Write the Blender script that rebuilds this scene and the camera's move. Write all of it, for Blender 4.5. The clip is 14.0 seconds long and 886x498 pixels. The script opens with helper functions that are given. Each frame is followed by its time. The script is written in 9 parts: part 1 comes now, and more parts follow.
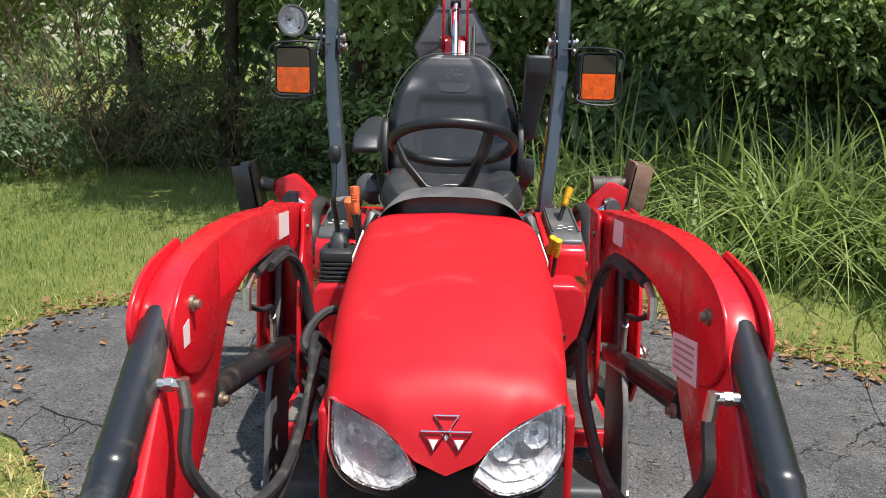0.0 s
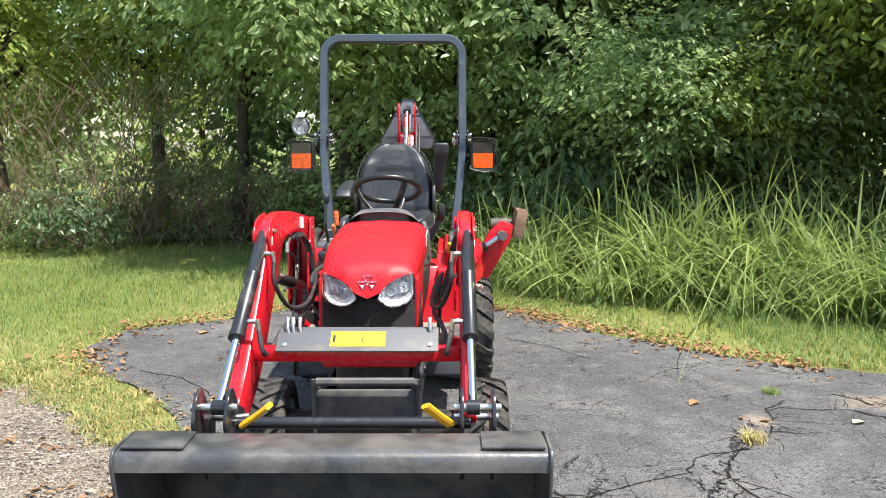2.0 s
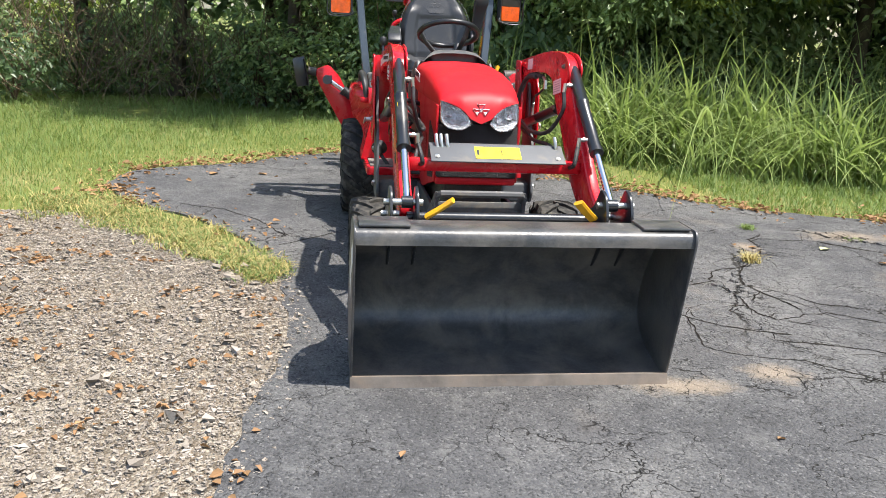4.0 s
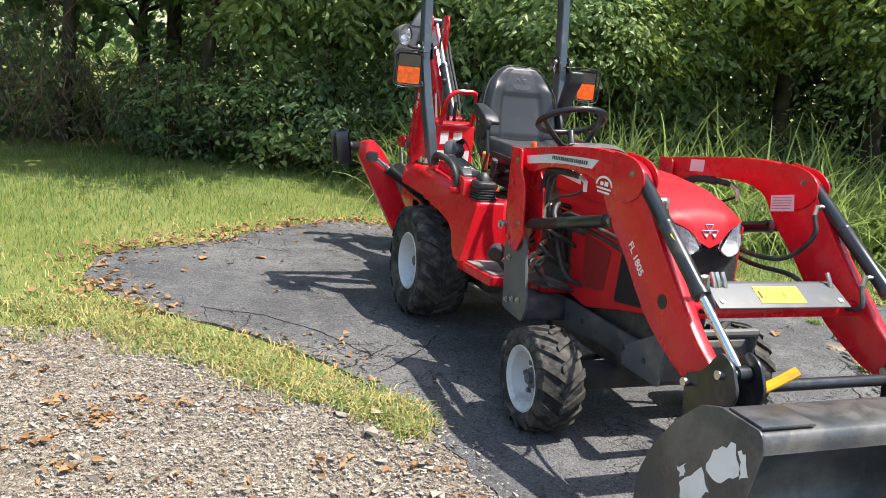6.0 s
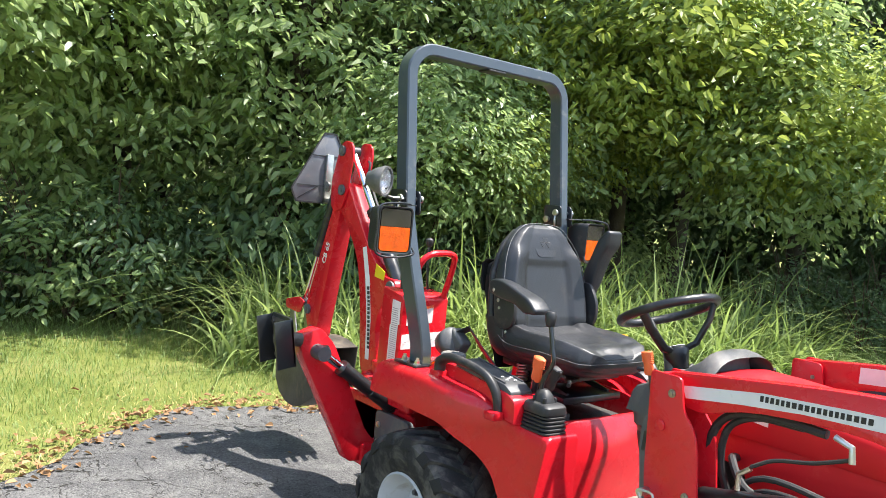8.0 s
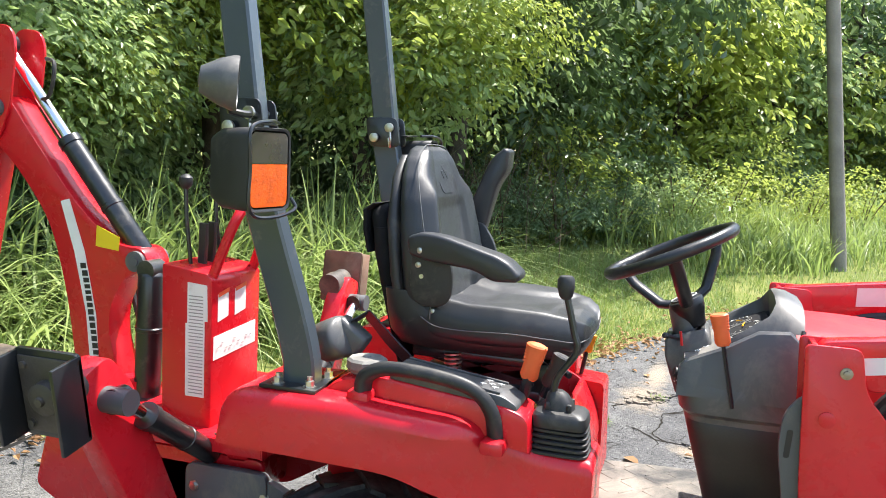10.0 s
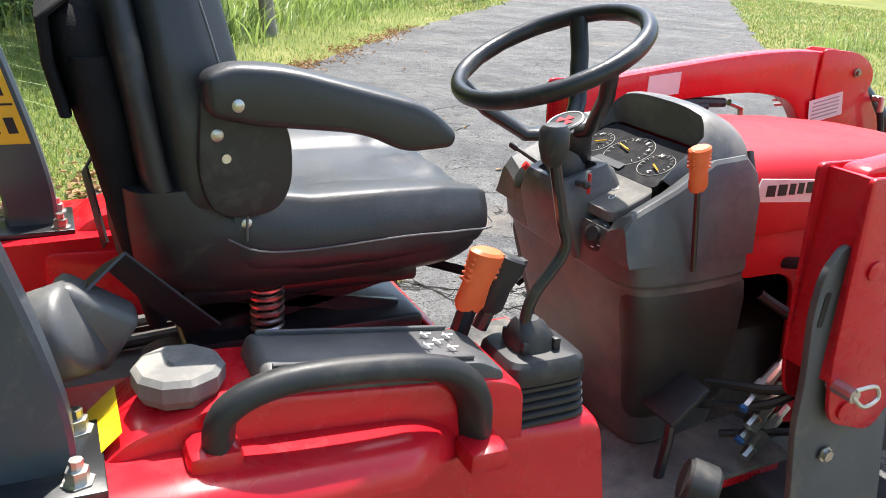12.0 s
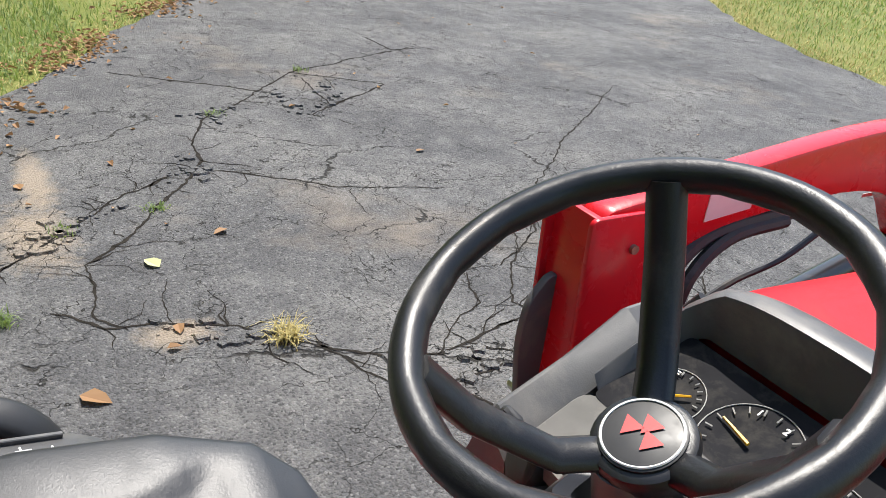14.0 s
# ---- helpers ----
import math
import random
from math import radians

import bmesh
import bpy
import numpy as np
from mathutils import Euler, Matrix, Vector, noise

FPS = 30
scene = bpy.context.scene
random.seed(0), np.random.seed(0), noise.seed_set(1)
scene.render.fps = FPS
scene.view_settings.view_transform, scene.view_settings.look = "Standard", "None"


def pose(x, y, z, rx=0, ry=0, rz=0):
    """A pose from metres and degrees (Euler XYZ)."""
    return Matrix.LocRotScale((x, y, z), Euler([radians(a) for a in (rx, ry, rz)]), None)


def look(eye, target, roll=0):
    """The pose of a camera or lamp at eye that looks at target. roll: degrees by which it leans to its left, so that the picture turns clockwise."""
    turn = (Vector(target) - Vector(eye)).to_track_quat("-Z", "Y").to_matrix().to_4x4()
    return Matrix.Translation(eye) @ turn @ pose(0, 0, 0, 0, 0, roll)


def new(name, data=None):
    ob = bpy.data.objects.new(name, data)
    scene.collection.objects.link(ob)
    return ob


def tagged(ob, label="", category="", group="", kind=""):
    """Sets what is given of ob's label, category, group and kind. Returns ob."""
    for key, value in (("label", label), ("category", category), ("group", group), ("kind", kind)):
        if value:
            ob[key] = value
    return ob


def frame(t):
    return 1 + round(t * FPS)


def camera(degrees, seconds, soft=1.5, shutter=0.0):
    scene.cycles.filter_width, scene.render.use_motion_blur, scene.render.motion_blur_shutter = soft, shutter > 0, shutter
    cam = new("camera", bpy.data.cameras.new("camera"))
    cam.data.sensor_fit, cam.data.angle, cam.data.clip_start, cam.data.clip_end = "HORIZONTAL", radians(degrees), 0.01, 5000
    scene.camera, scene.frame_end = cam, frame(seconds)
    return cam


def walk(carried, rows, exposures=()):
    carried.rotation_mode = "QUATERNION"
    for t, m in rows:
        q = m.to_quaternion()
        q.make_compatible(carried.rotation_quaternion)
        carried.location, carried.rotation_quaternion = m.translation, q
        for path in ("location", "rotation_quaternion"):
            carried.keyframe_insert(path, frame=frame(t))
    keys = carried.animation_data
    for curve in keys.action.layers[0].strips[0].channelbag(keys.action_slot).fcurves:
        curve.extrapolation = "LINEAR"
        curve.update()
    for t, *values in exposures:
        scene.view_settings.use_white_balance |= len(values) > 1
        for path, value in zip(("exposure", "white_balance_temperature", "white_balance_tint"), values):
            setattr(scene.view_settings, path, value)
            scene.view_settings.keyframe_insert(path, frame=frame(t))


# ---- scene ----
cam = camera(57.1, 14.0, soft=0.9)
PATH = [
    (0, (-0.002, -1.597, 1.497), (-0.018, 0.349, 1.039), 1.3),
    (0.5, (0.078, -2.219, 1.684), (0.034, -0.237, 1.418), 0.8),
    (1, (0.157, -2.775, 1.727), (0.098, -0.782, 1.569), 0.4),
    (1.5, (0.225, -3.248, 1.613), (0.179, -1.254, 1.456), 0.1),
    (2, (0.323, -3.7, 1.47), (0.313, -1.714, 1.228), -0.1),
    (2.5, (0.286, -4.111, 1.32), (0.337, -2.147, 0.946), -0.1),
    (2.7, (0.206, -4.29, 1.287), (0.294, -2.342, 0.844), -0.0),
    (4.8, (-1.339, -3.941, 1.38), (-0.91, -2.061, 0.85), 4.9),
    (5, (-1.479, -3.794, 1.399), (-1.005, -1.921, 0.88), 5.2),
    (5.5, (-1.814, -3.453, 1.42), (-1.229, -1.601, 0.942), 5.6),
    (6, (-2.1, -3.0, 1.449), (-1.391, -1.18, 1.021), 5.7),
    (6.5, (-2.295, -2.489, 1.485), (-1.461, -0.707, 1.127), 5.8),
    (7, (-2.424, -1.992, 1.516), (-1.47, -0.255, 1.249), 5.8),
    (7.2, (-2.478, -1.807, 1.54), (-1.472, -0.094, 1.311), 5.8),
    (9.3, (-2.436, 0.171, 1.593), (-0.747, 1.239, 1.509), 3.5),
    (9.5, (-2.392, 0.319, 1.578), (-0.633, 1.262, 1.456), 3.3),
    (10, (-2.267, 0.693, 1.499), (-0.369, 1.278, 1.257), 2.7),
    (10.5, (-2.075, 0.98, 1.446), (-0.119, 1.173, 1.073), 3.0),
    (11, (-1.796, 1.221, 1.416), (0.129, 1.01, 0.915), 3.4),
    (11.5, (-1.503, 1.433, 1.375), (0.319, 0.863, 0.779), 3.5),
    (12, (-1.251, 1.554, 1.431), (0.429, 0.729, 0.726), 3.5),
    (12.5, (-0.96, 1.543, 1.47), (0.596, 0.555, 0.693), 2.9),
    (13, (-0.692, 1.471, 1.506), (0.774, 0.398, 0.67), 3.4),
    (13.5, (-0.487, 1.359, 1.548), (0.944, 0.265, 0.678), 3.7),
    (14, (-0.355, 1.16, 1.546), (1.142, 0.161, 0.673), 6.8),
]
walk(cam, [(t, look(eye, target, roll)) for t, eye, target, roll in PATH], [(0.0, 0.60), (0.6, 0.88), (1.2, 1.08), (2.5, 1.20), (5.0, 0.92), (6.0, 1.08), (7.0, 1.34), (9.5, 1.74), (10.5, 1.46), (12.0, 1.40), (12.5, 1.46), (13.0, 1.30), (13.5, 0.88), (14.0, 0.82)])

# ---- world, sun, exposure ----
SUN_TO = Vector((0.36, -0.25, 1.0)).normalized()
world = bpy.data.worlds.new("sky")
scene.world = world
world.use_nodes = True
wn = world.node_tree
sky = wn.nodes.new("ShaderNodeTexSky")
sky.sky_type = "NISHITA"
sky.sun_disc = False
sky.sun_elevation = math.asin(SUN_TO.z)
sky.sun_rotation = math.atan2(SUN_TO.x, SUN_TO.y)
sky.air_density, sky.dust_density = 1.2, 1.5
wn.links.new(sky.outputs[0], wn.nodes["Background"].inputs[0])
wn.nodes["Background"].inputs[1].default_value = 0.14
sun = new("sun", bpy.data.lights.new("sun", "SUN"))
sun.data.energy, sun.data.angle, sun.data.color = 4.8, radians(0.6), (1.0, 0.955, 0.885)
sun.rotation_euler = SUN_TO.to_track_quat("Z", "Y").to_euler()


# ---- building helpers ----
def vec(*a):
    return Vector(a)


def finish(bm, name, material, smooth=35):
    """A mesh out of a bmesh, shaded smooth but for edges sharper than the angle."""
    bmesh.ops.recalc_face_normals(bm, faces=bm.faces)
    if smooth:
        lim = radians(smooth)
        for fc in bm.faces:
            fc.smooth = True
        for e in bm.edges:
            if len(e.link_faces) == 2:
                e.smooth = e.calc_face_angle(0.0) < lim
    me = bpy.data.meshes.new(name)
    bm.to_mesh(me)
    bm.free()
    for m in material if isinstance(material, (list, tuple)) else [material]:
        me.materials.append(m)
    return me


def part(name, bm, material, parent, label="", smooth=35):
    ob = new(name, finish(bm, name, material, smooth))
    ob.parent = parent
    return tagged(ob, label)


def pieces(name, bm, material, parent, label="", smooth=35):
    """Every separate piece of a bmesh as a part of its own."""
    bm.verts.index_update()
    seen, made = set(), []
    for v in bm.verts:
        if v in seen:
            continue
        stack, group = [v], []
        seen.add(v)
        while stack:
            u = stack.pop()
            group.append(u)
            for e in u.link_edges:
                w = e.other_vert(u)
                if w not in seen:
                    seen.add(w)
                    stack.append(w)
        one, new_of = bmesh.new(), {}
        for u in group:
            new_of[u] = one.verts.new(u.co)
        for fc in {f for u in group for f in u.link_faces}:
            one.faces.new([new_of[u] for u in fc.verts])
        made.append(part(name, one, material, parent, label, smooth))
    bm.free()
    return made


def thing(name, label, category, group="", kind="", at=(0, 0, 0)):
    ob = new(name)
    ob.location = at
    return tagged(ob, label, category, group, kind)


def sheet_ob(name, verts, faces, material, parent=None, smooth=False):
    me = bpy.data.meshes.new(name)
    me.from_pydata(verts, [], faces)
    me.materials.append(material)
    if smooth:
        me.polygons.foreach_set("use_smooth", [True] * len(me.polygons))
    ob = new(name, me)
    ob.parent = parent
    return ob


def box(bm, lo, hi, bevel=0.004, turn=None, seg=2):
    """A bevelled box between two corners; turn: a matrix about its centre."""
    c = [(a + b) / 2 for a, b in zip(lo, hi)]
    m = Matrix.Translation(c) @ (turn or Matrix.Identity(4)) @ Matrix.Diagonal((*[abs(b - a) for a, b in zip(lo, hi)], 1))
    geo = bmesh.ops.create_cube(bm, size=1, matrix=m)
    if bevel:
        es = list({e for v in geo["verts"] for e in v.link_edges})
        bmesh.ops.bevel(bm, geom=es, offset=bevel, segments=seg, affect="EDGES", profile=0.5)
    return bm


def prism(bm, outline, x0, x1, bevel=0.004, axis="x", holes=()):
    """An outline of (y, z) pushed along x (or of (x, z) along y, (x, y) along z), edges bevelled."""
    def put(a, b, d):
        return {"x": (d, a, b), "y": (a, d, b), "z": (a, b, d)}[axis]
    va = [bm.verts.new(put(a, b, x0)) for a, b in outline]
    vb = [bm.verts.new(put(a, b, x1)) for a, b in outline]
    n = len(outline)
    fs = [bm.faces.new(va), bm.faces.new(vb[::-1])]
    caps = list(fs[0].edges) + list(fs[1].edges)
    for i in range(n):
        fs.append(bm.faces.new((va[i], vb[i], vb[(i + 1) % n], va[(i + 1) % n])))
    bmesh.ops.recalc_face_normals(bm, faces=fs)
    if bevel:
        bmesh.ops.bevel(bm, geom=caps, offset=bevel, segments=2, affect="EDGES", profile=0.5)
    return bm


def rounded(points, radii, steps=5):
    """A closed or open outline with rounded corners: radius per corner, 0 for sharp."""
    out, n = [], len(points)
    for i, p in enumerate(points):
        r = radii[i] if isinstance(radii, (list, tuple)) else radii
        p = Vector(p)
        if r <= 0:
            out.append(tuple(p))
            continue
        a, b = Vector(points[i - 1]) - p, Vector(points[(i + 1) % n]) - p
        ra, rb = min(r, a.length * 0.49), min(r, b.length * 0.49)
        p0, p1 = p + a.normalized() * ra, p + b.normalized() * rb
        for k in range(steps + 1):
            t = k / steps
            out.append(tuple((1 - t) ** 2 * p0 + 2 * t * (1 - t) * p + t * t * p1))
    return out


def loft(bm, rings, cap=True, closed=True):
    """A skin over rings of equally many points."""
    vs = [[bm.verts.new(p) for p in ring] for ring in rings]
    n = len(vs[0])
    fs = []
    for a, b in zip(vs, vs[1:]):
        for i in range(n if closed else n - 1):
            j = (i + 1) % n
            try:
                fs.append(bm.faces.new((a[i], a[j], b[j], b[i])))
            except ValueError:
                pass
    if cap and closed:
        fs.append(bm.faces.new(vs[0][::-1]))
        fs.append(bm.faces.new(vs[-1]))
    return fs


def smooth_path(points, steps=6):
    """A curve through points (Catmull-Rom)."""
    ps = [Vector(p) for p in points]
    if len(ps) < 3:
        return ps
    ps = [2 * ps[0] - ps[1]] + ps + [2 * ps[-1] - ps[-2]]
    out = []
    for i in range(1, len(ps) - 2):
        p0, p1, p2, p3 = ps[i - 1:i + 3]
        for k in range(steps):
            t = k / steps
            out.append(0.5 * (2 * p1 + (p2 - p0) * t + (2 * p0 - 5 * p1 + 4 * p2 - p3) * t * t + (3 * p1 - p0 - 3 * p2 + p3) * t ** 3))
    return out + [ps[-2]]


def frames_along(ps, up=None):
    """Side and up vectors carried along a path without twist."""
    tang = [(ps[min(i + 1, len(ps) - 1)] - ps[max(i - 1, 0)]).normalized() for i in range(len(ps))]
    ref = up and Vector(up) or (vec(0, 0, 1) if abs(tang[0].z) < 0.9 else vec(1, 0, 0))
    out = []
    for t in tang:
        u = (ref - t * ref.dot(t)).normalized()
        out.append((t.cross(u), u))
        ref = u
    return out


def tube(bm, points, r, sides=10, smooth=0, cap=True, close=False):
    """A round bar along points; r may be one radius or one per point."""
    ps = smooth_path(points, smooth) if smooth else [Vector(p) for p in points]
    rs = r if isinstance(r, (list, tuple)) else [r] * len(ps)
    if len(rs) != len(ps):
        rs = [rs[0] + (rs[-1] - rs[0]) * i / (len(ps) - 1) for i in range(len(ps))]
    rings = []
    for p, (s, u), q in zip(ps, frames_along(ps), rs):
        rings.append([p + q * (math.cos(a) * s + math.sin(a) * u) for a in (2 * math.pi * k / sides for k in range(sides))])
    return loft(bm, rings, cap)


def strip(bm, points, w, h, up, bevel=0.0):
    """A flat or square bar, w across and h along up, through points with mitred corners."""
    ps = [Vector(p) for p in points]
    rings = []
    for p, (s, u) in zip(ps, frames_along(ps, up)):
        c = min(bevel, w / 2, h / 2)
        a, b = w / 2, h / 2
        sq = [(-a + c, -b), (a - c, -b), (a, -b + c), (a, b - c), (a - c, b), (-a + c, b), (-a, b - c), (-a, -b + c)] if c else [(-a, -b), (a, -b), (a, b), (-a, b)]
        rings.append([p + s * x + u * y for x, y in sq])
    return loft(bm, rings)


def disc_rings(bm, profile, centre, axis, sides=24, cap=True):
    """A turned shape: (distance along axis, radius) pairs round an axis."""
    ax = Vector(axis).normalized()
    s = ax.orthogonal().normalized()
    u = ax.cross(s)
    c = Vector(centre)
    rings = [[c + ax * d + max(r, 1e-4) * (math.cos(a) * s + math.sin(a) * u) for a in (2 * math.pi * k / sides for k in range(sides))] for d, r in profile]
    return loft(bm, rings, cap)


def bolt(bm, centre, axis, r=0.011, h=0.009, washer=1.45):
    disc_rings(bm, [(0, r * washer), (0.002, r * washer), (0.0021, r), (h, r), (h + 0.0005, r * 0.7)], centre, axis, 6 if washer > 1.4 else 12)


def oval(cx, cy, a, b, n=24, e=2.6, start=0.0):
    """Points of a superellipse in a plane."""
    out = []
    for k in range(n):
        t = start + 2 * math.pi * k / n
        c, s = math.cos(t), math.sin(t)
        out.append((cx + a * math.copysign(abs(c) ** (2 / e), c), cy + b * math.copysign(abs(s) ** (2 / e), s)))
    return out


def B():
    return bmesh.new()


# ---- materials ----
def mat(name, base, rough=0.5, metal=0.0, vary=0.15, scale=6.0, grain=0.0, grain_scale=300.0, dirt=None, dirt_amount=0.0, dirt_scale=3.0,
        bump_scale=None, bump=0.0, coat=0.0, rough_vary=0.12, spec=0.5, island=False, transmit=0.0, sheen=0.0, second=None, warp=0.0):
    """A surface with a base colour that drifts at a large and a small scale, dirt in patches, uneven gloss and fine relief."""
    m = bpy.data.materials.new(name)
    m.use_nodes = True
    nt = m.node_tree
    bsdf = nt.nodes["Principled BSDF"]
    n, ln = nt.nodes.new, nt.links.new
    co = n("ShaderNodeTexCoord")

    def noise_tex(sc, detail=5.0, rgh=0.6, dist=0.0):
        t = n("ShaderNodeTexNoise")
        t.inputs["Scale"].default_value, t.inputs["Detail"].default_value = sc, detail
        t.inputs["Roughness"].default_value, t.inputs["Distortion"].default_value = rgh, dist
        ln(co.outputs["Object"], t.inputs["Vector"])
        return t

    def mix(a, b, fac, mode="MIX"):
        x = n("ShaderNodeMix")
        x.data_type, x.blend_type = "RGBA", mode
        for v, sock in ((fac, x.inputs[0]), (a, x.inputs[6]), (b, x.inputs[7])):
            if hasattr(v, "is_linked"):
                ln(v, sock)
            elif isinstance(v, (int, float)):
                sock.default_value = v
            else:
                sock.default_value = (*v, 1)
        return x.outputs[2]

    def ramp(sock, lo, hi, a=0.0, b=1.0):
        r = n("ShaderNodeMapRange")
        r.inputs[1].default_value, r.inputs[2].default_value, r.inputs[3].default_value, r.inputs[4].default_value = lo, hi, a, b
        ln(sock, r.inputs[0])
        return r.outputs[0]

    big = noise_tex(scale, 4.0, 0.55, warp)
    dark = tuple(c * (1 - vary) for c in base)
    light = second or tuple(min(1, c * (1 + vary)) for c in base)
    col = mix(dark, light, ramp(big.outputs[0], 0.3, 0.7))
    if grain:
        fine = noise_tex(grain_scale, 3.0, 0.7)
        col = mix(col, ramp_grey(n, ln, fine.outputs[0], grain), 1.0, "MULTIPLY")
    if island:
        geo = n("ShaderNodeNewGeometry")
        col = mix(col, ramp_grey(n, ln, geo.outputs["Random Per Island"], island, 0.0, 1.0), 1.0, "MULTIPLY")
    if dirt:
        d = noise_tex(dirt_scale, 8.0, 0.68, 0.4)
        fac = ramp(d.outputs[0], 0.62 - 0.3 * dirt_amount, 0.75)
        col = mix(col, dirt, fac)
        rg = ramp(d.outputs[0], 0.5, 0.8, rough, min(1, rough + 0.25))
    else:
        rg = ramp(noise_tex(scale * 4, 4.0).outputs[0], 0.3, 0.7, max(0.02, rough - rough_vary), min(1, rough + rough_vary))
    ln(col, bsdf.inputs["Base Color"])
    ln(rg, bsdf.inputs["Roughness"])
    bsdf.inputs["Metallic"].default_value = metal
    bsdf.inputs["Specular IOR Level"].default_value = spec
    bsdf.inputs["Coat Weight"].default_value = coat
    bsdf.inputs["Coat Roughness"].default_value = 0.12
    bsdf.inputs["Transmission Weight"].default_value = transmit
    if bump:
        bt = noise_tex(bump_scale or 80.0, 6.0, 0.65)
        bp = n("ShaderNodeBump")
        bp.inputs["Strength"].default_value, bp.inputs["Distance"].default_value = bump, 0.01
        ln(bt.outputs[0], bp.inputs["Height"])
        ln(bp.outputs[0], bsdf.inputs["Normal"])
    return m


def ramp_grey(n, ln, sock, amount, lo=0.25, hi=0.75):
    r = n("ShaderNodeMapRange")
    r.inputs[1].default_value, r.inputs[2].default_value = lo, hi
    r.inputs[3].default_value, r.inputs[4].default_value = 1 - amount, 1 + amount * 0.6
    ln(sock, r.inputs[0])
    c = n("ShaderNodeCombineColor")
    for k in range(3):
        ln(r.outputs[0], c.inputs[k])
    return c.outputs[0]


RED = mat("red_paint", (0.56, 0.010, 0.019), 0.26, vary=0.06, scale=2.0, coat=0.22, spec=0.35, dirt=(0.47, 0.020, 0.026), dirt_amount=0.0, dirt_scale=9.0, bump=0.008, bump_scale=260)
RED_PLASTIC = mat("red_hood_plastic", (0.46, 0.009, 0.016), 0.48, vary=0.06, scale=2.5, spec=0.28, dirt=(0.53, 0.05, 0.045), dirt_amount=0.1, dirt_scale=5.0, bump=0.02, bump_scale=320)
GREY_PLASTIC = mat("charcoal_plastic", (0.070, 0.070, 0.071), 0.42, vary=0.12, scale=4, dirt=(0.19, 0.175, 0.155), dirt_amount=0.5, dirt_scale=6, bump=0.08, bump_scale=500)
BLACK_PLASTIC = mat("black_plastic", (0.018, 0.018, 0.019), 0.5, vary=0.2, scale=8, dirt=(0.08, 0.072, 0.06), dirt_amount=0.25, dirt_scale=10, bump=0.06, bump_scale=450)
VINYL = mat("black_vinyl", (0.018, 0.019, 0.022), 0.42, vary=0.15, scale=5, grain=0.15, grain_scale=500, dirt=(0.05, 0.048, 0.045), dirt_amount=0.05, dirt_scale=7, bump=0.12, bump_scale=420, spec=0.6)
RUBBER = mat("tyre_rubber", (0.022, 0.021, 0.020), 0.8, vary=0.25, scale=10, dirt=(0.16, 0.145, 0.12), dirt_amount=0.55, dirt_scale=9, bump=0.25, bump_scale=160, spec=0.3)
HOSE = mat("hose_rubber", (0.02, 0.02, 0.021), 0.55, vary=0.2, scale=20, dirt=(0.1, 0.09, 0.075), dirt_amount=0.3, dirt_scale=14, bump=0.1, bump_scale=600)
BLACK_PAINT = mat("black_paint", (0.014, 0.015, 0.017), 0.28, vary=0.2, scale=6, coat=0.2, dirt=(0.09, 0.08, 0.065), dirt_amount=0.2, dirt_scale=8, bump=0.03, bump_scale=200)
BUCKET_PAINT = mat("worn_black_bucket_paint", (0.050, 0.051, 0.054), 0.34, vary=0.4, scale=4, spec=0.6, grain=0.3, grain_scale=90, dirt=(0.155, 0.138, 0.118), dirt_amount=0.6, dirt_scale=4.5, bump=0.16, bump_scale=60, warp=2.5)
SLATE = mat("slate_rollbar_paint", (0.045, 0.058, 0.072), 0.30, vary=0.1, scale=3, coat=0.3, dirt=(0.12, 0.12, 0.115), dirt_amount=0.12, dirt_scale=12, bump=0.02, bump_scale=250)
FRAME_GREY = mat("dark_grey_frame_paint", (0.085, 0.088, 0.092), 0.5, vary=0.15, scale=5, dirt=(0.2, 0.17, 0.13), dirt_amount=0.35, dirt_scale=7, bump=0.06, bump_scale=180)
RAIL_GREY = mat("charcoal_rail_paint", (0.040, 0.042, 0.046), 0.5, vary=0.2, scale=5, dirt=(0.13, 0.11, 0.09), dirt_amount=0.3, dirt_scale=7, bump=0.06, bump_scale=180)
STEEL = mat("zinc_steel", (0.55, 0.54, 0.50), 0.34, metal=1.0, vary=0.2, scale=30, dirt=(0.30, 0.28, 0.25), dirt_amount=0.15, dirt_scale=40)
CHROME = mat("chrome_rod", (0.75, 0.75, 0.76), 0.09, metal=1.0, vary=0.05, scale=10, rough_vary=0.04)
EDGE_STEEL = mat("scuffed_edge_steel", (0.20, 0.17, 0.145), 0.55, metal=0.4, vary=0.3, scale=9, dirt=(0.28, 0.22, 0.17), dirt_amount=0.5, dirt_scale=6, bump=0.2, bump_scale=70)
MUDDY = mat("muddy_hoe_steel", (0.060, 0.050, 0.042), 0.5, vary=0.4, scale=9, dirt=(0.22, 0.17, 0.115), dirt_amount=0.35, dirt_scale=5, bump=0.3, bump_scale=45)
RUSTY = mat("rust_brown_plate", (0.17, 0.085, 0.05), 0.7, vary=0.3, scale=12, dirt=(0.28, 0.2, 0.14), dirt_amount=0.5, dirt_scale=8, bump=0.15, bump_scale=90)
RIM = mat("silver_rim_paint", (0.50, 0.51, 0.52), 0.45, vary=0.1, scale=6, dirt=(0.33, 0.28, 0.22), dirt_amount=0.3, dirt_scale=8, bump=0.03, bump_scale=200)
ORANGE = mat("orange_grip_plastic", (0.75, 0.13, 0.035), 0.5, vary=0.1, scale=20, dirt=(0.4, 0.15, 0.08), dirt_amount=0.2, dirt_scale=30)
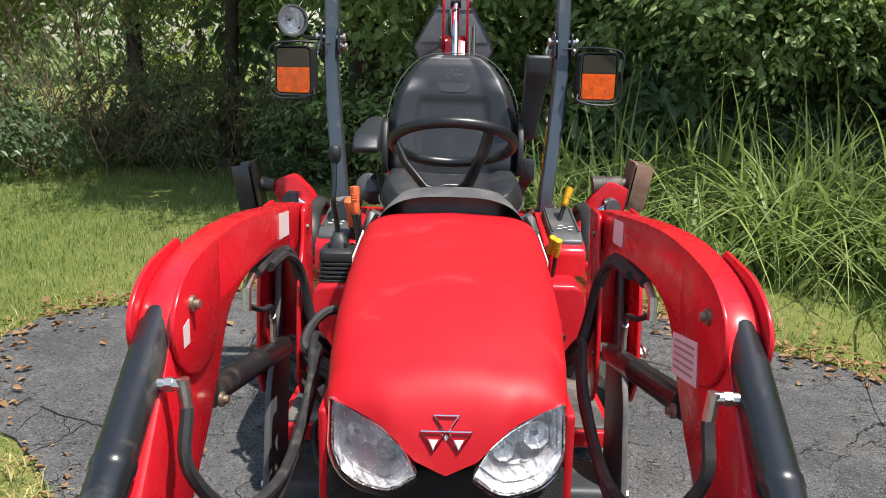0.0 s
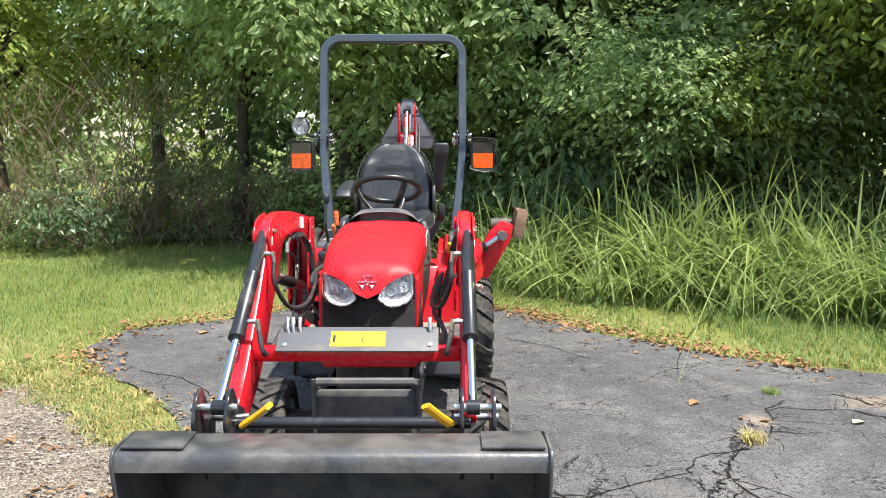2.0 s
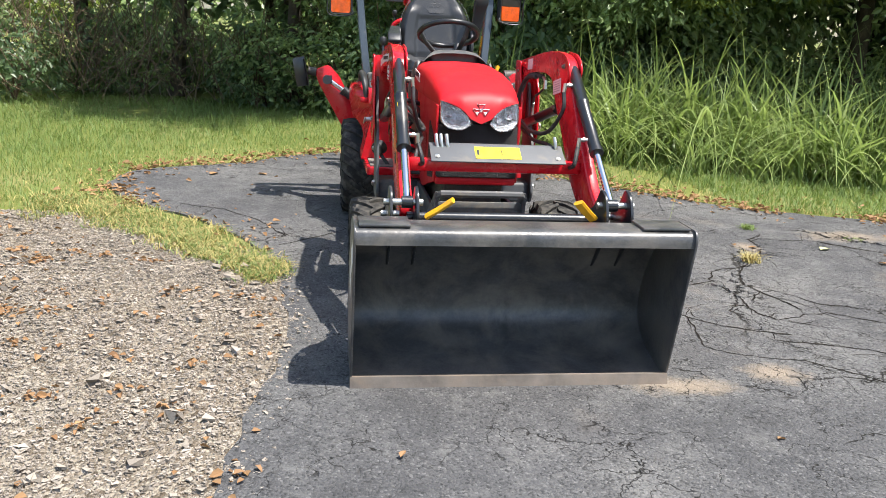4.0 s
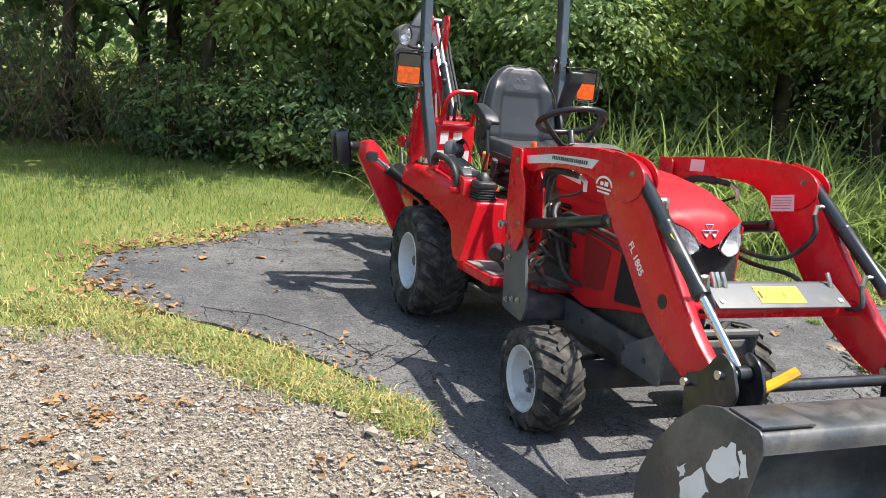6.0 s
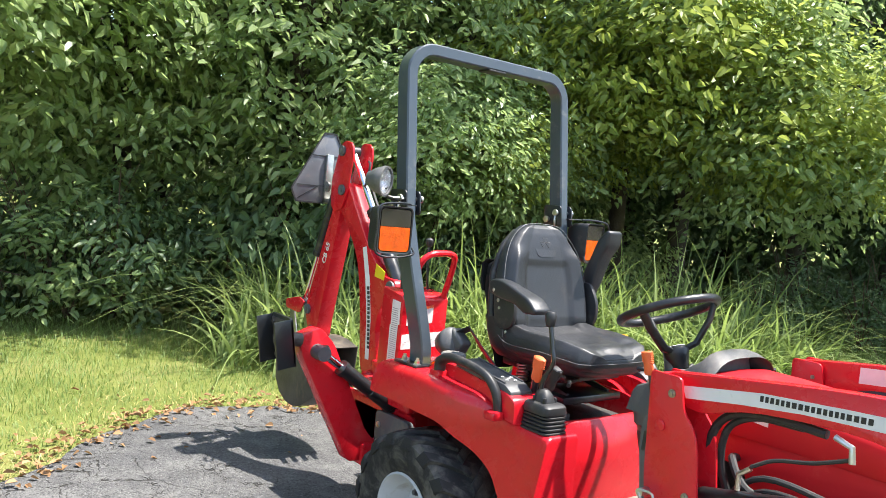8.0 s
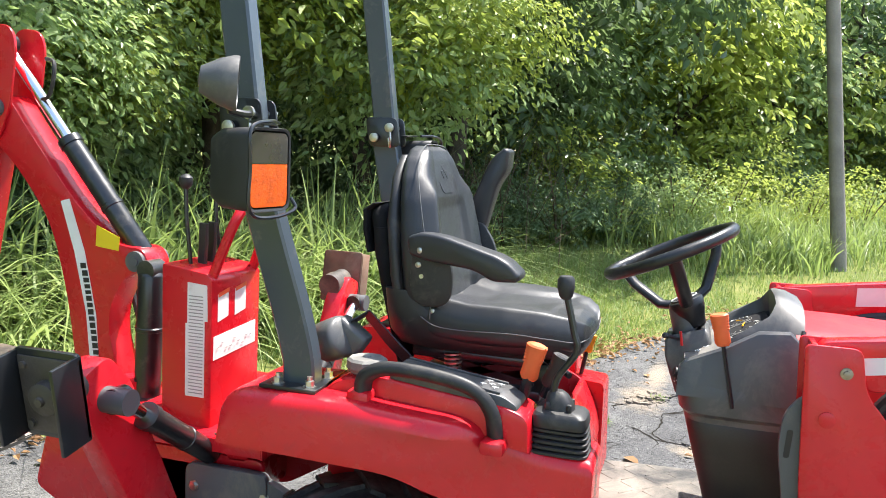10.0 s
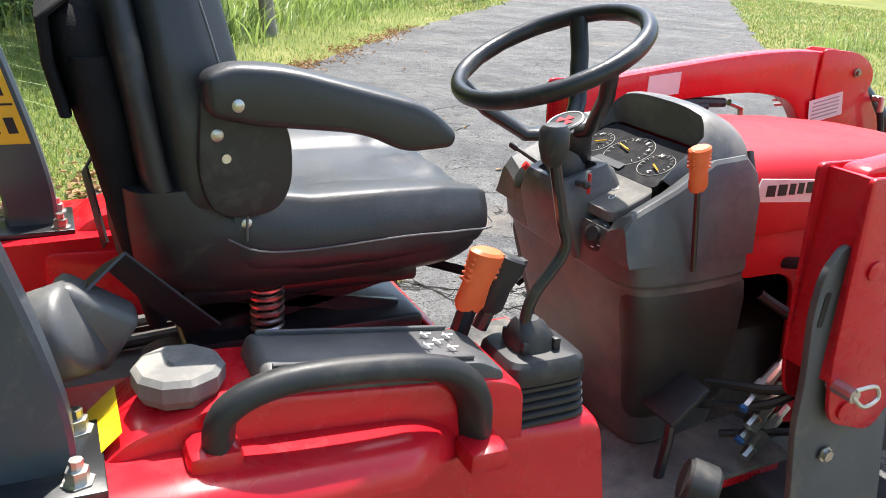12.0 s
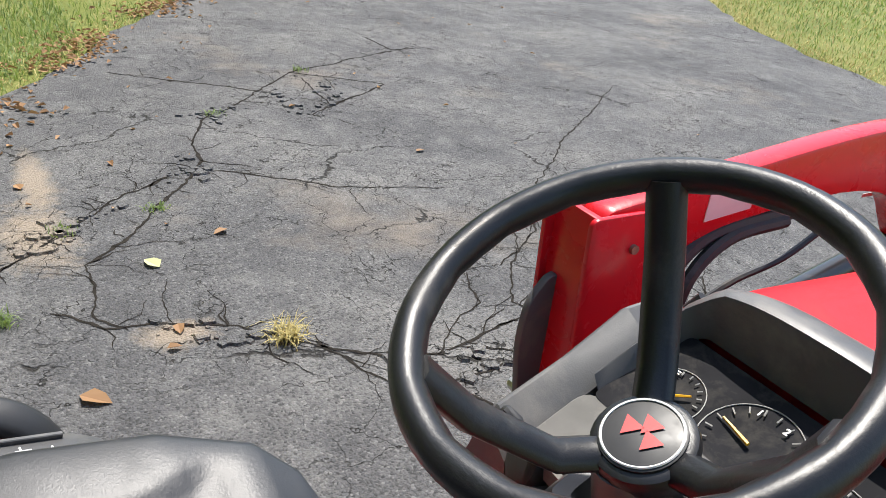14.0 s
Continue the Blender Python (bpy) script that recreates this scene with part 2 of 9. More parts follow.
YELLOW = mat("yellow_plastic", (0.72, 0.36, 0.012), 0.45, vary=0.12, scale=12, dirt=(0.35, 0.2, 0.04), dirt_amount=0.25, dirt_scale=20)
YELLOW_STICKER = mat("yellow_sticker", (0.82, 0.60, 0.02), 0.4, vary=0.06, scale=8)
WHITE_STICKER = mat("white_sticker", (0.75, 0.74, 0.71), 0.4, vary=0.05, scale=10, dirt=(0.6, 0.55, 0.5), dirt_amount=0.2, dirt_scale=12)
SILVER_STICKER = mat("silver_sticker", (0.62, 0.62, 0.62), 0.35, vary=0.06, scale=10)
PINK_STICKER = mat("faded_sticker", (0.70, 0.62, 0.60), 0.5, vary=0.1, scale=14)
INK = mat("black_ink", (0.015, 0.015, 0.016), 0.5, vary=0.1)
INK_GREY = mat("grey_ink", (0.28, 0.27, 0.26), 0.5, vary=0.15)
INK_RED = mat("red_ink", (0.55, 0.02, 0.02), 0.45, vary=0.1)
AMBER = mat("amber_lens", (0.66, 0.085, 0.002), 0.12, vary=0.3, scale=40, spec=0.7, bump=0.2, bump_scale=120, rough_vary=0.05)
DARK_LENS = mat("smoked_lens", (0.035, 0.03, 0.028), 0.1, vary=0.2, scale=12, spec=0.7, rough_vary=0.04)
SCREEN = mat("gauge_face", (0.018, 0.018, 0.020), 0.85, vary=0.2, scale=20, dirt=(0.06, 0.056, 0.05), dirt_amount=0.4, dirt_scale=25, spec=0.08)
REFLECTOR = mat("lamp_reflector", (0.66, 0.67, 0.69), 0.22, metal=0.62, vary=0.35, scale=50, bump=0.3, bump_scale=60, rough_vary=0.08)
LAMP_TRIM = mat("lamp_trim_chrome", (0.50, 0.50, 0.51), 0.25, metal=0.9, vary=0.15, scale=30)
GRIME = mat("oily_black_castings", (0.03, 0.028, 0.026), 0.6, vary=0.3, scale=9, dirt=(0.11, 0.09, 0.07), dirt_amount=0.5, dirt_scale=10, bump=0.3, bump_scale=90)
CAP_GREY = mat("sun_bleached_cap_plastic", (0.15, 0.145, 0.135), 0.65, vary=0.15, scale=12, dirt=(0.30, 0.28, 0.24), dirt_amount=0.5, dirt_scale=14, bump=0.06, bump_scale=300)
MAT_RUBBER = mat("ribbed_floor_mat", (0.035, 0.034, 0.033), 0.75, vary=0.2, scale=7, dirt=(0.27, 0.24, 0.20), dirt_amount=0.8, dirt_scale=5, bump=0.3, bump_scale=140)


def glass(name, colour=(1, 1, 1), rough=0.0):
    m = bpy.data.materials.new(name)
    m.use_nodes = True
    b = m.node_tree.nodes["Principled BSDF"]
    b.inputs["Base Color"].default_value = (*colour, 1)
    b.inputs["Roughness"].default_value = rough
    b.inputs["Transmission Weight"].default_value = 1.0
    b.inputs["IOR"].default_value = 1.3
    return m


CLEAR = glass("clear_lens", (0.97, 0.98, 1.0), 0.02)


def leaf_mat(name, a, b, light=(0.5, 0.75, 0.12), through_amount=0.35, rough=0.45):
    """A leaf: two greens that differ from leaf to leaf and across the tree, some light shining through."""
    m = bpy.data.materials.new(name)
    m.use_nodes = True
    nt = m.node_tree
    n, ln = nt.nodes.new, nt.links.new
    bsdf, out = nt.nodes["Principled BSDF"], nt.nodes["Material Output"]
    geo, co = n("ShaderNodeNewGeometry"), n("ShaderNodeTexCoord")
    nz = n("ShaderNodeTexNoise")
    nz.inputs["Scale"].default_value, nz.inputs["Detail"].default_value = 0.9, 3.0
    ln(co.outputs["Object"], nz.inputs["Vector"])
    add = n("ShaderNodeMath")
    add.operation = "MULTIPLY_ADD"
    ln(geo.outputs["Random Per Island"], add.inputs[0])
    add.inputs[1].default_value = 0.6
    ln(nz.outputs[0], add.inputs[2])
    rm = n("ShaderNodeMapRange")
    rm.inputs[1].default_value, rm.inputs[2].default_value = 0.3, 1.1
    ln(add.outputs[0], rm.inputs[0])
    mx = n("ShaderNodeMix")
    mx.data_type = "RGBA"
    ln(rm.outputs[0], mx.inputs[0])
    mx.inputs[6].default_value, mx.inputs[7].default_value = (*a, 1), (*b, 1)
    ln(mx.outputs[2], bsdf.inputs["Base Color"])
    bsdf.inputs["Roughness"].default_value = rough
    bsdf.inputs["Specular IOR Level"].default_value = 0.4
    tr, sh = n("ShaderNodeBsdfTranslucent"), n("ShaderNodeMixShader")
    gain = n("ShaderNodeMix")
    gain.data_type = "RGBA"
    gain.inputs[0].default_value = 0.35
    ln(mx.outputs[2], gain.inputs[6])
    gain.inputs[7].default_value = (*light, 1)
    ln(gain.outputs[2], tr.inputs["Color"])
    sh.inputs[0].default_value = through_amount
    ln(bsdf.outputs[0], sh.inputs[1])
    ln(tr.outputs[0], sh.inputs[2])
    ln(sh.outputs[0], out.inputs["Surface"])
    return m


# The dark green has the wood's shade in it, the yellow-green its sun.
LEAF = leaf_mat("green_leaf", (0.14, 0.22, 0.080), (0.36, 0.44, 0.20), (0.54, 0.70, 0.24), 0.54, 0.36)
LEAF_DARK = leaf_mat("dark_shaded_leaf", (0.060, 0.108, 0.050), (0.15, 0.215, 0.105), (0.36, 0.50, 0.16), 0.46, 0.38)
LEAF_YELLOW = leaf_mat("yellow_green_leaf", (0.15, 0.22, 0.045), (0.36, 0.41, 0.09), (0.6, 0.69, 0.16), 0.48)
GRASS = leaf_mat("lawn_grass", (0.080, 0.142, 0.030), (0.20, 0.268, 0.085), (0.4, 0.52, 0.09), 0.35, 0.55)
TALL_GRASS = leaf_mat("tall_grass_blade", (0.095, 0.155, 0.040), (0.32, 0.385, 0.135), (0.44, 0.6, 0.13), 0.40, 0.48)
STRAW = leaf_mat("dry_grass", (0.24, 0.20, 0.06), (0.48, 0.40, 0.16), (0.5, 0.42, 0.18), 0.2, 0.7)
DRY_LEAF = leaf_mat("dry_leaf", (0.13, 0.060, 0.024), (0.36, 0.21, 0.10), (0.4, 0.25, 0.08), 0.15, 0.7)
BARK = mat("grey_brown_bark", (0.085, 0.068, 0.052), 0.9, vary=0.35, scale=6, grain=0.4, grain_scale=60, bump=0.8, bump_scale=30, spec=0.2)
TWIG = mat("dry_twig", (0.125, 0.088, 0.058), 0.9, vary=0.35, scale=3, grain=0.3, grain_scale=50, spec=0.2)
POLE_WOOD = mat("weathered_pole_wood", (0.30, 0.265, 0.225), 0.85, vary=0.2, scale=3, grain=0.3, grain_scale=70, bump=0.5, bump_scale=40, spec=0.2)
STONE = mat("pale_gravel_stone", (0.34, 0.295, 0.245), 0.85, vary=0.25, scale=6, grain=0.25, grain_scale=200, island=0.34, spec=0.25)
PIN_STEEL = mat("aged_pin_steel", (0.30, 0.26, 0.20), 0.42, metal=0.8, vary=0.3, scale=40, dirt=(0.12, 0.09, 0.06), dirt_amount=0.3, dirt_scale=60)


# ---- ground ----
def ground_mat(name, stops, scale, fine_scale, bump, bump_scale, rough=0.9, spec=0.2, cracks=0.0, patch=None, pebbles=0.0):
    """Soil, asphalt or lawn: a colour ramp over two scales of noise, coarse relief, and on asphalt a net of cracks."""
    m = bpy.data.materials.new(name)
    m.use_nodes = True
    nt = m.node_tree
    n, ln = nt.nodes.new, nt.links.new
    bsdf, co = nt.nodes["Principled BSDF"], n("ShaderNodeTexCoord")

    def nz(sc, det=6.0, rgh=0.6):
        t = n("ShaderNodeTexNoise")
        t.inputs["Scale"].default_value, t.inputs["Detail"].default_value, t.inputs["Roughness"].default_value = sc, det, rgh
        ln(co.outputs["Object"], t.inputs["Vector"])
        return t

    def mth(op, a, b):
        t = n("ShaderNodeMath")
        t.operation = op
        for k, v in enumerate((a, b)):
            if isinstance(v, (int, float)):
                t.inputs[k].default_value = v
            else:
                ln(v, t.inputs[k])
        return t.outputs[0]

    big, fine = nz(scale), nz(fine_scale, 4.0, 0.75)
    s = mth("ADD", mth("MULTIPLY", big.outputs[0], 0.62), mth("MULTIPLY", fine.outputs[0], 0.38))
    rp = n("ShaderNodeValToRGB")
    rp.color_ramp.elements[0].position, rp.color_ramp.elements[0].color = stops[0][0], (*stops[0][1], 1)
    rp.color_ramp.elements[1].position, rp.color_ramp.elements[1].color = stops[-1][0], (*stops[-1][1], 1)
    for p, c in stops[1:-1]:
        rp.color_ramp.elements.new(p).color = (*c, 1)
    ln(s, rp.inputs[0])
    col = rp.outputs[0]

    def blend(a, b, fac):
        x = n("ShaderNodeMix")
        x.data_type = "RGBA"
        ln(fac, x.inputs[0])
        ln(a, x.inputs[6])
        x.inputs[7].default_value = (*b, 1)
        return x.outputs[2]

    def rng(sock, lo, hi, a=0.0, b=1.0):
        r = n("ShaderNodeMapRange")
        for k, v in enumerate((lo, hi, a, b)):
            r.inputs[k + 1].default_value = v
        ln(sock, r.inputs[0])
        return r.outputs[0]

    height = fine.outputs[0]
    if pebbles:
        for sc in (pebbles, pebbles * 0.55):
            peb = n("ShaderNodeTexVoronoi")
            peb.inputs["Scale"].default_value = sc
            ln(co.outputs["Object"], peb.inputs["Vector"])
            pc = n("ShaderNodeSeparateColor")
            ln(peb.outputs["Color"], pc.inputs[0])
            col = blend(col, (0.50, 0.44, 0.35), rng(pc.outputs[0], 0.62, 0.95, 0.0, 0.8))
            col = blend(col, (0.10, 0.075, 0.05), rng(pc.outputs[1], 0.66, 0.95, 0.0, 0.7))
            height = mth("ADD", height, mth("MULTIPLY", peb.outputs["Distance"], -1.2))
    if cracks:
        speck = n("ShaderNodeTexVoronoi")
        speck.inputs["Scale"].default_value = 120.0
        ln(co.outputs["Object"], speck.inputs["Vector"])
        gr = n("ShaderNodeSeparateColor")
        ln(speck.outputs["Color"], gr.inputs[0])
        col = blend(col, (0.34, 0.33, 0.32), rng(gr.outputs[0], 0.82, 0.97, 0.0, 0.28))
        col = blend(col, (0.03, 0.03, 0.031), rng(gr.outputs[1], 0.66, 0.95, 0.0, 0.75))
        height = mth("ADD", height, mth("MULTIPLY", speck.outputs["Distance"], -0.7))
    if patch:
        col = blend(col, patch, rng(nz(0.55, 5.0, 0.7).outputs[0], 0.58, 0.74, 0.0, 0.7))
    if cracks:
        blotch = nz(5.5, 7.0, 0.72)
        col = blend(col, (0.045, 0.045, 0.047), rng(blotch.outputs[0], 0.50, 0.30, 0.0, 0.55))
        col = blend(col, (0.23, 0.225, 0.215), rng(blotch.outputs[0], 0.54, 0.74, 0.0, 0.55))
        for cx, cy, rx, ry in EARTH_STAINS:
            off_ = n("ShaderNodeVectorMath")
            off_.operation = "SUBTRACT"
            ln(co.outputs["Object"], off_.inputs[0])
            off_.inputs[1].default_value = (cx, cy, 0)
            sc_ = n("ShaderNodeVectorMath")
            sc_.operation = "MULTIPLY"
            ln(off_.outputs[0], sc_.inputs[0])
            sc_.inputs[1].default_value = (1 / rx, 1 / ry, 0)
            le = n("ShaderNodeVectorMath")
            le.operation = "LENGTH"
            ln(sc_.outputs[0], le.inputs[0])
            edge = mth("ADD", le.outputs["Value"], mth("MULTIPLY", mth("SUBTRACT", nz(9.0, 8.0, 0.75).outputs[0], 0.5), 2.6))
            col = blend(col, (0.31, 0.25, 0.185), rng(edge, 1.3, 0.4, 0.0, 0.75))
        warp = nz(1.6, 5.0, 0.7)
        mv = n("ShaderNodeVectorMath")
        mv.operation = "MULTIPLY_ADD"
        ln(warp.outputs["Color"], mv.inputs[0])
        mv.inputs[1].default_value = (0.5, 0.5, 0.0)
        ln(co.outputs["Object"], mv.inputs[2])
        for sc, wd, keep in ((0.42, 0.0030, 0.50), (1.7, 0.0050, 0.50), (3.6, 0.0080, 0.50), (8.0, 0.018, 0.52)):
            vo = n("ShaderNodeTexVoronoi")
            vo.feature = "DISTANCE_TO_EDGE"
            vo.inputs["Scale"].default_value = sc
            ln(mv.outputs[0], vo.inputs["Vector"])
            line = rng(vo.outputs["Distance"], wd * 0.35, wd, 1.0, 0.0)
            mask = rng(nz(0.8 + 0.13 * sc, 3.0).outputs[0], keep, keep + 0.06)
            f = mth("MULTIPLY", mth("MULTIPLY", line, mask), cracks)
            col = blend(col, (0.014, 0.012, 0.010), f)
            height = mth("SUBTRACT", height, mth("MULTIPLY", f, 2.0))
    ln(col, bsdf.inputs["Base Color"])
    bsdf.inputs["Roughness"].default_value = rough
    bsdf.inputs["Specular IOR Level"].default_value = spec
    bp = n("ShaderNodeBump")
    bp.inputs["Strength"].default_value, bp.inputs["Distance"].default_value = bump, 0.012
    ln(height, bp.inputs["Height"])
    ln(bp.outputs[0], bsdf.inputs["Normal"])
    return m


EARTH_STAINS = ((2.92, 0.92, 0.30, 0.14), (3.5, 0.86, 0.34, 0.08), (1.12, -1.35, 0.12, 0.09), (0.68, -1.45, 0.20, 0.08), (2.02, 0.60, 0.08, 0.12))
LAWN_SOIL = ground_mat("lawn_soil", [(0.3, (0.07, 0.085, 0.02)), (0.5, (0.13, 0.15, 0.035)), (0.7, (0.24, 0.21, 0.09))], 0.7, 45, 0.6, 60)
ASPHALT = ground_mat("weathered_asphalt", [(0.30, (0.050, 0.050, 0.052)), (0.46, (0.092, 0.091, 0.093)), (0.58, (0.145, 0.142, 0.138)), (0.70, (0.21, 0.20, 0.185))], 0.9, 90, 0.8, 90,
                     rough=0.82, spec=0.3, cracks=0.9, patch=(0.21, 0.175, 0.14))
GRAVEL_BED = ground_mat("gravel_bed", [(0.3, (0.17, 0.13, 0.09)), (0.45, (0.25, 0.20, 0.15)), (0.55, (0.31, 0.26, 0.20)), (0.66, (0.40, 0.345, 0.28))], 1.6, 150, 1.0, 60, pebbles=95.0)


def ragged(points, step=0.12, amount=0.05, seed=1.0, closed=True):
    """An outline resampled with an uneven, worn edge."""
    out, n = [], len(points)
    for i in range(n if closed else n - 1):
        a, b = Vector((*points[i], 0)), Vector((*points[(i + 1) % n], 0))
        k = min(60, max(1, int((b - a).length / step)))
        side = (b - a).normalized().cross(vec(0, 0, 1))
        for j in range(k):
            p = a.lerp(b, j / k)
            w = amount if (b - a).length < 4 else amount * 3
            p = p + side * w * (noise.noise(p * 1.7 + vec(seed, 0, 0)) * 1.6 + noise.noise(p * 7 + vec(0, seed, 0)) * 0.7)
            out.append((p.x, p.y))
    return out


def slab(name, outline, top, thick, material):
    """A sheet with a real edge all round."""
    bm = B()
    vs = [bm.verts.new((x, y, top)) for x, y in outline]
    fc = bm.faces.new(vs)
    if fc.normal.z < 0:
        fc.normal_flip()
    es = list(fc.edges)
    ext = bmesh.ops.extrude_edge_only(bm, edges=es)
    for v in [g for g in ext["geom"] if isinstance(g, bmesh.types.BMVert)]:
        v.co.z -= thick
    bmesh.ops.triangulate(bm, faces=[f for f in bm.faces if len(f.verts) > 4])
    return new(name, finish(bm, name, material, 0))


DRIVE = [(-1.02, -9.0), (-1.00, -1.9), (-0.97, -1.5), (-0.86, -0.93), (-0.86, -0.6), (-0.90, -0.03), (-1.02, 0.35), (-1.20, 0.70), (-1.53, 1.2), (-2.05, 1.62),
         (-2.40, 2.2), (-2.32, 2.80), (-2.12, 3.0), (-1.45, 3.4), (-1.0, 3.82), (-0.4, 4.25), (0.2, 4.1), (0.72, 3.74), (1.09, 3.39), (1.52, 2.80),
         (2.2, 2.15), (2.72, 1.70), (3.4, 1.45), (4.4, 1.10), (5.2, 0.62), (6.5, -0.06), (8.3, -1.28), (10.1, -2.62), (12.3, -4.28), (18.5, -9.5), (23.2, -13.4), (37.0, -24.5), (60.0, -42.5),
         (57.0, -50.5), (25.9, -24.2), (11.0, -11.0), (8.4, -8.85), (6.6, -7.55), (5.1, -6.88), (3.6, -6.4), (2.2, -6.7), (1.6, -9.0)]
GRAVEL = [(-0.70, -9.0), (-0.70, -1.9), (-0.70, -1.5), (-0.68, -0.93), (-0.68, -0.55), (-0.80, -0.15), (-1.05, 0.20), (-1.40, 0.58), (-1.75, 0.88), (-2.15, 1.32), (-2.9, 1.35),
          (-3.9, 1.4), (-5.2, 1.6), (-7.0, 1.5), (-8.5, 0.5), (-8.5, -9.0)]
drive_line, gravel_line = ragged(DRIVE, 0.11, 0.05, 3.0), ragged(GRAVEL, 0.15, 0.08, 8.0)

bm = B()
ring = [0, 3, 6, 9, 12, 16, 22, 30, 45, 70, 120, 250, 600, 1500]
prev = None
for r in ring:
    cur = [bm.verts.new((4 + r * math.cos(a), r * math.sin(a), -0.016)) for a in (2 * math.pi * k / 48 for k in range(48))] if r else [bm.verts.new((4, 0, -0.016))]
    if prev:
        for k in range(48):
            j = (k + 1) % 48
            bm.faces.new((prev[0], cur[k], cur[j]) if len(prev) == 1 else (prev[k], cur[k], cur[j], prev[j]))
    prev = cur
tagged(new("ground", finish(bm, "ground", LAWN_SOIL, 0)), "mown lawn and bare earth round the driveway", "ground", kind="structure")
tagged(slab("gravel_bed", gravel_line, -0.006, 0.03, GRAVEL_BED), "pale gravel parking strip beside the asphalt", "gravel", kind="structure")
tagged(slab("road", drive_line, 0.0, 0.05, ASPHALT), "cracked weathered grey asphalt driveway", "driveway", kind="structure")

rng = np.random.default_rng(7)


def inside(px, py, poly):
    """Which points lie inside an outline."""
    x, y = np.asarray(px), np.asarray(py)
    res = np.zeros(x.shape, bool)
    n = len(poly)
    for i in range(n):
        (x0, y0), (x1, y1) = poly[i], poly[(i + 1) % n]
        cross = ((y0 > y) != (y1 > y)) & (x < (x1 - x0) * (y - y0) / ((y1 - y0) or 1e-9) + x0)
        res ^= cross
    return res


def edge_distance(px, py, poly):
    d = np.full(len(px), 1e9)
    for (x0, y0), (x1, y1) in zip(poly, poly[1:] + poly[:1]):
        dx, dy = x1 - x0, y1 - y0
        t = np.clip(((px - x0) * dx + (py - y0) * dy) / (dx * dx + dy * dy + 1e-12), 0, 1)
        d = np.minimum(d, np.hypot(px - x0 - t * dx, py - y0 - t * dy))
    return d


def raw_mesh(name, verts, quads, material, smooth=True):
    """A mesh from arrays: verts (n, 3), quads (m, 4)."""
    me = bpy.data.meshes.new(name)
    k = quads.shape[1]
    me.vertices.add(len(verts))
    me.vertices.foreach_set("co", np.ascontiguousarray(verts, np.float32).ravel())
    me.loops.add(quads.size)
    me.loops.foreach_set("vertex_index", np.ascontiguousarray(quads, np.int32).ravel())
    me.polygons.add(len(quads))
    me.polygons.foreach_set("loop_start", np.arange(0, quads.size, k, dtype=np.int32))
    me.polygons.foreach_set("use_smooth", np.full(len(quads), smooth))
    me.update(calc_edges=True)
    me.validate()
    me.materials.append(material)
    return me


def blades(name, x, y, z, h, w, lean, material, segs=3, droop=0.5, seed=0):
    """Grass blades: curved ribbons that taper to a point and lean their own way."""
    r = np.random.default_rng(seed)
    n = len(x)
    az = r.uniform(0, 2 * np.pi, n)
    face = az + np.pi / 2 + r.normal(0, 0.5, n)
    verts = np.zeros((n, segs + 1, 2, 3))
    for s in range(segs + 1):
        t = s / segs
        out = lean * h * (t ** 1.6)
        up = h * (t - droop * lean * t ** 3)
        wid = w * (1 - t) ** 0.7 * (0.7 + 0.5 * np.sin(np.pi * min(1, t * 1.3)))
        for k, sg in enumerate((-1, 1)):
            verts[:, s, k, 0] = x + out * np.cos(az) + sg * wid * 0.5 * np.cos(face)
            verts[:, s, k, 1] = y + out * np.sin(az) + sg * wid * 0.5 * np.sin(face)
            verts[:, s, k, 2] = z + up
    base = (np.arange(n) * (segs + 1) * 2)[:, None, None]
    q = (np.arange(segs) * 2)[None, :, None] + np.array([0, 1, 3, 2])[None, None, :] + base
    return raw_mesh(name, verts.reshape(-1, 3), q.reshape(-1, 4), material)


def scatter(n, x0, x1, y0, y1, off=(), r=rng):
    x, y = r.uniform(x0, x1, n), r.uniform(y0, y1, n)
    keep = np.ones(n, bool)
    for poly in off:
        keep &= ~inside(x, y, poly)
    return x[keep], y[keep]


def patchy(x, y, sc, seed=0.0):
    return np.array([noise.noise(vec(a * sc, b * sc, seed)) for a, b in zip(x, y)])


# lawn: short blades, thick near, thinner far off; dry ones along the edges
def turf(x, y):
    """How thick the turf stands: thinning out towards the gravel."""
    edge = np.interp(x, (-8.5, -5.6, -4.4, -3.3, -2.63, -2.4, -2.2, -2.05, -1.86, -1.5, -1.27, -1.0, -0.9), (1.3, 1.3, 1.2, 1.15, 1.2, 1.3, 1.35, 1.2, 0.75, 0.55, 0.2, -0.05, -0.3))
    return np.clip((y - edge + 0.10 + 0.35 * patchy(x, y, 2.2, 12.0)) / 0.65, 0.0, 1.0) ** 1.3


gx, gy = scatter(175000, -8.5, 2.0, -0.2, 9.0, (drive_line,))
far = rng.random(len(gx)) < np.clip(1.25 - 0.09 * gy, 0.5, 1)
gx, gy = gx[far], gy[far]
on = rng.random(len(gx)) < turf(gx, gy)
gx, gy = gx[on], gy[on]
pz = patchy(gx, gy, 0.8)
keep = pz > -0.40 - 0.30 * rng.random(len(gx)) + 0.25 * np.clip(1.9 - gy, 0, 1) * (gx > -4.5)
gx, gy = gx[keep], gy[keep]
ed = edge_distance(gx, gy, DRIVE)
gh = rng.uniform(0.03, 0.075, len(gx)) * np.clip(0.5 + ed * 0.6, 0.5, 1.4)
tagged(new("lawn_grass", blades("lawn_grass", gx, gy, -0.012, gh, rng.uniform(0.0035, 0.0075, len(gx)), rng.uniform(0.2, 0.9, len(gx)), GRASS, 2, seed=1)),
       "short sunlit green lawn grass beside the driveway", "grass", kind="stuff")
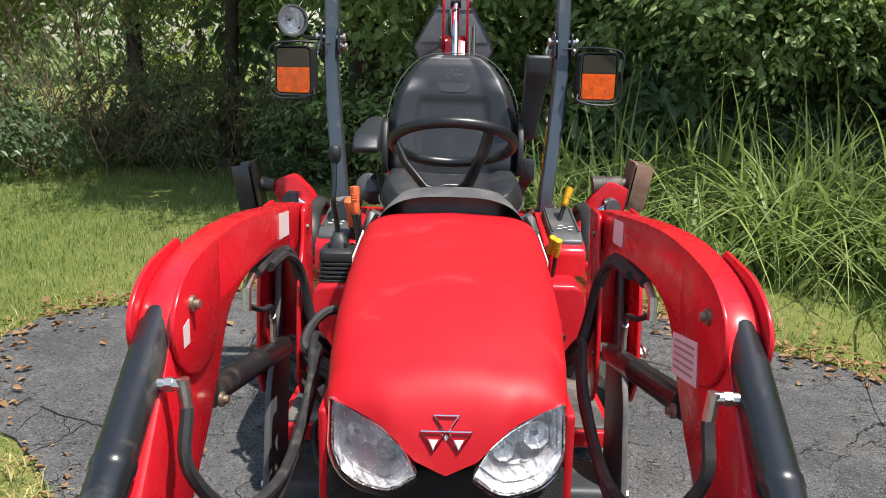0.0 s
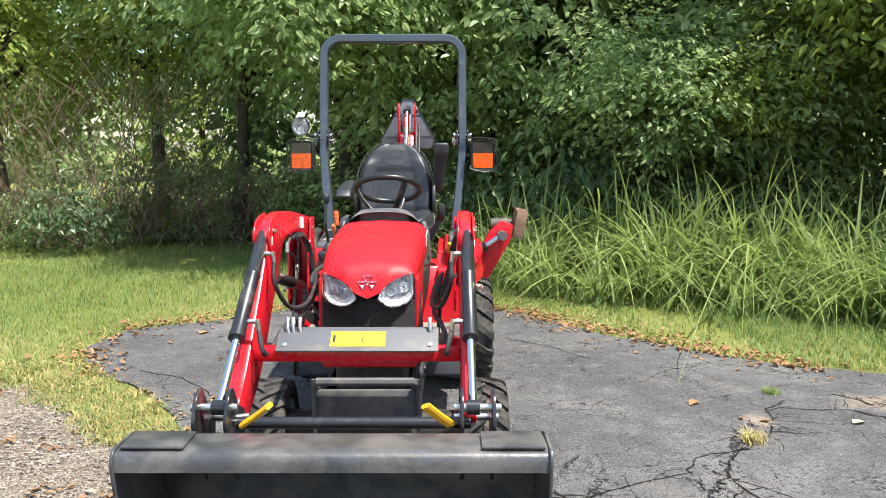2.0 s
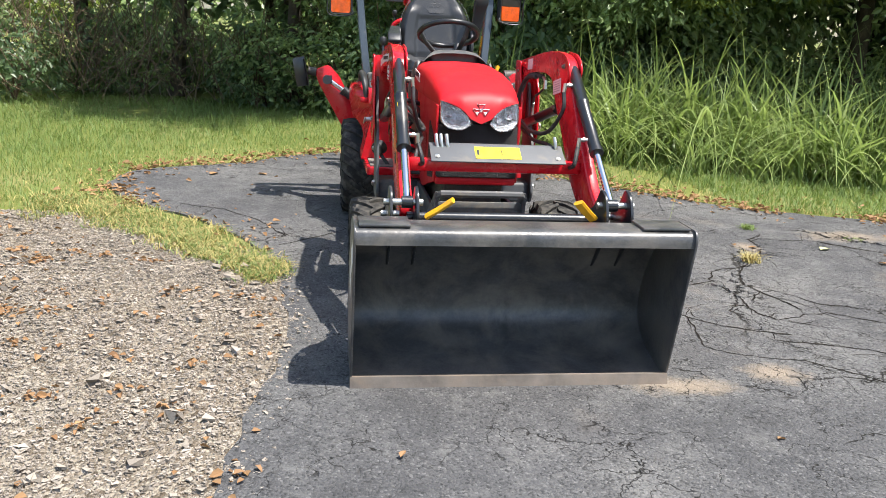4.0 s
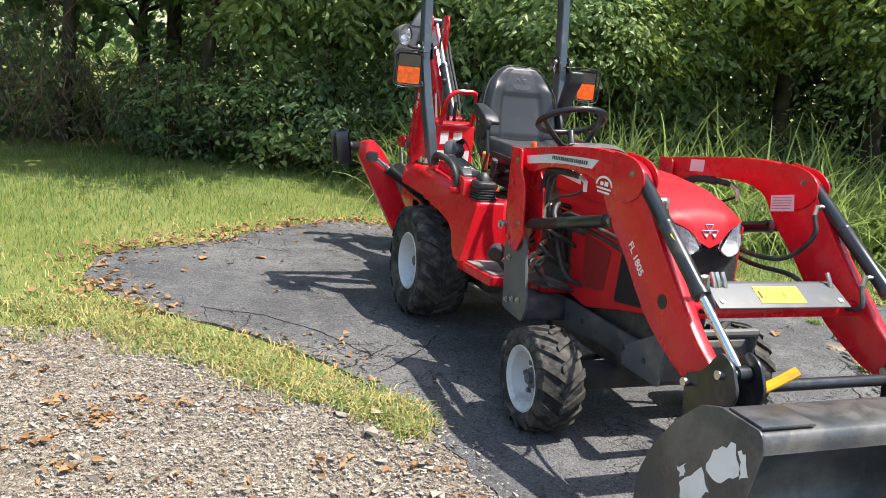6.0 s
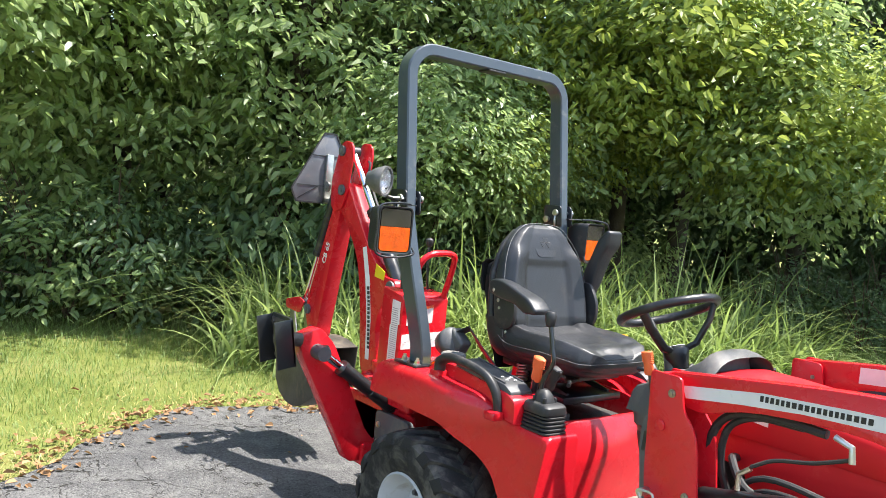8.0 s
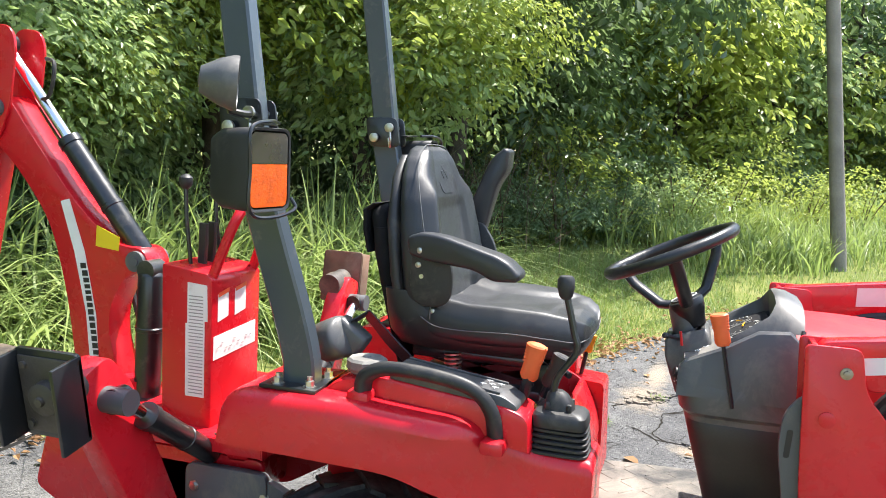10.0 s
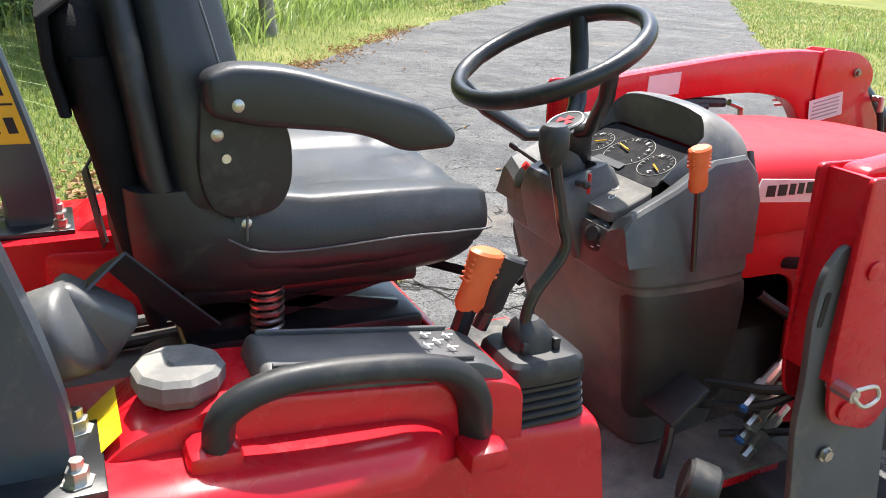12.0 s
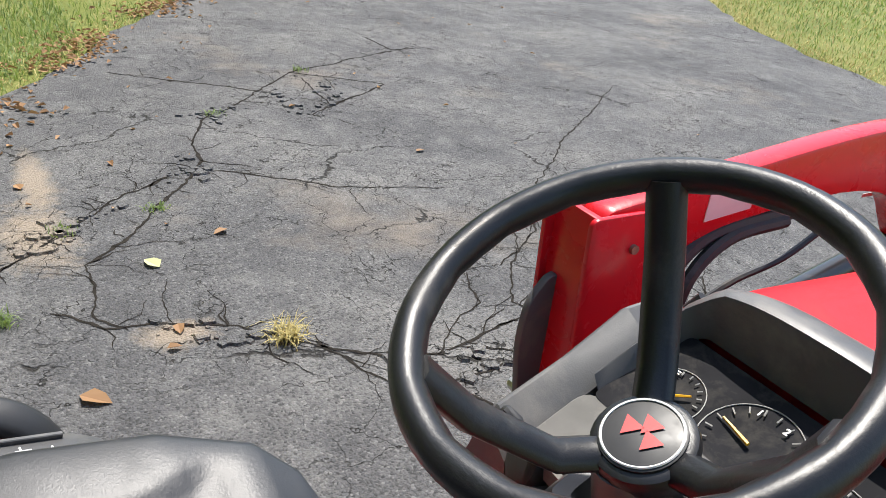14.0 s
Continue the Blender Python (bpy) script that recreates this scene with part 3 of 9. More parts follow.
gx, gy = scatter(52000, 1.5, 16.0, -6.0, 6.5, (drive_line,))
ed = edge_distance(gx, gy, DRIVE)
keep = rng.random(len(gx)) < np.clip(1.5 / (0.4 + 0.12 * np.hypot(gx, gy)), 0.2, 1)
gx, gy, ed = gx[keep], gy[keep], ed[keep]
gh = rng.uniform(0.05, 0.12, len(gx)) * np.clip(0.6 + ed * 0.5, 0.6, 1.6)
tagged(new("verge_grass", blades("verge_grass", gx, gy, -0.016, gh, rng.uniform(0.006, 0.013, len(gx)), rng.uniform(0.2, 0.9, len(gx)), GRASS, 2, seed=2)),
       "green verge grass along the asphalt edge", "grass", kind="stuff")
gx, gy = scatter(90000, -4.5, 9.0, -3.0, 5.0, (drive_line,))
ed = edge_distance(gx, gy, DRIVE)
eg = edge_distance(gx, gy, GRAVEL)
keep = (rng.random(len(gx)) < np.exp(-np.minimum(ed, eg) / 0.28) * 0.9) & ((ed < 0.45) | (gy > 1.35)) & ((gy > 0.25) | (gx > 0))
gx, gy = gx[keep], gy[keep]
dx, dy = scatter(26000, 6.0, 22.0, -20.0, 4.0, (drive_line,))
de = edge_distance(dx, dy, DRIVE)
kp = rng.random(len(dx)) < np.exp(-de / 0.3) * 0.9
gx, gy = np.concatenate([gx, dx[kp]]), np.concatenate([gy, dy[kp]])
dx, dy = scatter(60000, 1.5, 10.0, -10.0, -5.5, (drive_line,))
de = edge_distance(dx, dy, DRIVE)
kp = rng.random(len(dx)) < np.exp(-de / 0.5)
gx, gy = np.concatenate([gx, dx[kp]]), np.concatenate([gy, dy[kp]])
tagged(new("dry_edge_grass", blades("dry_edge_grass", gx, gy, -0.012, rng.uniform(0.025, 0.085, len(gx)), rng.uniform(0.004, 0.009, len(gx)), rng.uniform(0.5, 1.4, len(gx)), STRAW, 2, seed=3)),
       "straw coloured dry grass creeping over the asphalt edge", "grass", kind="stuff")

gx, gy = scatter(42000, 2.6, 10.0, 0.2, 4.6, (drive_line,))
ed = edge_distance(gx, gy, DRIVE)
keep = (ed > 0.12) & (rng.random(len(gx)) < np.clip(4.5 / gx, 0.35, 1))
gx, gy = gx[keep], gy[keep]
tagged(new("shaded_lawn_grass", blades("shaded_lawn_grass", gx, gy, -0.016, rng.uniform(0.04, 0.10, len(gx)), rng.uniform(0.006, 0.012, len(gx)), rng.uniform(0.3, 1.1, len(gx)), GRASS, 2, seed=17)),
       "dense lawn grass under overhanging boughs", "grass", kind="stuff")
# lawn across the road
gx, gy = scatter(46000, 1.5, 24.0, -26.0, -6.0, (drive_line,))
keep = rng.random(len(gx)) < np.clip(2.0 / (0.3 + 0.11 * np.hypot(gx, gy + 4)), 0.2, 1)
gx, gy = gx[keep], gy[keep]
gw = 0.006 + 0.0012 * np.hypot(gx, gy + 4)
tagged(new("far_lawn_grass", blades("far_lawn_grass", gx, gy, -0.016, rng.uniform(0.05, 0.11, len(gx)), gw, rng.uniform(0.2, 0.9, len(gx)), GRASS, 2, seed=5)),
       "sunlit yellow-green lawn across the road", "grass", kind="stuff")
gx, gy = scatter(30000, 1.5, 24.0, -26.0, -6.0, (drive_line,))
keep = (rng.random(len(gx)) < np.clip(2.0 / (0.3 + 0.11 * np.hypot(gx, gy + 4)), 0.2, 1)) & (patchy(gx, gy, 0.35, 9.0) > -0.2)
gx, gy = gx[keep], gy[keep]
tagged(new("dry_lawn_grass", blades("dry_lawn_grass", gx, gy, -0.016, rng.uniform(0.04, 0.09, len(gx)), 0.006 + 0.0012 * np.hypot(gx, gy + 4), rng.uniform(0.4, 1.2, len(gx)), STRAW, 2, seed=15)),
       "dry straw patches in the lawn across the road", "grass", kind="stuff")
# rank weeds along the verge and round the pole
gx, gy = scatter(26000, 8.5, 24.0, -13.0, 4.5, (drive_line,))
ed = edge_distance(gx, gy, DRIVE)
keep = (ed > 1.1) & (ed < 4.6) & (gx > 9.2) & (gy < 0.8 - 0.55 * (gx - 9.2)) & (patchy(gx, gy, 0.5, 4.0) > -0.15)
gx, gy, ed = gx[keep], gy[keep], ed[keep]
tagged(new("verge_weeds", blades("verge_weeds", gx, gy, -0.016, rng.uniform(0.25, 0.9, len(gx)) * np.clip(ed / 2.2, 0.35, 1), rng.uniform(0.008, 0.022, len(gx)), rng.uniform(0.2, 1.1, len(gx)), TALL_GRASS, 4, seed=6)),
       "rank yellow-green weeds along the road verge", "weeds", kind="stuff")

# weedy seam between gravel and asphalt
seam = [(-0.92, 0.0), (-1.10, 0.25), (-1.36, 0.58), (-1.62, 0.95), (-1.95, 1.30), (-2.2, 1.55), (-2.45, 1.8)]
kx, ky = [], []
for c in range(230):
    u = rng.uniform(0, len(seam) - 1.001)
    i = int(u)
    p = Vector(seam[i]).lerp(Vector(seam[i + 1]), u - i)
    w = 0.06 + 0.10 * u / 6
    cx, cy = rng.normal(p.x - 0.08, w), rng.normal(p.y - 0.06, w)
    k = int(rng.integers(25, 70))
    kx += list(rng.normal(cx, 0.045, k))
    ky += list(rng.normal(cy, 0.045, k))
kx, ky = np.array(kx), np.array(ky)
off = inside(kx, ky, drive_line) & (edge_distance(kx, ky, DRIVE) > 0.05)
kx, ky = kx[~off], ky[~off]
half = rng.random(len(kx)) < 0.5
for pick, material, label in ((half, GRASS, "low green weeds between gravel and asphalt"), (~half, STRAW, "dry yellow grass between gravel and asphalt")):
    m_ = int(pick.sum())
    tagged(new("seam_grass", blades("seam_grass", kx[pick], ky[pick], -0.008, rng.uniform(0.03, 0.085, m_), rng.uniform(0.004, 0.009, m_), rng.uniform(0.4, 1.4, m_), material, 2, seed=31)),
           label, "grass", kind="stuff")

# tall grass
line = [(0.2, 5.6), (1.35, 4.35), (2.3, 3.75), (3.4, 3.15), (4.6, 2.7), (5.6, 2.6)]
tx, ty, th = [], [], []
clumps = 210
for c in range(clumps):
    u = rng.uniform(0, len(line) - 1.001)
    i = int(u)
    p = Vector(line[i]).lerp(Vector(line[i + 1]), u - i)
    nrm = Vector((-(line[i + 1][1] - line[i][1]), line[i + 1][0] - line[i][0])).normalized()
    depth = rng.uniform(0.0, 1.9)
    cx, cy = p.x + nrm.x * depth, p.y + nrm.y * depth
    k = int(rng.integers(14, 30))
    tx += list(rng.normal(cx, 0.09, k))
    ty += list(rng.normal(cy, 0.09, k))
    th += list(rng.uniform(0.45, 1.6, k) * (0.62 + 0.38 * min(1, depth)) * rng.uniform(0.65, 1.35))
tx, ty, th = np.array(tx), np.array(ty), np.array(th)
th = np.minimum(th, 0.30 + 1.1 * edge_distance(tx, ty, DRIVE))
tagged(new("tall_grass", blades("tall_grass", tx, ty, -0.016, th, rng.uniform(0.014, 0.042, len(tx)), rng.uniform(0.2, 1.7, len(tx)) ** 1.2, TALL_GRASS, 8, 0.55, seed=4)),
       "thick stand of tall arching green grass", "tall grass", kind="stuff")

# weeds further along the road
wx, wy, wh = [], [], []
for c in range(520):
    t = rng.random()
    bx, by = (9.6 + 17 * t, -0.2 - 13.0 * t)
    dd = rng.uniform(0, 4.5)
    cx, cy = bx + 0.6 * dd + rng.normal(0, 0.4), by + 0.8 * dd
    k = 26
    wx += list(rng.normal(cx, 0.18, k))
    wy += list(rng.normal(cy, 0.18, k))
    wh += list(rng.uniform(0.45, 1.25, k) * (0.62 + 0.1 * dd))
wx, wy, wh = map(np.array, (wx, wy, wh))
tagged(new("roadside_weeds", blades("roadside_weeds", wx, wy, -0.016, wh, rng.uniform(0.02, 0.05, len(wx)), rng.uniform(0.2, 0.9, len(wx)), TALL_GRASS, 4, 0.5, seed=5)),
       "tall yellow-green weeds beside the far road", "weeds", kind="stuff")

# gravel stones
N_STONES = 84000
gx, gy = rng.uniform(-5.0, -0.75, N_STONES), rng.uniform(-2.8, 1.6, N_STONES)
bare = patchy(gx, gy, 1.3, 2.0)
keep = inside(gx, gy, gravel_line) & (~inside(gx, gy, drive_line) | (edge_distance(gx, gy, DRIVE) < 0.16 * rng.random(N_STONES) ** 2.2)) & (rng.random(N_STONES) < np.clip(1.15 - 0.95 * np.maximum(0, gy - 0.45), 0.10, 1)) & (bare > -0.16 - 0.45 * rng.random(N_STONES))
gx, gy = gx[keep], gy[keep]
n = len(gx)
sz = rng.lognormal(math.log(0.0043), 0.50, n)
sz[rng.random(n) < 0.003] *= 2.4
iv = np.array([(a, b, c) for a in (-1, 1) for b in (-1, 1) for c in (-1, 1)]) * 0.72
it = np.array([[0, 1, 3, 2], [4, 6, 7, 5], [0, 4, 5, 1], [2, 3, 7, 6], [0, 2, 6, 4], [1, 5, 7, 3]])
sv = iv[None] * rng.uniform(0.55, 1.3, (n, 8, 3)) * (sz[:, None, None] * rng.uniform(0.6, 1.4, (n, 1, 3)) * np.array([1.15, 1.15, 0.75]))
ang = rng.uniform(0, 6.283, n)
cs, sn = np.cos(ang)[:, None], np.sin(ang)[:, None]
sv = np.stack([sv[..., 0] * cs - sv[..., 1] * sn + gx[:, None], sv[..., 0] * sn + sv[..., 1] * cs + gy[:, None], sv[..., 2] + sz[:, None] * 0.35 - 0.004], -1)
tagged(new("gravel", raw_mesh("gravel", sv.reshape(-1, 3), (it[None] + (np.arange(n) * len(iv))[:, None, None]).reshape(-1, 3), STONE, False)),
       "loose pale limestone gravel", "gravel", kind="stuff")


def leaf_mesh(name, pos, along, up, size, width, material, fold=0.25):
    """Leaves as folded blades of two quads, at positions, growing along a way, facing up."""
    n = len(pos)
    along = along / np.linalg.norm(along, axis=1, keepdims=True)
    side = np.cross(along, up)
    side /= np.linalg.norm(side, axis=1, keepdims=True) + 1e-9
    nor = np.cross(side, along)
    L, W = size[:, None], (size * width)[:, None]
    v = np.stack([pos,
                  pos + along * L * 0.30 + side * W * 0.5 + nor * W * fold,
                  pos + along * L * 0.68 + side * W * 0.38 + nor * W * fold * 0.5 - nor * L * 0.04,
                  pos + along * L - nor * L * 0.16,
                  pos + along * L * 0.68 - side * W * 0.38 + nor * W * fold * 0.5 - nor * L * 0.04,
                  pos + along * L * 0.30 - side * W * 0.5 + nor * W * fold], 1)
    q = np.array([[0, 1, 2, 3], [0, 3, 4, 5]])[None] + (np.arange(n) * 6)[:, None, None]
    return raw_mesh(name, v.reshape(-1, 3), q.reshape(-1, 4), material, False)


# leaves lying about
lx, ly = rng.uniform(-2.6, 10.0, 16000), rng.uniform(-5.5, 4.3, 16000)
ed = edge_distance(lx, ly, DRIVE)
ok = (rng.random(16000) < np.where(inside(lx, ly, drive_line), 0.005 + 0.8 * np.exp(-ed / 0.13), 0.75 * np.exp(-ed / 0.28))) & ((lx > -0.5) | (ly > 0.6))
lx, ly = lx[ok], ly[ok]
n = len(lx)
az = rng.uniform(0, 6.283, n)
pos = np.stack([lx, ly, rng.uniform(0.006, 0.016, n)], 1)
up = np.stack([rng.normal(0, 0.35, n), rng.normal(0, 0.35, n), np.ones(n)], 1)
tagged(new("fallen_leaves", leaf_mesh("fallen_leaves", pos, np.stack([np.cos(az), np.sin(az), rng.normal(0, 0.15, n)], 1), up, rng.uniform(0.015, 0.05, n), 0.62, DRY_LEAF, 0.3)),
       "brown and tan fallen leaves on the asphalt edge", "leaves", kind="stuff")


# drifts of leaf litter along the asphalt edge
ex, ey = [], []
walkway = [p for p in DRIVE[7:29]]
for (x0, y0), (x1, y1) in zip(walkway, walkway[1:]):
    seg = math.hypot(x1 - x0, y1 - y0)
    k = int(seg * (190 if x0 > 0 else 110))
    u = rng.random(k)
    o = rng.normal(0.04, 0.10, k) + (rng.random(k) < 0.2) * rng.normal(0, 0.25, k)
    ex += list(x0 + (x1 - x0) * u - (y1 - y0) / seg * o)
    ey += list(y0 + (y1 - y0) * u + (x1 - x0) / seg * o)
ex, ey = np.array(ex), np.array(ey)
keep = patchy(ex, ey, 1.1, 6.0) > -0.12
ex, ey = ex[keep], ey[keep]
n = len(ex)
az = rng.uniform(0, 6.283, n)
pos = np.stack([ex, ey, rng.uniform(0.004, 0.03, n)], 1)
up = np.stack([rng.normal(0, 0.4, n), rng.normal(0, 0.4, n), np.ones(n)], 1)
tagged(new("leaf_litter", leaf_mesh("leaf_litter", pos, np.stack([np.cos(az), np.sin(az), rng.normal(0, 0.15, n)], 1), up, rng.uniform(0.025, 0.065, n), 0.6, DRY_LEAF, 0.3)),
       "drift of brown leaf litter along the asphalt edge", "leaves", kind="stuff")
# cracks in the asphalt: ragged dark gaps with hairline branches
CRACK = mat("dark_crack_gap", (0.022, 0.019, 0.016), 0.95, vary=0.4, scale=30, grain=0.4, grain_scale=200, spec=0.1)
road = bpy.data.objects["road"]


def crack(points, width, branches=5, seed=1):
    """A crack along a line of places, with a wandering edge, uneven width and thin side branches."""
    rr = random.Random(seed)
    bm = B()

    def run(ps, w0, w1):
        line_ = []
        for (x0, y0), (x1, y1) in zip(ps, ps[1:]):
            k = max(2, int(math.hypot(x1 - x0, y1 - y0) / 0.022))
            line_ += [vec(x0 + (x1 - x0) * i / k, y0 + (y1 - y0) * i / k, 0) for i in range(k)]
        line_.append(vec(*ps[-1], 0))
        prev = None
        for i, q in enumerate(line_):
            d = line_[min(i + 1, len(line_) - 1)] - line_[max(i - 1, 0)]
            sd = vec(-d.y, d.x, 0).normalized()
            q = q + sd * (0.030 * noise.noise(q * 4 + vec(seed, 0, 0)) + 0.014 * noise.noise(q * 19 + vec(0, seed, 0)) + rr.uniform(-0.0025, 0.0025))
            w = (w0 + (w1 - w0) * i / len(line_)) * (0.35 + 0.9 * abs(noise.noise(q * 7 + vec(0, 0, seed)))) * rr.uniform(0.7, 1.3) + 0.0008
            if i in (0, len(line_) - 1):
                w *= 0.3
            cur = (bm.verts.new((q.x + sd.x * w * 0.5, q.y + sd.y * w * 0.5, 0.0022)), bm.verts.new((q.x - sd.x * w * 0.5, q.y - sd.y * w * 0.5, 0.0022)))
            if prev:
                bm.faces.new((prev[0], cur[0], cur[1], prev[1]))
            prev = cur
        return line_
    main = run(points, width, width * 0.8)
    for _ in range(branches):
        q = main[rr.randrange(len(main))]
        a, l = rr.uniform(0, 6.283), rr.uniform(0.10, 0.38)
        mid = (q.x + math.cos(a) * l * 0.5, q.y + math.sin(a) * l * 0.5)
        b = a + rr.uniform(-0.8, 0.8)
        run([(q.x, q.y), mid, (mid[0] + math.cos(b) * l * 0.5, mid[1] + math.sin(b) * l * 0.5)], width * 0.45, width * 0.15)
    me = finish(bm, "crack", CRACK, 0)
    if me.polygons and me.polygons[0].normal.z < 0:
        me.flip_normals()
    ob = new("crack", me)
    ob.parent = road
    return ob


crack([(2.30, 0.95), (2.13, 0.81), (2.11, 0.62), (2.01, 0.42), (1.87, 0.27), (1.76, 0.14), (1.65, 0.01), (1.60, -0.19), (1.64, -0.35), (1.70, -0.59)], 0.020, 12, 1)
crack([(1.82, 0.18), (1.64, 0.12), (1.52, 0.06), (1.44, -0.09), (1.45, -0.35), (1.42, -0.63), (1.48, -0.74)], 0.016, 8, 2)
crack([(1.44, -0.09), (1.07, -0.31), (0.86, -0.45), (0.75, -0.30)], 0.017, 8, 3)
crack([(2.61, 0.79), (2.85, 0.57), (3.04, 0.41), (3.33, 0.22), (3.57, 0.08), (3.87, 0.04), (4.23, -0.12), (4.42, -0.32), (4.73, -0.64), (5.17, -1.01), (5.35, -1.44), (5.72, -2.13)], 0.024, 22, 4)
crack([(5.30, 0.21), (5.16, -0.01), (4.91, -0.39), (4.73, -0.64)], 0.020, 6, 5)
crack([(3.44, 0.08), (3.38, -0.08), (3.22, -0.26), (3.06, -0.49), (2.99, -0.71), (2.89, -0.98)], 0.016, 6, 6)
crack([(2.66, 1.10), (2.77, 0.95), (2.94, 0.81), (3.14, 0.62), (3.32, 0.43), (3.42, 0.25)], 0.020, 10, 7)
crack([(2.61, 0.79), (2.40, 0.78), (2.23, 0.82), (2.10, 0.74)], 0.014, 5, 8)
crack([(6.25, -2.12), (5.72, -2.13), (5.78, -2.49), (5.56, -2.59)], 0.024, 6, 9)
crack([(4.41, -3.45), (3.81, -2.71), (3.44, -2.21), (3.04, -1.76), (2.84, -1.53), (2.31, -1.11), (2.07, -0.77)], 0.017, 16, 10)
crack([(2.08, -0.58), (1.84, -0.51), (1.70, -0.27), (1.56, -0.12)], 0.013, 5, 11)
crack([(1.48, -0.74), (1.67, -0.64), (1.80, -0.64), (1.98, -0.75), (2.22, -0.95), (2.6, -1.2)], 0.014, 7, 12)
crack([(0.79, -0.30), (0.92, -0.54), (1.04, -0.69), (1.14, -0.82), (1.44, -0.93)], 0.014, 7, 13)
crack([(1.04, -0.69), (0.94, -1.06), (1.01, -1.14), (1.32, -1.23), (1.48, -1.38), (1.69, -1.58)], 0.012, 7, 14)
crack([(1.32, -1.00), (1.52, -1.05), (1.73, -1.14), (1.96, -1.39)], 0.012, 5, 15)
crack([(0.77, 2.58), (1.12, 2.29), (1.32, 1.90)], 0.013, 4, 16)
crack([(5.01, -1.03), (4.33, -0.99), (4.19, -0.78)], 0.022, 10, 17)
crack([(5.17, -1.01), (4.76, -1.58), (4.33, -0.99)], 0.022, 10, 18)
crack([(-1.0, 0.55), (-0.72, 0.78), (-0.50, 1.05)], 0.014, 5, 19)
crack([(-1.75, 1.62), (-1.40, 1.45), (-1.15, 1.15), (-0.95, 0.75)], 0.016, 8, 20)
# crumbs of asphalt along the worst cracks
cr = random.Random(3)
cv, cq = [], []
for k in range(230):
    (x0, y0), (x1, y1) = cr.choice((((3.57, 0.08), (3.33, 0.22)), ((4.23, -0.12), (4.42, -0.32)), ((4.33, -0.99), (4.9, -1.2)), ((4.2, -0.8), (4.7, -0.7)), ((1.87, 0.27), (2.11, 0.62)), ((1.65, 0.0), (1.45, -0.35)), ((2.77, 0.95), (3.14, 0.62))))
    u, q = cr.random(), cr.uniform(0.004, 0.016) if cr.random() < 0.8 else cr.uniform(0.02, 0.045)
    x, y, a = x0 + (x1 - x0) * u + cr.gauss(0, 0.05), y0 + (y1 - y0) * u + cr.gauss(0, 0.05), cr.uniform(0, 6.283)
    o_ = [(q * cr.uniform(0.6, 1.2) * math.cos(a + j * 1.257), q * cr.uniform(0.6, 1.2) * math.sin(a + j * 1.257)) for j in range(5)]
    h = min(0.012, q * 0.5)
    base = len(cv)
    cv += [(x + dx, y + dy, 0.001) for dx, dy in o_] + [(x + dx * 0.85, y + dy * 0.85, h) for dx, dy in o_]
    cq += [tuple(base + 5 + j for j in range(5))] + [(base + j, base + (j + 1) % 5, base + 5 + (j + 1) % 5, base + 5 + j) for j in range(5)]
tagged(sheet_ob("asphalt_crumbs", cv, cq, ASPHALT), "broken crumbs of asphalt along the cracks", "asphalt crumbs", kind="stuff")

# leaf scraps on the gravel
n = 1300
az = rng.uniform(0, 6.283, n)
heap = np.stack([rng.uniform(-4.6, -0.9, 90), rng.uniform(-2.4, 0.9, 90)], 1)
loose = np.stack([rng.uniform(-4.6, -0.9, n), rng.uniform(-2.4, 1.3, n)], 1)
clot = heap[rng.integers(0, 90, n)] + rng.normal(0, 0.035, (n, 2))
pos = np.concatenate([np.where((rng.random(n) < 0.7)[:, None], clot, loose), rng.uniform(0.004, 0.014, (n, 1))], 1)
up = np.stack([rng.normal(0, 0.35, n), rng.normal(0, 0.35, n), np.ones(n)], 1)
tagged(new("leaf_scraps", leaf_mesh("leaf_scraps", pos, np.stack([np.cos(az), np.sin(az), rng.normal(0, 0.15, n)], 1), up, rng.uniform(0.015, 0.045, n), 0.62, DRY_LEAF, 0.3)),
       "brown leaf scraps on the gravel", "leaves", kind="stuff")
# single leaves and a tuft on the asphalt
PALE_LEAF = leaf_mat("pale_leaf", (0.42, 0.45, 0.22), (0.55, 0.55, 0.30), (0.5, 0.5, 0.3), 0.15, 0.6)
for lx_, ly_, sz_, az_, material, label in ((2.50, 0.54, 0.12, 0.4, PALE_LEAF, "pale green leaf lying on the asphalt"), (2.755, 0.20, 0.09, 2.0, DRY_LEAF, "curled brown leaf lying on the asphalt"),
                                            (-1.67, 2.70, 0.13, 1.0, DRY_LEAF, "large curled brown leaf on the asphalt"), (-1.21, 2.74, 0.12, 2.4, DRY_LEAF, "curled brown leaf lying on the asphalt"),
                                            (3.41, 0.92, 0.09, 0.2, DRY_LEAF, "brown leaf lying on the asphalt"), (3.42, -1.1, 0.08, 5.0, DRY_LEAF, "brown leaf lying on the asphalt"),
                                            (1.79, 0.94, 0.13, 4.0, DRY_LEAF, "tan oak leaf lying on the asphalt"), (2.08, 0.58, 0.08, 3.0, DRY_LEAF, "brown leaf lying on the asphalt")):
    tagged(new("fallen_leaf", leaf_mesh("fallen_leaf", np.array([[lx_, ly_, 0.008]]), np.array([[math.cos(az_), math.sin(az_), 0.12]]), np.array([[0.1, 0.1, 1.0]]), np.array([sz_ * 0.8]), 0.62, material, 0.12)), label, "leaf", "fallen leaves")
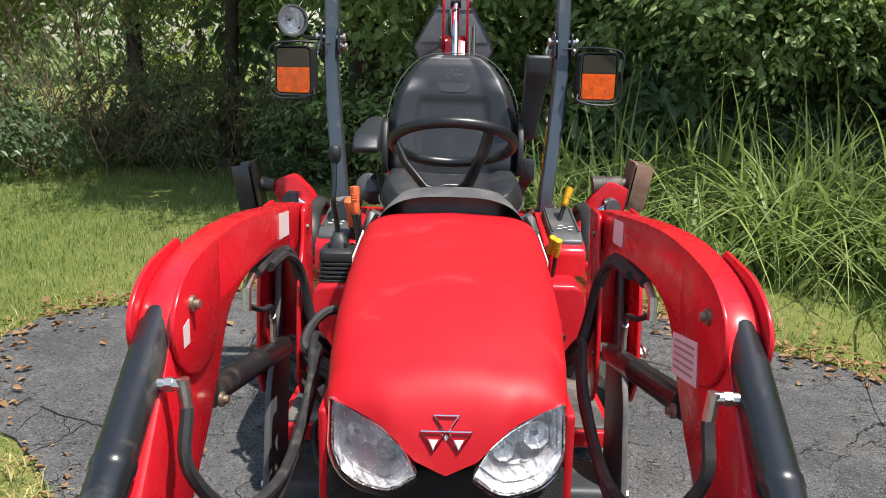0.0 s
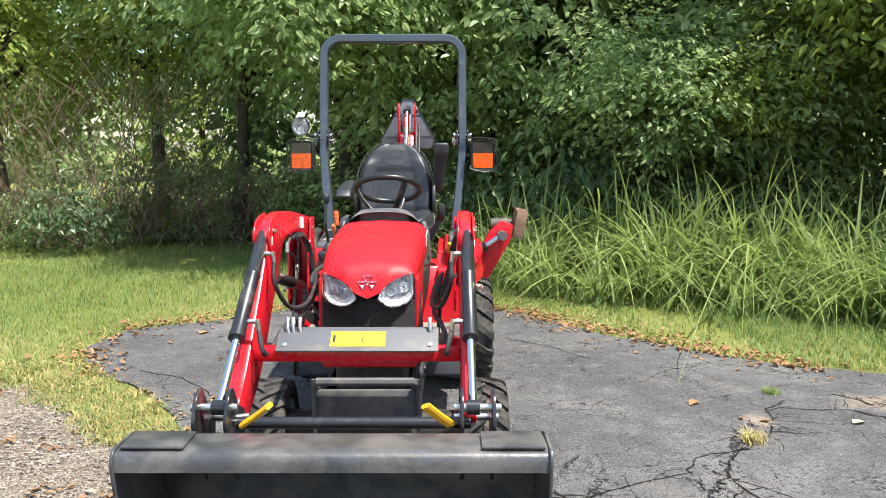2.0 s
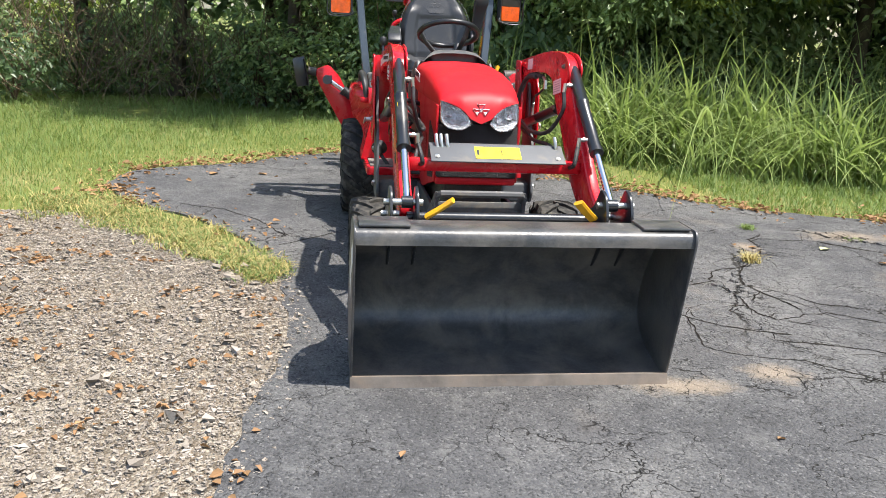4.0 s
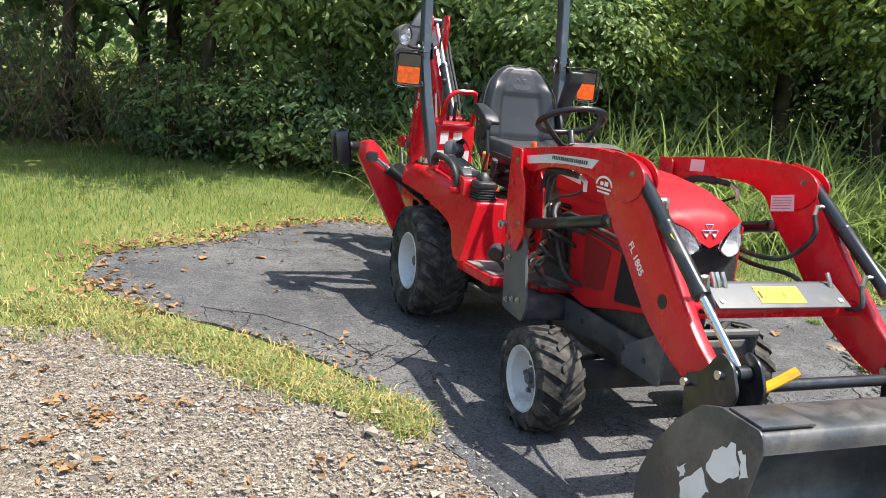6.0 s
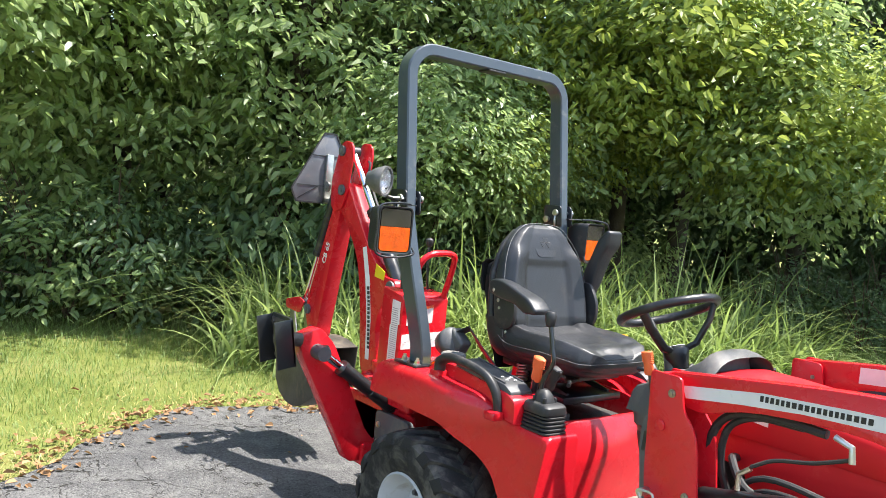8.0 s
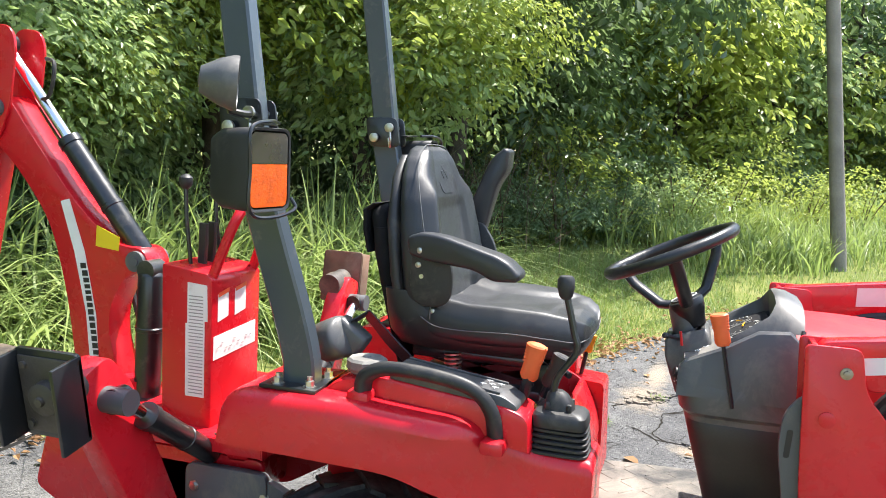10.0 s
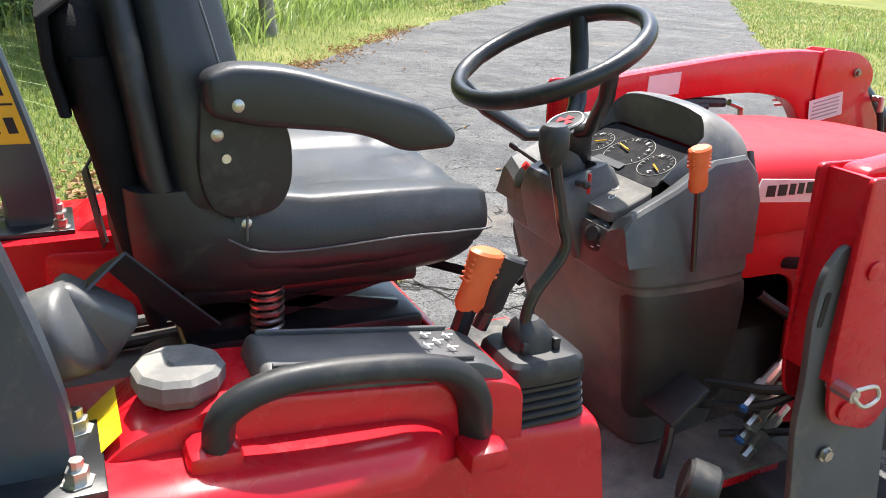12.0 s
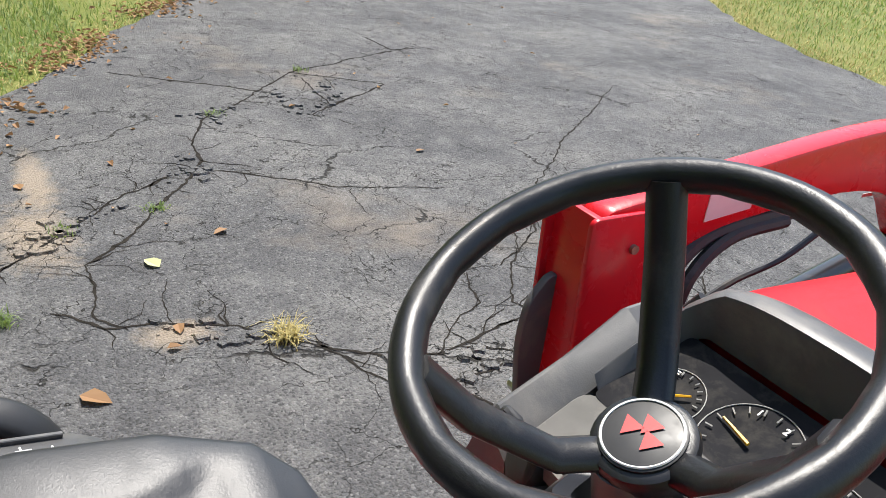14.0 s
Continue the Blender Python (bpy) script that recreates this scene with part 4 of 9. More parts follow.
for tx_, ty_, k, hh in ((1.868, 0.268, 150, 0.11), (3.05, 0.42, 50, 0.05), (2.29, 1.11, 130, 0.06), (2.92, 0.82, 60, 0.04), (4.3, -0.2, 60, 0.05), (5.2, -1.1, 60, 0.05)):
    tagged(new("grass_tuft", blades("grass_tuft", rng.normal(tx_, 0.028, k), rng.normal(ty_, 0.028, k), 0.0, rng.uniform(0.4, 1.0, k) * hh, rng.uniform(0.004, 0.007, k), rng.uniform(0.4, 1.3, k), STRAW if hh > 0.1 else GRASS, 3, seed=k)),
           "dry yellow grass tuft growing from a crack", "grass tuft", "tufts in the cracks", kind="stuff")


# ---- trees ----
def crown_mesh(name, seed, clumps, radii, leaf, material, shell=0.55, per=26, droop=0.35, spread=0.34):
    """A crown: sprays of leaves on many small twigs, fuller outside, with gaps."""
    r = np.random.default_rng(seed)
    d = r.normal(size=(clumps, 3))
    d /= np.linalg.norm(d, axis=1, keepdims=True)
    rad = (shell + (1 - shell) * r.random(clumps) ** 0.6)
    lump = 1 + 0.32 * np.array([noise.noise(Vector(v) * 2.1 + vec(seed * 7.3, 0, 0)) for v in d])
    c = d * (rad * lump)[:, None] * np.array(radii)
    pos, al, up, sz = [], [], [], []
    out = d * np.array([1, 1, 0.35]) + r.normal(0, 0.35, (clumps, 3))
    out[:, 2] -= droop
    out /= np.linalg.norm(out, axis=1, keepdims=True)
    for i in range(clumps):
        k = int(per * r.uniform(0.6, 1.3))
        t = r.random(k)
        sideway = np.cross(out[i], [0, 0, 1.0])
        sideway /= np.linalg.norm(sideway) + 1e-6
        fan = r.normal(0, 1, k)
        p = c[i] + out[i] * (t * spread * 1.7 - 0.1)[:, None] + sideway * (fan * spread * 0.55 * (0.4 + t))[:, None] + r.normal(0, 0.05, (k, 3))
        a = out[i] * 0.6 + sideway * np.sign(fan)[:, None] * 0.8 + r.normal(0, 0.3, (k, 3))
        a[:, 2] -= 0.35
        u = np.array([0.25, -0.25, 0.75]) + d[i] * 0.8 + r.normal(0, 0.38, (k, 3))
        pos.append(p), al.append(a), up.append(u), sz.append(leaf * r.uniform(0.6, 1.25, k))
    return leaf_mesh(name, np.concatenate(pos), np.concatenate(al), np.concatenate(up), np.concatenate(sz), 0.52, material)


def limbs(bm, base, h, r0, seed, reach, count=9, first=0.3):
    """A tapered, slightly bent trunk with limbs and twigs."""
    rr = random.Random(seed)
    pts, p = [], Vector(base)
    lean = vec(rr.uniform(-0.08, 0.08), rr.uniform(-0.08, 0.08), 1)
    for k in range(7):
        pts.append(p.copy())
        p = p + lean * (h / 6) + vec(rr.uniform(-1, 1), rr.uniform(-1, 1), 0) * h * 0.012
    tube(bm, pts, [r0 * (1.25 if k == 0 else 1) * (1 - k / 6.6) for k in range(7)], 9)
    for k in range(count):
        t = first + (1 - first) * (k + rr.random()) / count
        i = min(5, int(t * 6))
        q = pts[i].lerp(pts[i + 1], t * 6 - i)
        a = rr.uniform(0, 6.283)
        way = vec(math.cos(a), math.sin(a), rr.uniform(0.2, 0.8)) * reach * rr.uniform(0.5, 1.0)
        mid = q + way * 0.5 + vec(0, 0, rr.uniform(-0.1, 0.25))
        r1 = r0 * (1 - t) * 0.55 + 0.012
        tube(bm, [q, mid, q + way + vec(0, 0, -0.1)], [r1, r1 * 0.6, 0.006], 6)
        for _ in range(2):
            w2 = vec(rr.uniform(-1, 1), rr.uniform(-1, 1), rr.uniform(-0.3, 0.5)) * reach * 0.4
            tube(bm, [mid, mid + w2 * 0.5 + vec(0, 0, 0.05), mid + w2], [r1 * 0.45, r1 * 0.3, 0.004], 5)


CROWNS = [crown_mesh("crown", 11, 640, (2.3, 2.3, 2.6), 0.135, LEAF, per=19),
          crown_mesh("crown", 12, 700, (2.6, 2.4, 3.1), 0.13, LEAF, per=19),
          crown_mesh("crown", 13, 600, (2.2, 2.2, 3.4), 0.13, LEAF_DARK, per=18),
          crown_mesh("crown", 14, 660, (2.4, 2.1, 2.3), 0.12, LEAF_YELLOW, per=22),
          crown_mesh("crown", 15, 640, (2.7, 2.5, 3.0), 0.13, LEAF_DARK, per=18),
          crown_mesh("crown", 16, 300, (1.7, 1.5, 1.1), 0.13, LEAF_YELLOW, shell=0.15, per=24, droop=0.12, spread=0.5),
          crown_mesh("crown", 17, 300, (1.8, 1.6, 1.2), 0.13, LEAF, shell=0.15, per=24, droop=0.18, spread=0.48)]
FAR_CROWNS = [crown_mesh("crown", 31 + k, 190, size, 0.25, material, per=14, spread=0.5) for k, (size, material) in enumerate((((2.3, 2.3, 2.6), LEAF), ((2.6, 2.4, 3.1), LEAF), ((2.2, 2.2, 3.4), LEAF_DARK), ((2.4, 2.1, 2.3), LEAF_YELLOW),
                                                                                                     ((2.7, 2.5, 3.0), LEAF_DARK), ((1.7, 1.5, 1.1), LEAF_YELLOW), ((1.8, 1.6, 1.2), LEAF)))]
SHRUBS = [crown_mesh("shrub_leaves", 21, 105, (1.0, 0.9, 0.85), 0.11, LEAF_DARK, shell=0.35, per=18, spread=0.22),
          crown_mesh("shrub_leaves", 22, 105, (1.1, 0.9, 0.75), 0.095, LEAF, shell=0.35, per=18, spread=0.22),
          crown_mesh("shrub_leaves", 23, 105, (1.0, 1.0, 1.0), 0.09, LEAF_YELLOW, shell=0.35, per=18, spread=0.22)]
TRUNKS = []
for k in range(4):
    bm = B()
    limbs(bm, (0, 0, -0.05), 6.5, (0.14, 0.17, 0.11, 0.2)[k], 40 + k, 2.0, 12, 0.26)
    TRUNKS.append(finish(bm, "trunk", BARK, 60))


def tree(x, y, crowns, trunk=0, tall=1.0, turn=0.0, label="broadleaf tree with a full green crown"):
    """A tree: a trunk with limbs, and one or more crown masses as (which, x, y, z, scale)."""
    top = thing("tree", label, "tree", "trees round the driveway", at=(x, y, 0))
    t = new("trunk", TRUNKS[trunk])
    t.parent, t.scale, t.rotation_euler.z = top, (1, 1, tall), turn
    for which, cx, cy, cz, sc in crowns:
        c = new("crown", (FAR_CROWNS if cz > 6.0 or math.hypot(x, y) > 15.5 else CROWNS)[which])
        c.parent, c.location, c.scale = top, (cx, cy, cz), (sc, sc, sc)
        c.rotation_euler.z = (cx * 3.1 + cz * 1.7 + x) % 6.283
    return top


def shrub(x, y, which, sc=1.0, squash=1.0, turn=0.0, label="dense leafy green shrub at the edge of the wood"):
    top = thing("shrub", label, "shrub", "undergrowth", at=(x, y, 0))
    top.rotation_euler.z = turn
    bm = B()
    rr = random.Random(int(x * 91 + y * 17))
    for _ in range(7):
        a = rr.uniform(0, 6.283)
        w = vec(math.cos(a) * 0.6, math.sin(a) * 0.6, rr.uniform(0.9, 1.6)) * sc
        tube(bm, [(0, 0, -0.03), w * 0.5 + vec(0, 0, 0.1), w], [0.014, 0.01, 0.004], 5)
    part("twig_frame", bm, TWIG, top)
    c = new("foliage", SHRUBS[which])
    c.parent, c.location, c.scale = top, (0, 0, 0.8 * sc * squash), (sc, sc, sc * squash)
    return top


# wood behind: its front stands beyond the lawn, and overhangs it
tree(-7.6, 10.8, [(3, 0, 0, 3.8, 1.0), (1, 0.4, 2.5, 7.0, 1.0)], 1, 1.25, 0.4, "tree with yellow-green leaves at the lawn's end")
tree(-4.9, 11.4, [(3, 0, -0.5, 4.9, 1.05), (1, 0.6, 2.8, 7.6, 1.0)], 0, 1.2, 1.0)
tree(-3.1, 9.5, [(1, -0.2, 0.7, 4.9, 0.95), (4, 0.5, 2.8, 7.2, 1.1)], 2, 1.2, 2.0)
tree(-1.2, 8.8, [(6, -0.2, -2.2, 3.7, 0.95), (0, 0.2, -0.7, 4.3, 0.95), (1, 0, 2.8, 7.0, 1.05)], 2, 1.15, 0.0)
tree(0.5, 9.2, [(1, 0, -0.4, 3.9, 1.0), (2, 0.2, 2.6, 7.0, 1.1)], 0, 1.2, 3.0)
tree(2.4, 8.4, [(6, 0.3, -2.6, 2.2, 0.62), (5, 1.3, -2.7, 2.2, 0.46), (0, 0, -0.5, 3.1, 0.95), (1, 0.2, 2.4, 6.4, 1.1)], 3, 1.2, 1.7)
# Next two trees: a crown above 7 m, out of view, added for shade.
tree(4.6, 7.9, [(6, -0.9, -1.7, 2.3, 0.66), (5, 0.7, -1.9, 2.7, 0.6), (1, 0, -0.5, 3.2, 0.9), (4, -0.6, -2.4, 7.3, 0.72), (4, -0.3, 2.4, 6.6, 1.1)], 1, 1.2, 2.4)
tree(6.6, 6.4, [(6, 0.1, -2.2, 2.7, 0.85), (5, 0.0, -2.8, 2.9, 0.72), (5, -1.2, -1.2, 3.6, 1.0), (6, -0.2, -1.4, 4.1, 0.9), (0, 0.0, 0.6, 4.6, 0.95), (4, -0.7, -0.2, 7.6, 0.72), (2, 0.4, 2.8, 6.8, 1.0)], 0, 1.15, 0.0, "tree with layered sunlit yellow-green boughs")
# Leaves from here on are set dark to stand for the shaded wood.
tree(9.6, 7.6, [(4, 0.2, 0.3, 4.9, 1.0), (1, 0, 2.6, 7.4, 1.1)], 3, 1.2, 4.1, "tree with a broad trunk and leaves darkened for shade")
tree(12.6, 6.9, [(4, 0, 0.2, 4.6, 1.05), (2, -0.4, 2.6, 7.4, 1.1)], 3, 1.3, 5.0, "tree with a broad trunk and leaves darkened for shade")
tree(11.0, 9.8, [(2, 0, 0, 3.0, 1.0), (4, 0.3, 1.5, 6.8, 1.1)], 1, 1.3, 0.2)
# High crowns added here mainly to throw shade on the lawn.
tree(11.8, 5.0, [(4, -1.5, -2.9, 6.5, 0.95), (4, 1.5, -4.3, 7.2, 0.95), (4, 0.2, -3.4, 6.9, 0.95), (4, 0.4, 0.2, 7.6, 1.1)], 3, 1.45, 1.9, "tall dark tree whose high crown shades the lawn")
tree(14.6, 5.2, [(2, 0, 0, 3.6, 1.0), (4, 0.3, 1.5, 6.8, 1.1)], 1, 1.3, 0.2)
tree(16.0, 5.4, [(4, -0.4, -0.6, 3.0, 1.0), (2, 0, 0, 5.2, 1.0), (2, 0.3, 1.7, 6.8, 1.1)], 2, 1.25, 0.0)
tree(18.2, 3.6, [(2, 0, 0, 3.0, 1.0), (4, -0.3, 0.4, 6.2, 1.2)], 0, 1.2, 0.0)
tree(21.0, 1.6, [(3, 0, 0, 2.8, 1.1), (5, -0.4, -0.8, 5.0, 1.2), (2, 0.3, 1.7, 6.6, 1.1)], 2, 1.2, 0.0, "tree with yellow-green leaves in sunlight")
tree(23.8, -0.6, [(0, 0, 0, 3.2, 1.1), (3, 0.3, 0.4, 6.2, 1.1)], 0, 1.2, 3.3)
tree(26.2, -3.6, [(3, 0, 0, 2.8, 1.1), (2, 0.3, 0.4, 6.8, 1.2)], 1, 1.2, 0.5)
tree(28.8, -7.0, [(2, 0, 0, 3.2, 1.1), (4, 0.3, 0.4, 6.8, 1.2)], 3, 1.2, 1.5)
tree(32.0, -10.5, [(0, 0, 0, 3.0, 1.2), (1, 0.3, 0.4, 6.8, 1.2)], 3, 1.2, 2.7)
tree(36.0, -15.0, [(0, 0, 0, 3.0, 1.2), (4, 0.3, 0.4, 6.8, 1.3)], 1, 1.2, 4.4)
for x, y, w in ((41, -20, 2), (46, -24, 0), (52, -29, 4), (58, -33, 1), (64, -38, 2), (66, -46, 4), (64, -54, 0), (56, -58, 1), (48, -58, 2), (42, -54, 4), (37, -49, 0), (33, -45, 2), (30, -52, 4), (25, -45, 1), (21, -50, 0), (16, -46, 2), (11, -49, 4), (5, -46, 1)):
    tree(x, y, [(w, 0, 0, 3.0, 1.35), ((w + 3) % 5, 0.3, 0.4, 7.0, 1.4)], w % 4, 1.25, x * 0.7, "broadleaf tree far down the road")
# Deeper trees, most with the wood's shade put into their leaf colour.
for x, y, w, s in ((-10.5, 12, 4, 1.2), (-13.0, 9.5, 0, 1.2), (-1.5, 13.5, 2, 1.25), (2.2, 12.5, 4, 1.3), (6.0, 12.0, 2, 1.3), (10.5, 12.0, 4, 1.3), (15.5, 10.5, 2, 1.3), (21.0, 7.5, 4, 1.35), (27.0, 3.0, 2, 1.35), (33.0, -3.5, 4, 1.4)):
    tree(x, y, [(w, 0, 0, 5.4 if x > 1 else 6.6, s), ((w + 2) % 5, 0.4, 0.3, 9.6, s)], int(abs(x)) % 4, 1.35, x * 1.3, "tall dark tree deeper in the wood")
for x, y, w in ((-34, 40, 0), (-28, 37, 3), (-22, 40, 1), (-17, 36, 0), (-12, 38, 3), (-7, 36, 1), (-2, 39, 0), (4, 37, 1), (10, 38, 0), (17, 36, 2), (-26, 28, 1), (-31, 22, 0), (-33, 14, 1)):
    tree(x, y, [(w, 0, 0, 3.2, 1.5), ((w + 1) % 5, 0.3, 0.8, 7.4, 1.5)], w % 4, 1.3, x * 0.9, "tree beyond the field behind the wood")
for x, y, w in ((25.0, 1.0, 3), (27.5, -1.2, 0), (30.5, -2.6, 3), (33.5, -6.0, 1), (36.5, -9.5, 3), (40.0, -13.0, 0), (44.0, -16.5, 3), (30.0, -8.6, 3)):
    tree(x, y, [(w, 0, 0, 2.6, 1.35), ((w + 1) % 4, 0.3, 0.6, 6.2, 1.4)], w % 4, 1.2, x * 0.6, "sunlit yellow-green tree along the far road")
# Backdrop row closing bright gaps, mostly in leaves darkened for shade.
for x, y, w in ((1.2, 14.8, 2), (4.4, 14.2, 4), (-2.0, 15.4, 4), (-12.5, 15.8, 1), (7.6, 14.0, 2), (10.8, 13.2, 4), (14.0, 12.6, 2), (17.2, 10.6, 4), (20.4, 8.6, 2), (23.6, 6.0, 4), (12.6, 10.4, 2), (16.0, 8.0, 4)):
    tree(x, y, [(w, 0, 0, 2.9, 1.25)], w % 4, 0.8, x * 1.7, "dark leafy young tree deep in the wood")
for i in range(30):
    u = i / 29
    sx = -8.5 + 15.5 * u + rng.normal(0, 0.15)
    sy = 8.4 - 1.6 * max(0, u - 0.35) / 0.65 + rng.normal(0, 0.3) + (0.6 if 0.22 < u < 0.4 else 0)
    if -3.4 < sx < -2.0:
        sy += 1.2
    if -7.5 < sx < -0.6:
        shrub(sx, sy + 0.3, i % 2, rng.uniform(0.55, 0.95), rng.uniform(0.8, 1.1), i * 1.3, "low leafy shrub among bare twigs")
        continue
    shrub(sx, sy, i % 2, rng.uniform(0.75, 1.25), rng.uniform(0.8, 1.2), i * 1.3)
for i in range(26):
    u = i / 25
    shrub(13.2 + 15 * u + rng.normal(0, 0.4), 5.0 - 9.5 * u + rng.normal(0, 0.6), (0, 2, 1, 2, 2)[i % 5], rng.uniform(0.9, 1.6), rng.uniform(0.8, 1.2), i * 0.9, "sunlit leafy shrub beyond the verge")

# Most of these take the dark leaf to stand for shade.
for x, y, w, sc in ((8.6, 5.2, 0, 0.7), (9.6, 4.3, 0, 0.75), (10.5, 3.6, 0, 0.7), (11.4, 2.9, 0, 0.85), (12.4, 2.0, 0, 0.8), (13.4, 1.0, 1, 0.9), (14.6, 0.2, 2, 1.0), (10.0, 5.6, 0, 0.9), (12.0, 4.2, 0, 1.0), (15.4, -1.4, 2, 0.9), (16.6, -2.6, 2, 1.0), (18.2, -4.0, 1, 1.0)):
    shrub(x, y, w, sc, 0.9, x * 2.3, "leafy weedy shrub at the shaded wood edge")

# dead brush under the trees
bm = B()
rr = random.Random(5)
for k in range(960):
    if k < 460:
        x, y, top_z = rr.uniform(-7.0, -0.4), rr.uniform(7.2, 9.3), 0.9
    elif k < 560:
        x, y, top_z = rr.uniform(8.5, 12.5), rr.uniform(2.4, 5.0), 0.9
    else:
        x, y, top_z = rr.uniform(-7.6, -2.9), rr.uniform(7.6, 8.8), 2.2
    a, l = rr.uniform(0, 6.283), rr.uniform(0.5, 1.6)
    p0 = vec(x, y, rr.uniform(0, top_z))
    w = vec(math.cos(a) * 0.6, 0.4 * math.sin(a), rr.uniform(0.1, 1.1)) * l
    tube(bm, [p0, p0 + w * 0.5 + vec(0, 0, rr.uniform(-0.05, 0.2)), p0 + w], [0.006, 0.0045, 0.0015], 4, cap=False)
tagged(new("dead_brush", finish(bm, "dead_brush", TWIG, 0)), "tangle of bare brown twigs under the trees", "brush", kind="stuff")


# ---- utility poles ----
def utility_pole(x, y, r, h, lean):
    top = thing("utility_pole", "weathered grey wooden utility pole in roadside weeds", "utility pole", "poles along the road", at=(x, y, 0))
    bm = B()
    tube(bm, [(0, 0, -0.1), (0.02, lean * 0.5, h * 0.5), (0.0, lean, h)], [r, r * 0.9, r * 0.75], 16)
    part("shaft", bm, POLE_WOOD, top)
    bm = B()
    box(bm, (-1.1, lean - 0.15, h - 0.6), (1.1, lean - 0.05, h - 0.48), 0.01)
    part("crossarm", bm, POLE_WOOD, top)
    return top


utility_pole(11.0, -1.42, 0.11, 8.5, 1.0)
utility_pole(21.2, -10.9, 0.13, 8.5, 0.6)


# ---- far pickup ----
BLUE = mat("blue_car_paint", (0.02, 0.10, 0.34), 0.25, vary=0.06, scale=3, coat=0.6)
CAR_GLASS = mat("dark_car_glass", (0.02, 0.025, 0.03), 0.08, vary=0.1, scale=3, spec=0.8, rough_vary=0.03)


def pickup(x, y, turn):
    top = thing("pickup_truck", "bright blue pickup truck parked far down the road", "pickup truck", at=(x, y, 0))
    top.rotation_euler.z = turn
    bm = B()
    prism(bm, rounded([(-2.7, 0.5), (-2.75, 0.95), (-2.6, 1.15), (-1.3, 1.22), (2.7, 1.25), (2.75, 0.5)], [0.05, 0.12, 0.1, 0.1, 0.05, 0.05]), -0.95, 0.95, 0.06)
    part("body", bm, BLUE, top)
    bm = B()
    loft(bm, [[(a, b, 1.2) for a, b in oval(0, -0.1, 0.9, 1.35, 28, 5)], [(a, b, 1.85) for a, b in oval(0, 0.1, 0.74, 0.95, 28, 5)], [(a, b, 1.9) for a, b in oval(0, 0.1, 0.68, 0.85, 28, 5)]])
    cab = part("cab", bm, BLUE, top)
    bm = B()
    loft(bm, [[(-0.78, -1.36, 1.28), (0.78, -1.36, 1.28), (0.66, -0.93, 1.78), (-0.66, -0.93, 1.78)], [(-0.78, -1.40, 1.28), (0.78, -1.40, 1.28), (0.66, -0.97, 1.78), (-0.66, -0.97, 1.78)]])
    part("windscreen", bm, CAR_GLASS, cab)
    bm = B()
    box(bm, (-0.55, -2.80, 0.75), (0.55, -2.74, 1.08), 0.02)
    part("grille", bm, BLACK_PLASTIC, top)
    for sg in (-1, 1):
        bm = B()
        box(bm, (min(sg * 0.60, sg * 0.92), -2.79, 0.80), (max(sg * 0.60, sg * 0.92), -2.72, 1.05), 0.03)
        part("headlight", bm, REFLECTOR, top)
    bm = B()
    box(bm, (-0.95, -2.88, 0.50), (0.95, -2.74, 0.72), 0.04)
    part("bumper", bm, STEEL, top)
    for sg in (-1, 1):
        for yy in (-1.75, 1.75):
            bm = B()
            disc_rings(bm, [(-0.13, 0.30), (-0.12, 0.39), (0.12, 0.39), (0.13, 0.30)], (sg * 0.85, yy, 0.39), (1, 0, 0), 28)
            w = part("wheel", bm, RUBBER, top)
            bm = B()
            disc_rings(bm, [(0.10, 0.27), (0.135, 0.25), (0.12, 0.1)], (sg * 0.85, yy, 0.39), (sg, 0, 0), 24)
            part("rim", bm, RIM, w)


pickup(30.6, -27.6, -2.30)


# ---- tractor ----
tractor = thing("tractor", "red sub-compact tractor with black seat and folding rollbar on asphalt", "tractor")


def tyre_mesh(r, w, rim_r, lugs, name="tyre"):
    bm = B()
    h = w / 2
    prof = [(-h * 0.72, rim_r - 0.01), (-h * 0.8, rim_r + 0.004), (-h * 0.97, rim_r + (r - rim_r) * 0.3), (-h, rim_r + (r - rim_r) * 0.55), (-h * 0.95, r - 0.035), (-h * 0.82, r - 0.02),
            (0, r - 0.013), (h * 0.82, r - 0.02), (h * 0.95, r - 0.035), (h, rim_r + (r - rim_r) * 0.55), (h * 0.97, rim_r + (r - rim_r) * 0.3), (h * 0.8, rim_r + 0.004), (h * 0.72, rim_r - 0.01)]
    disc_rings(bm, prof, (0, 0, 0), (1, 0, 0), 48, cap=False)

    def at(x, a, q):
        return vec(x, q * math.sin(a), q * math.cos(a))
    bars = []
    for sg in (-1, 1):
        for k in range(1):
            a0 = 0.0
            bm_bar = B()
            rings = []
            for t, q_top, wd in ((-0.06, r - 0.001, 0.40), (0.3, r + 0.0, 0.40), (0.7, r - 0.004, 0.46), (0.94, r - 0.012, 0.52), (1.03, r - 0.05, 0.56)):
                x = sg * h * t
                a = a0 + 2 * math.pi / lugs * (0.05 + 0.85 * t)
                da = 2 * math.pi / lugs * 0.5 * wd
                q_low = r - 0.03 if t < 0.9 else r - 0.055
                rings.append([at(x, a - da, q_low), at(x, a - da * 0.75, q_top), at(x, a + da * 0.75, q_top), at(x, a + da, q_low)])
            loft(bm_bar, rings)
            bars.append(finish(bm_bar, "tread_bar", RUBBER, 30))
    return finish(bm, name, RUBBER, 30), bars


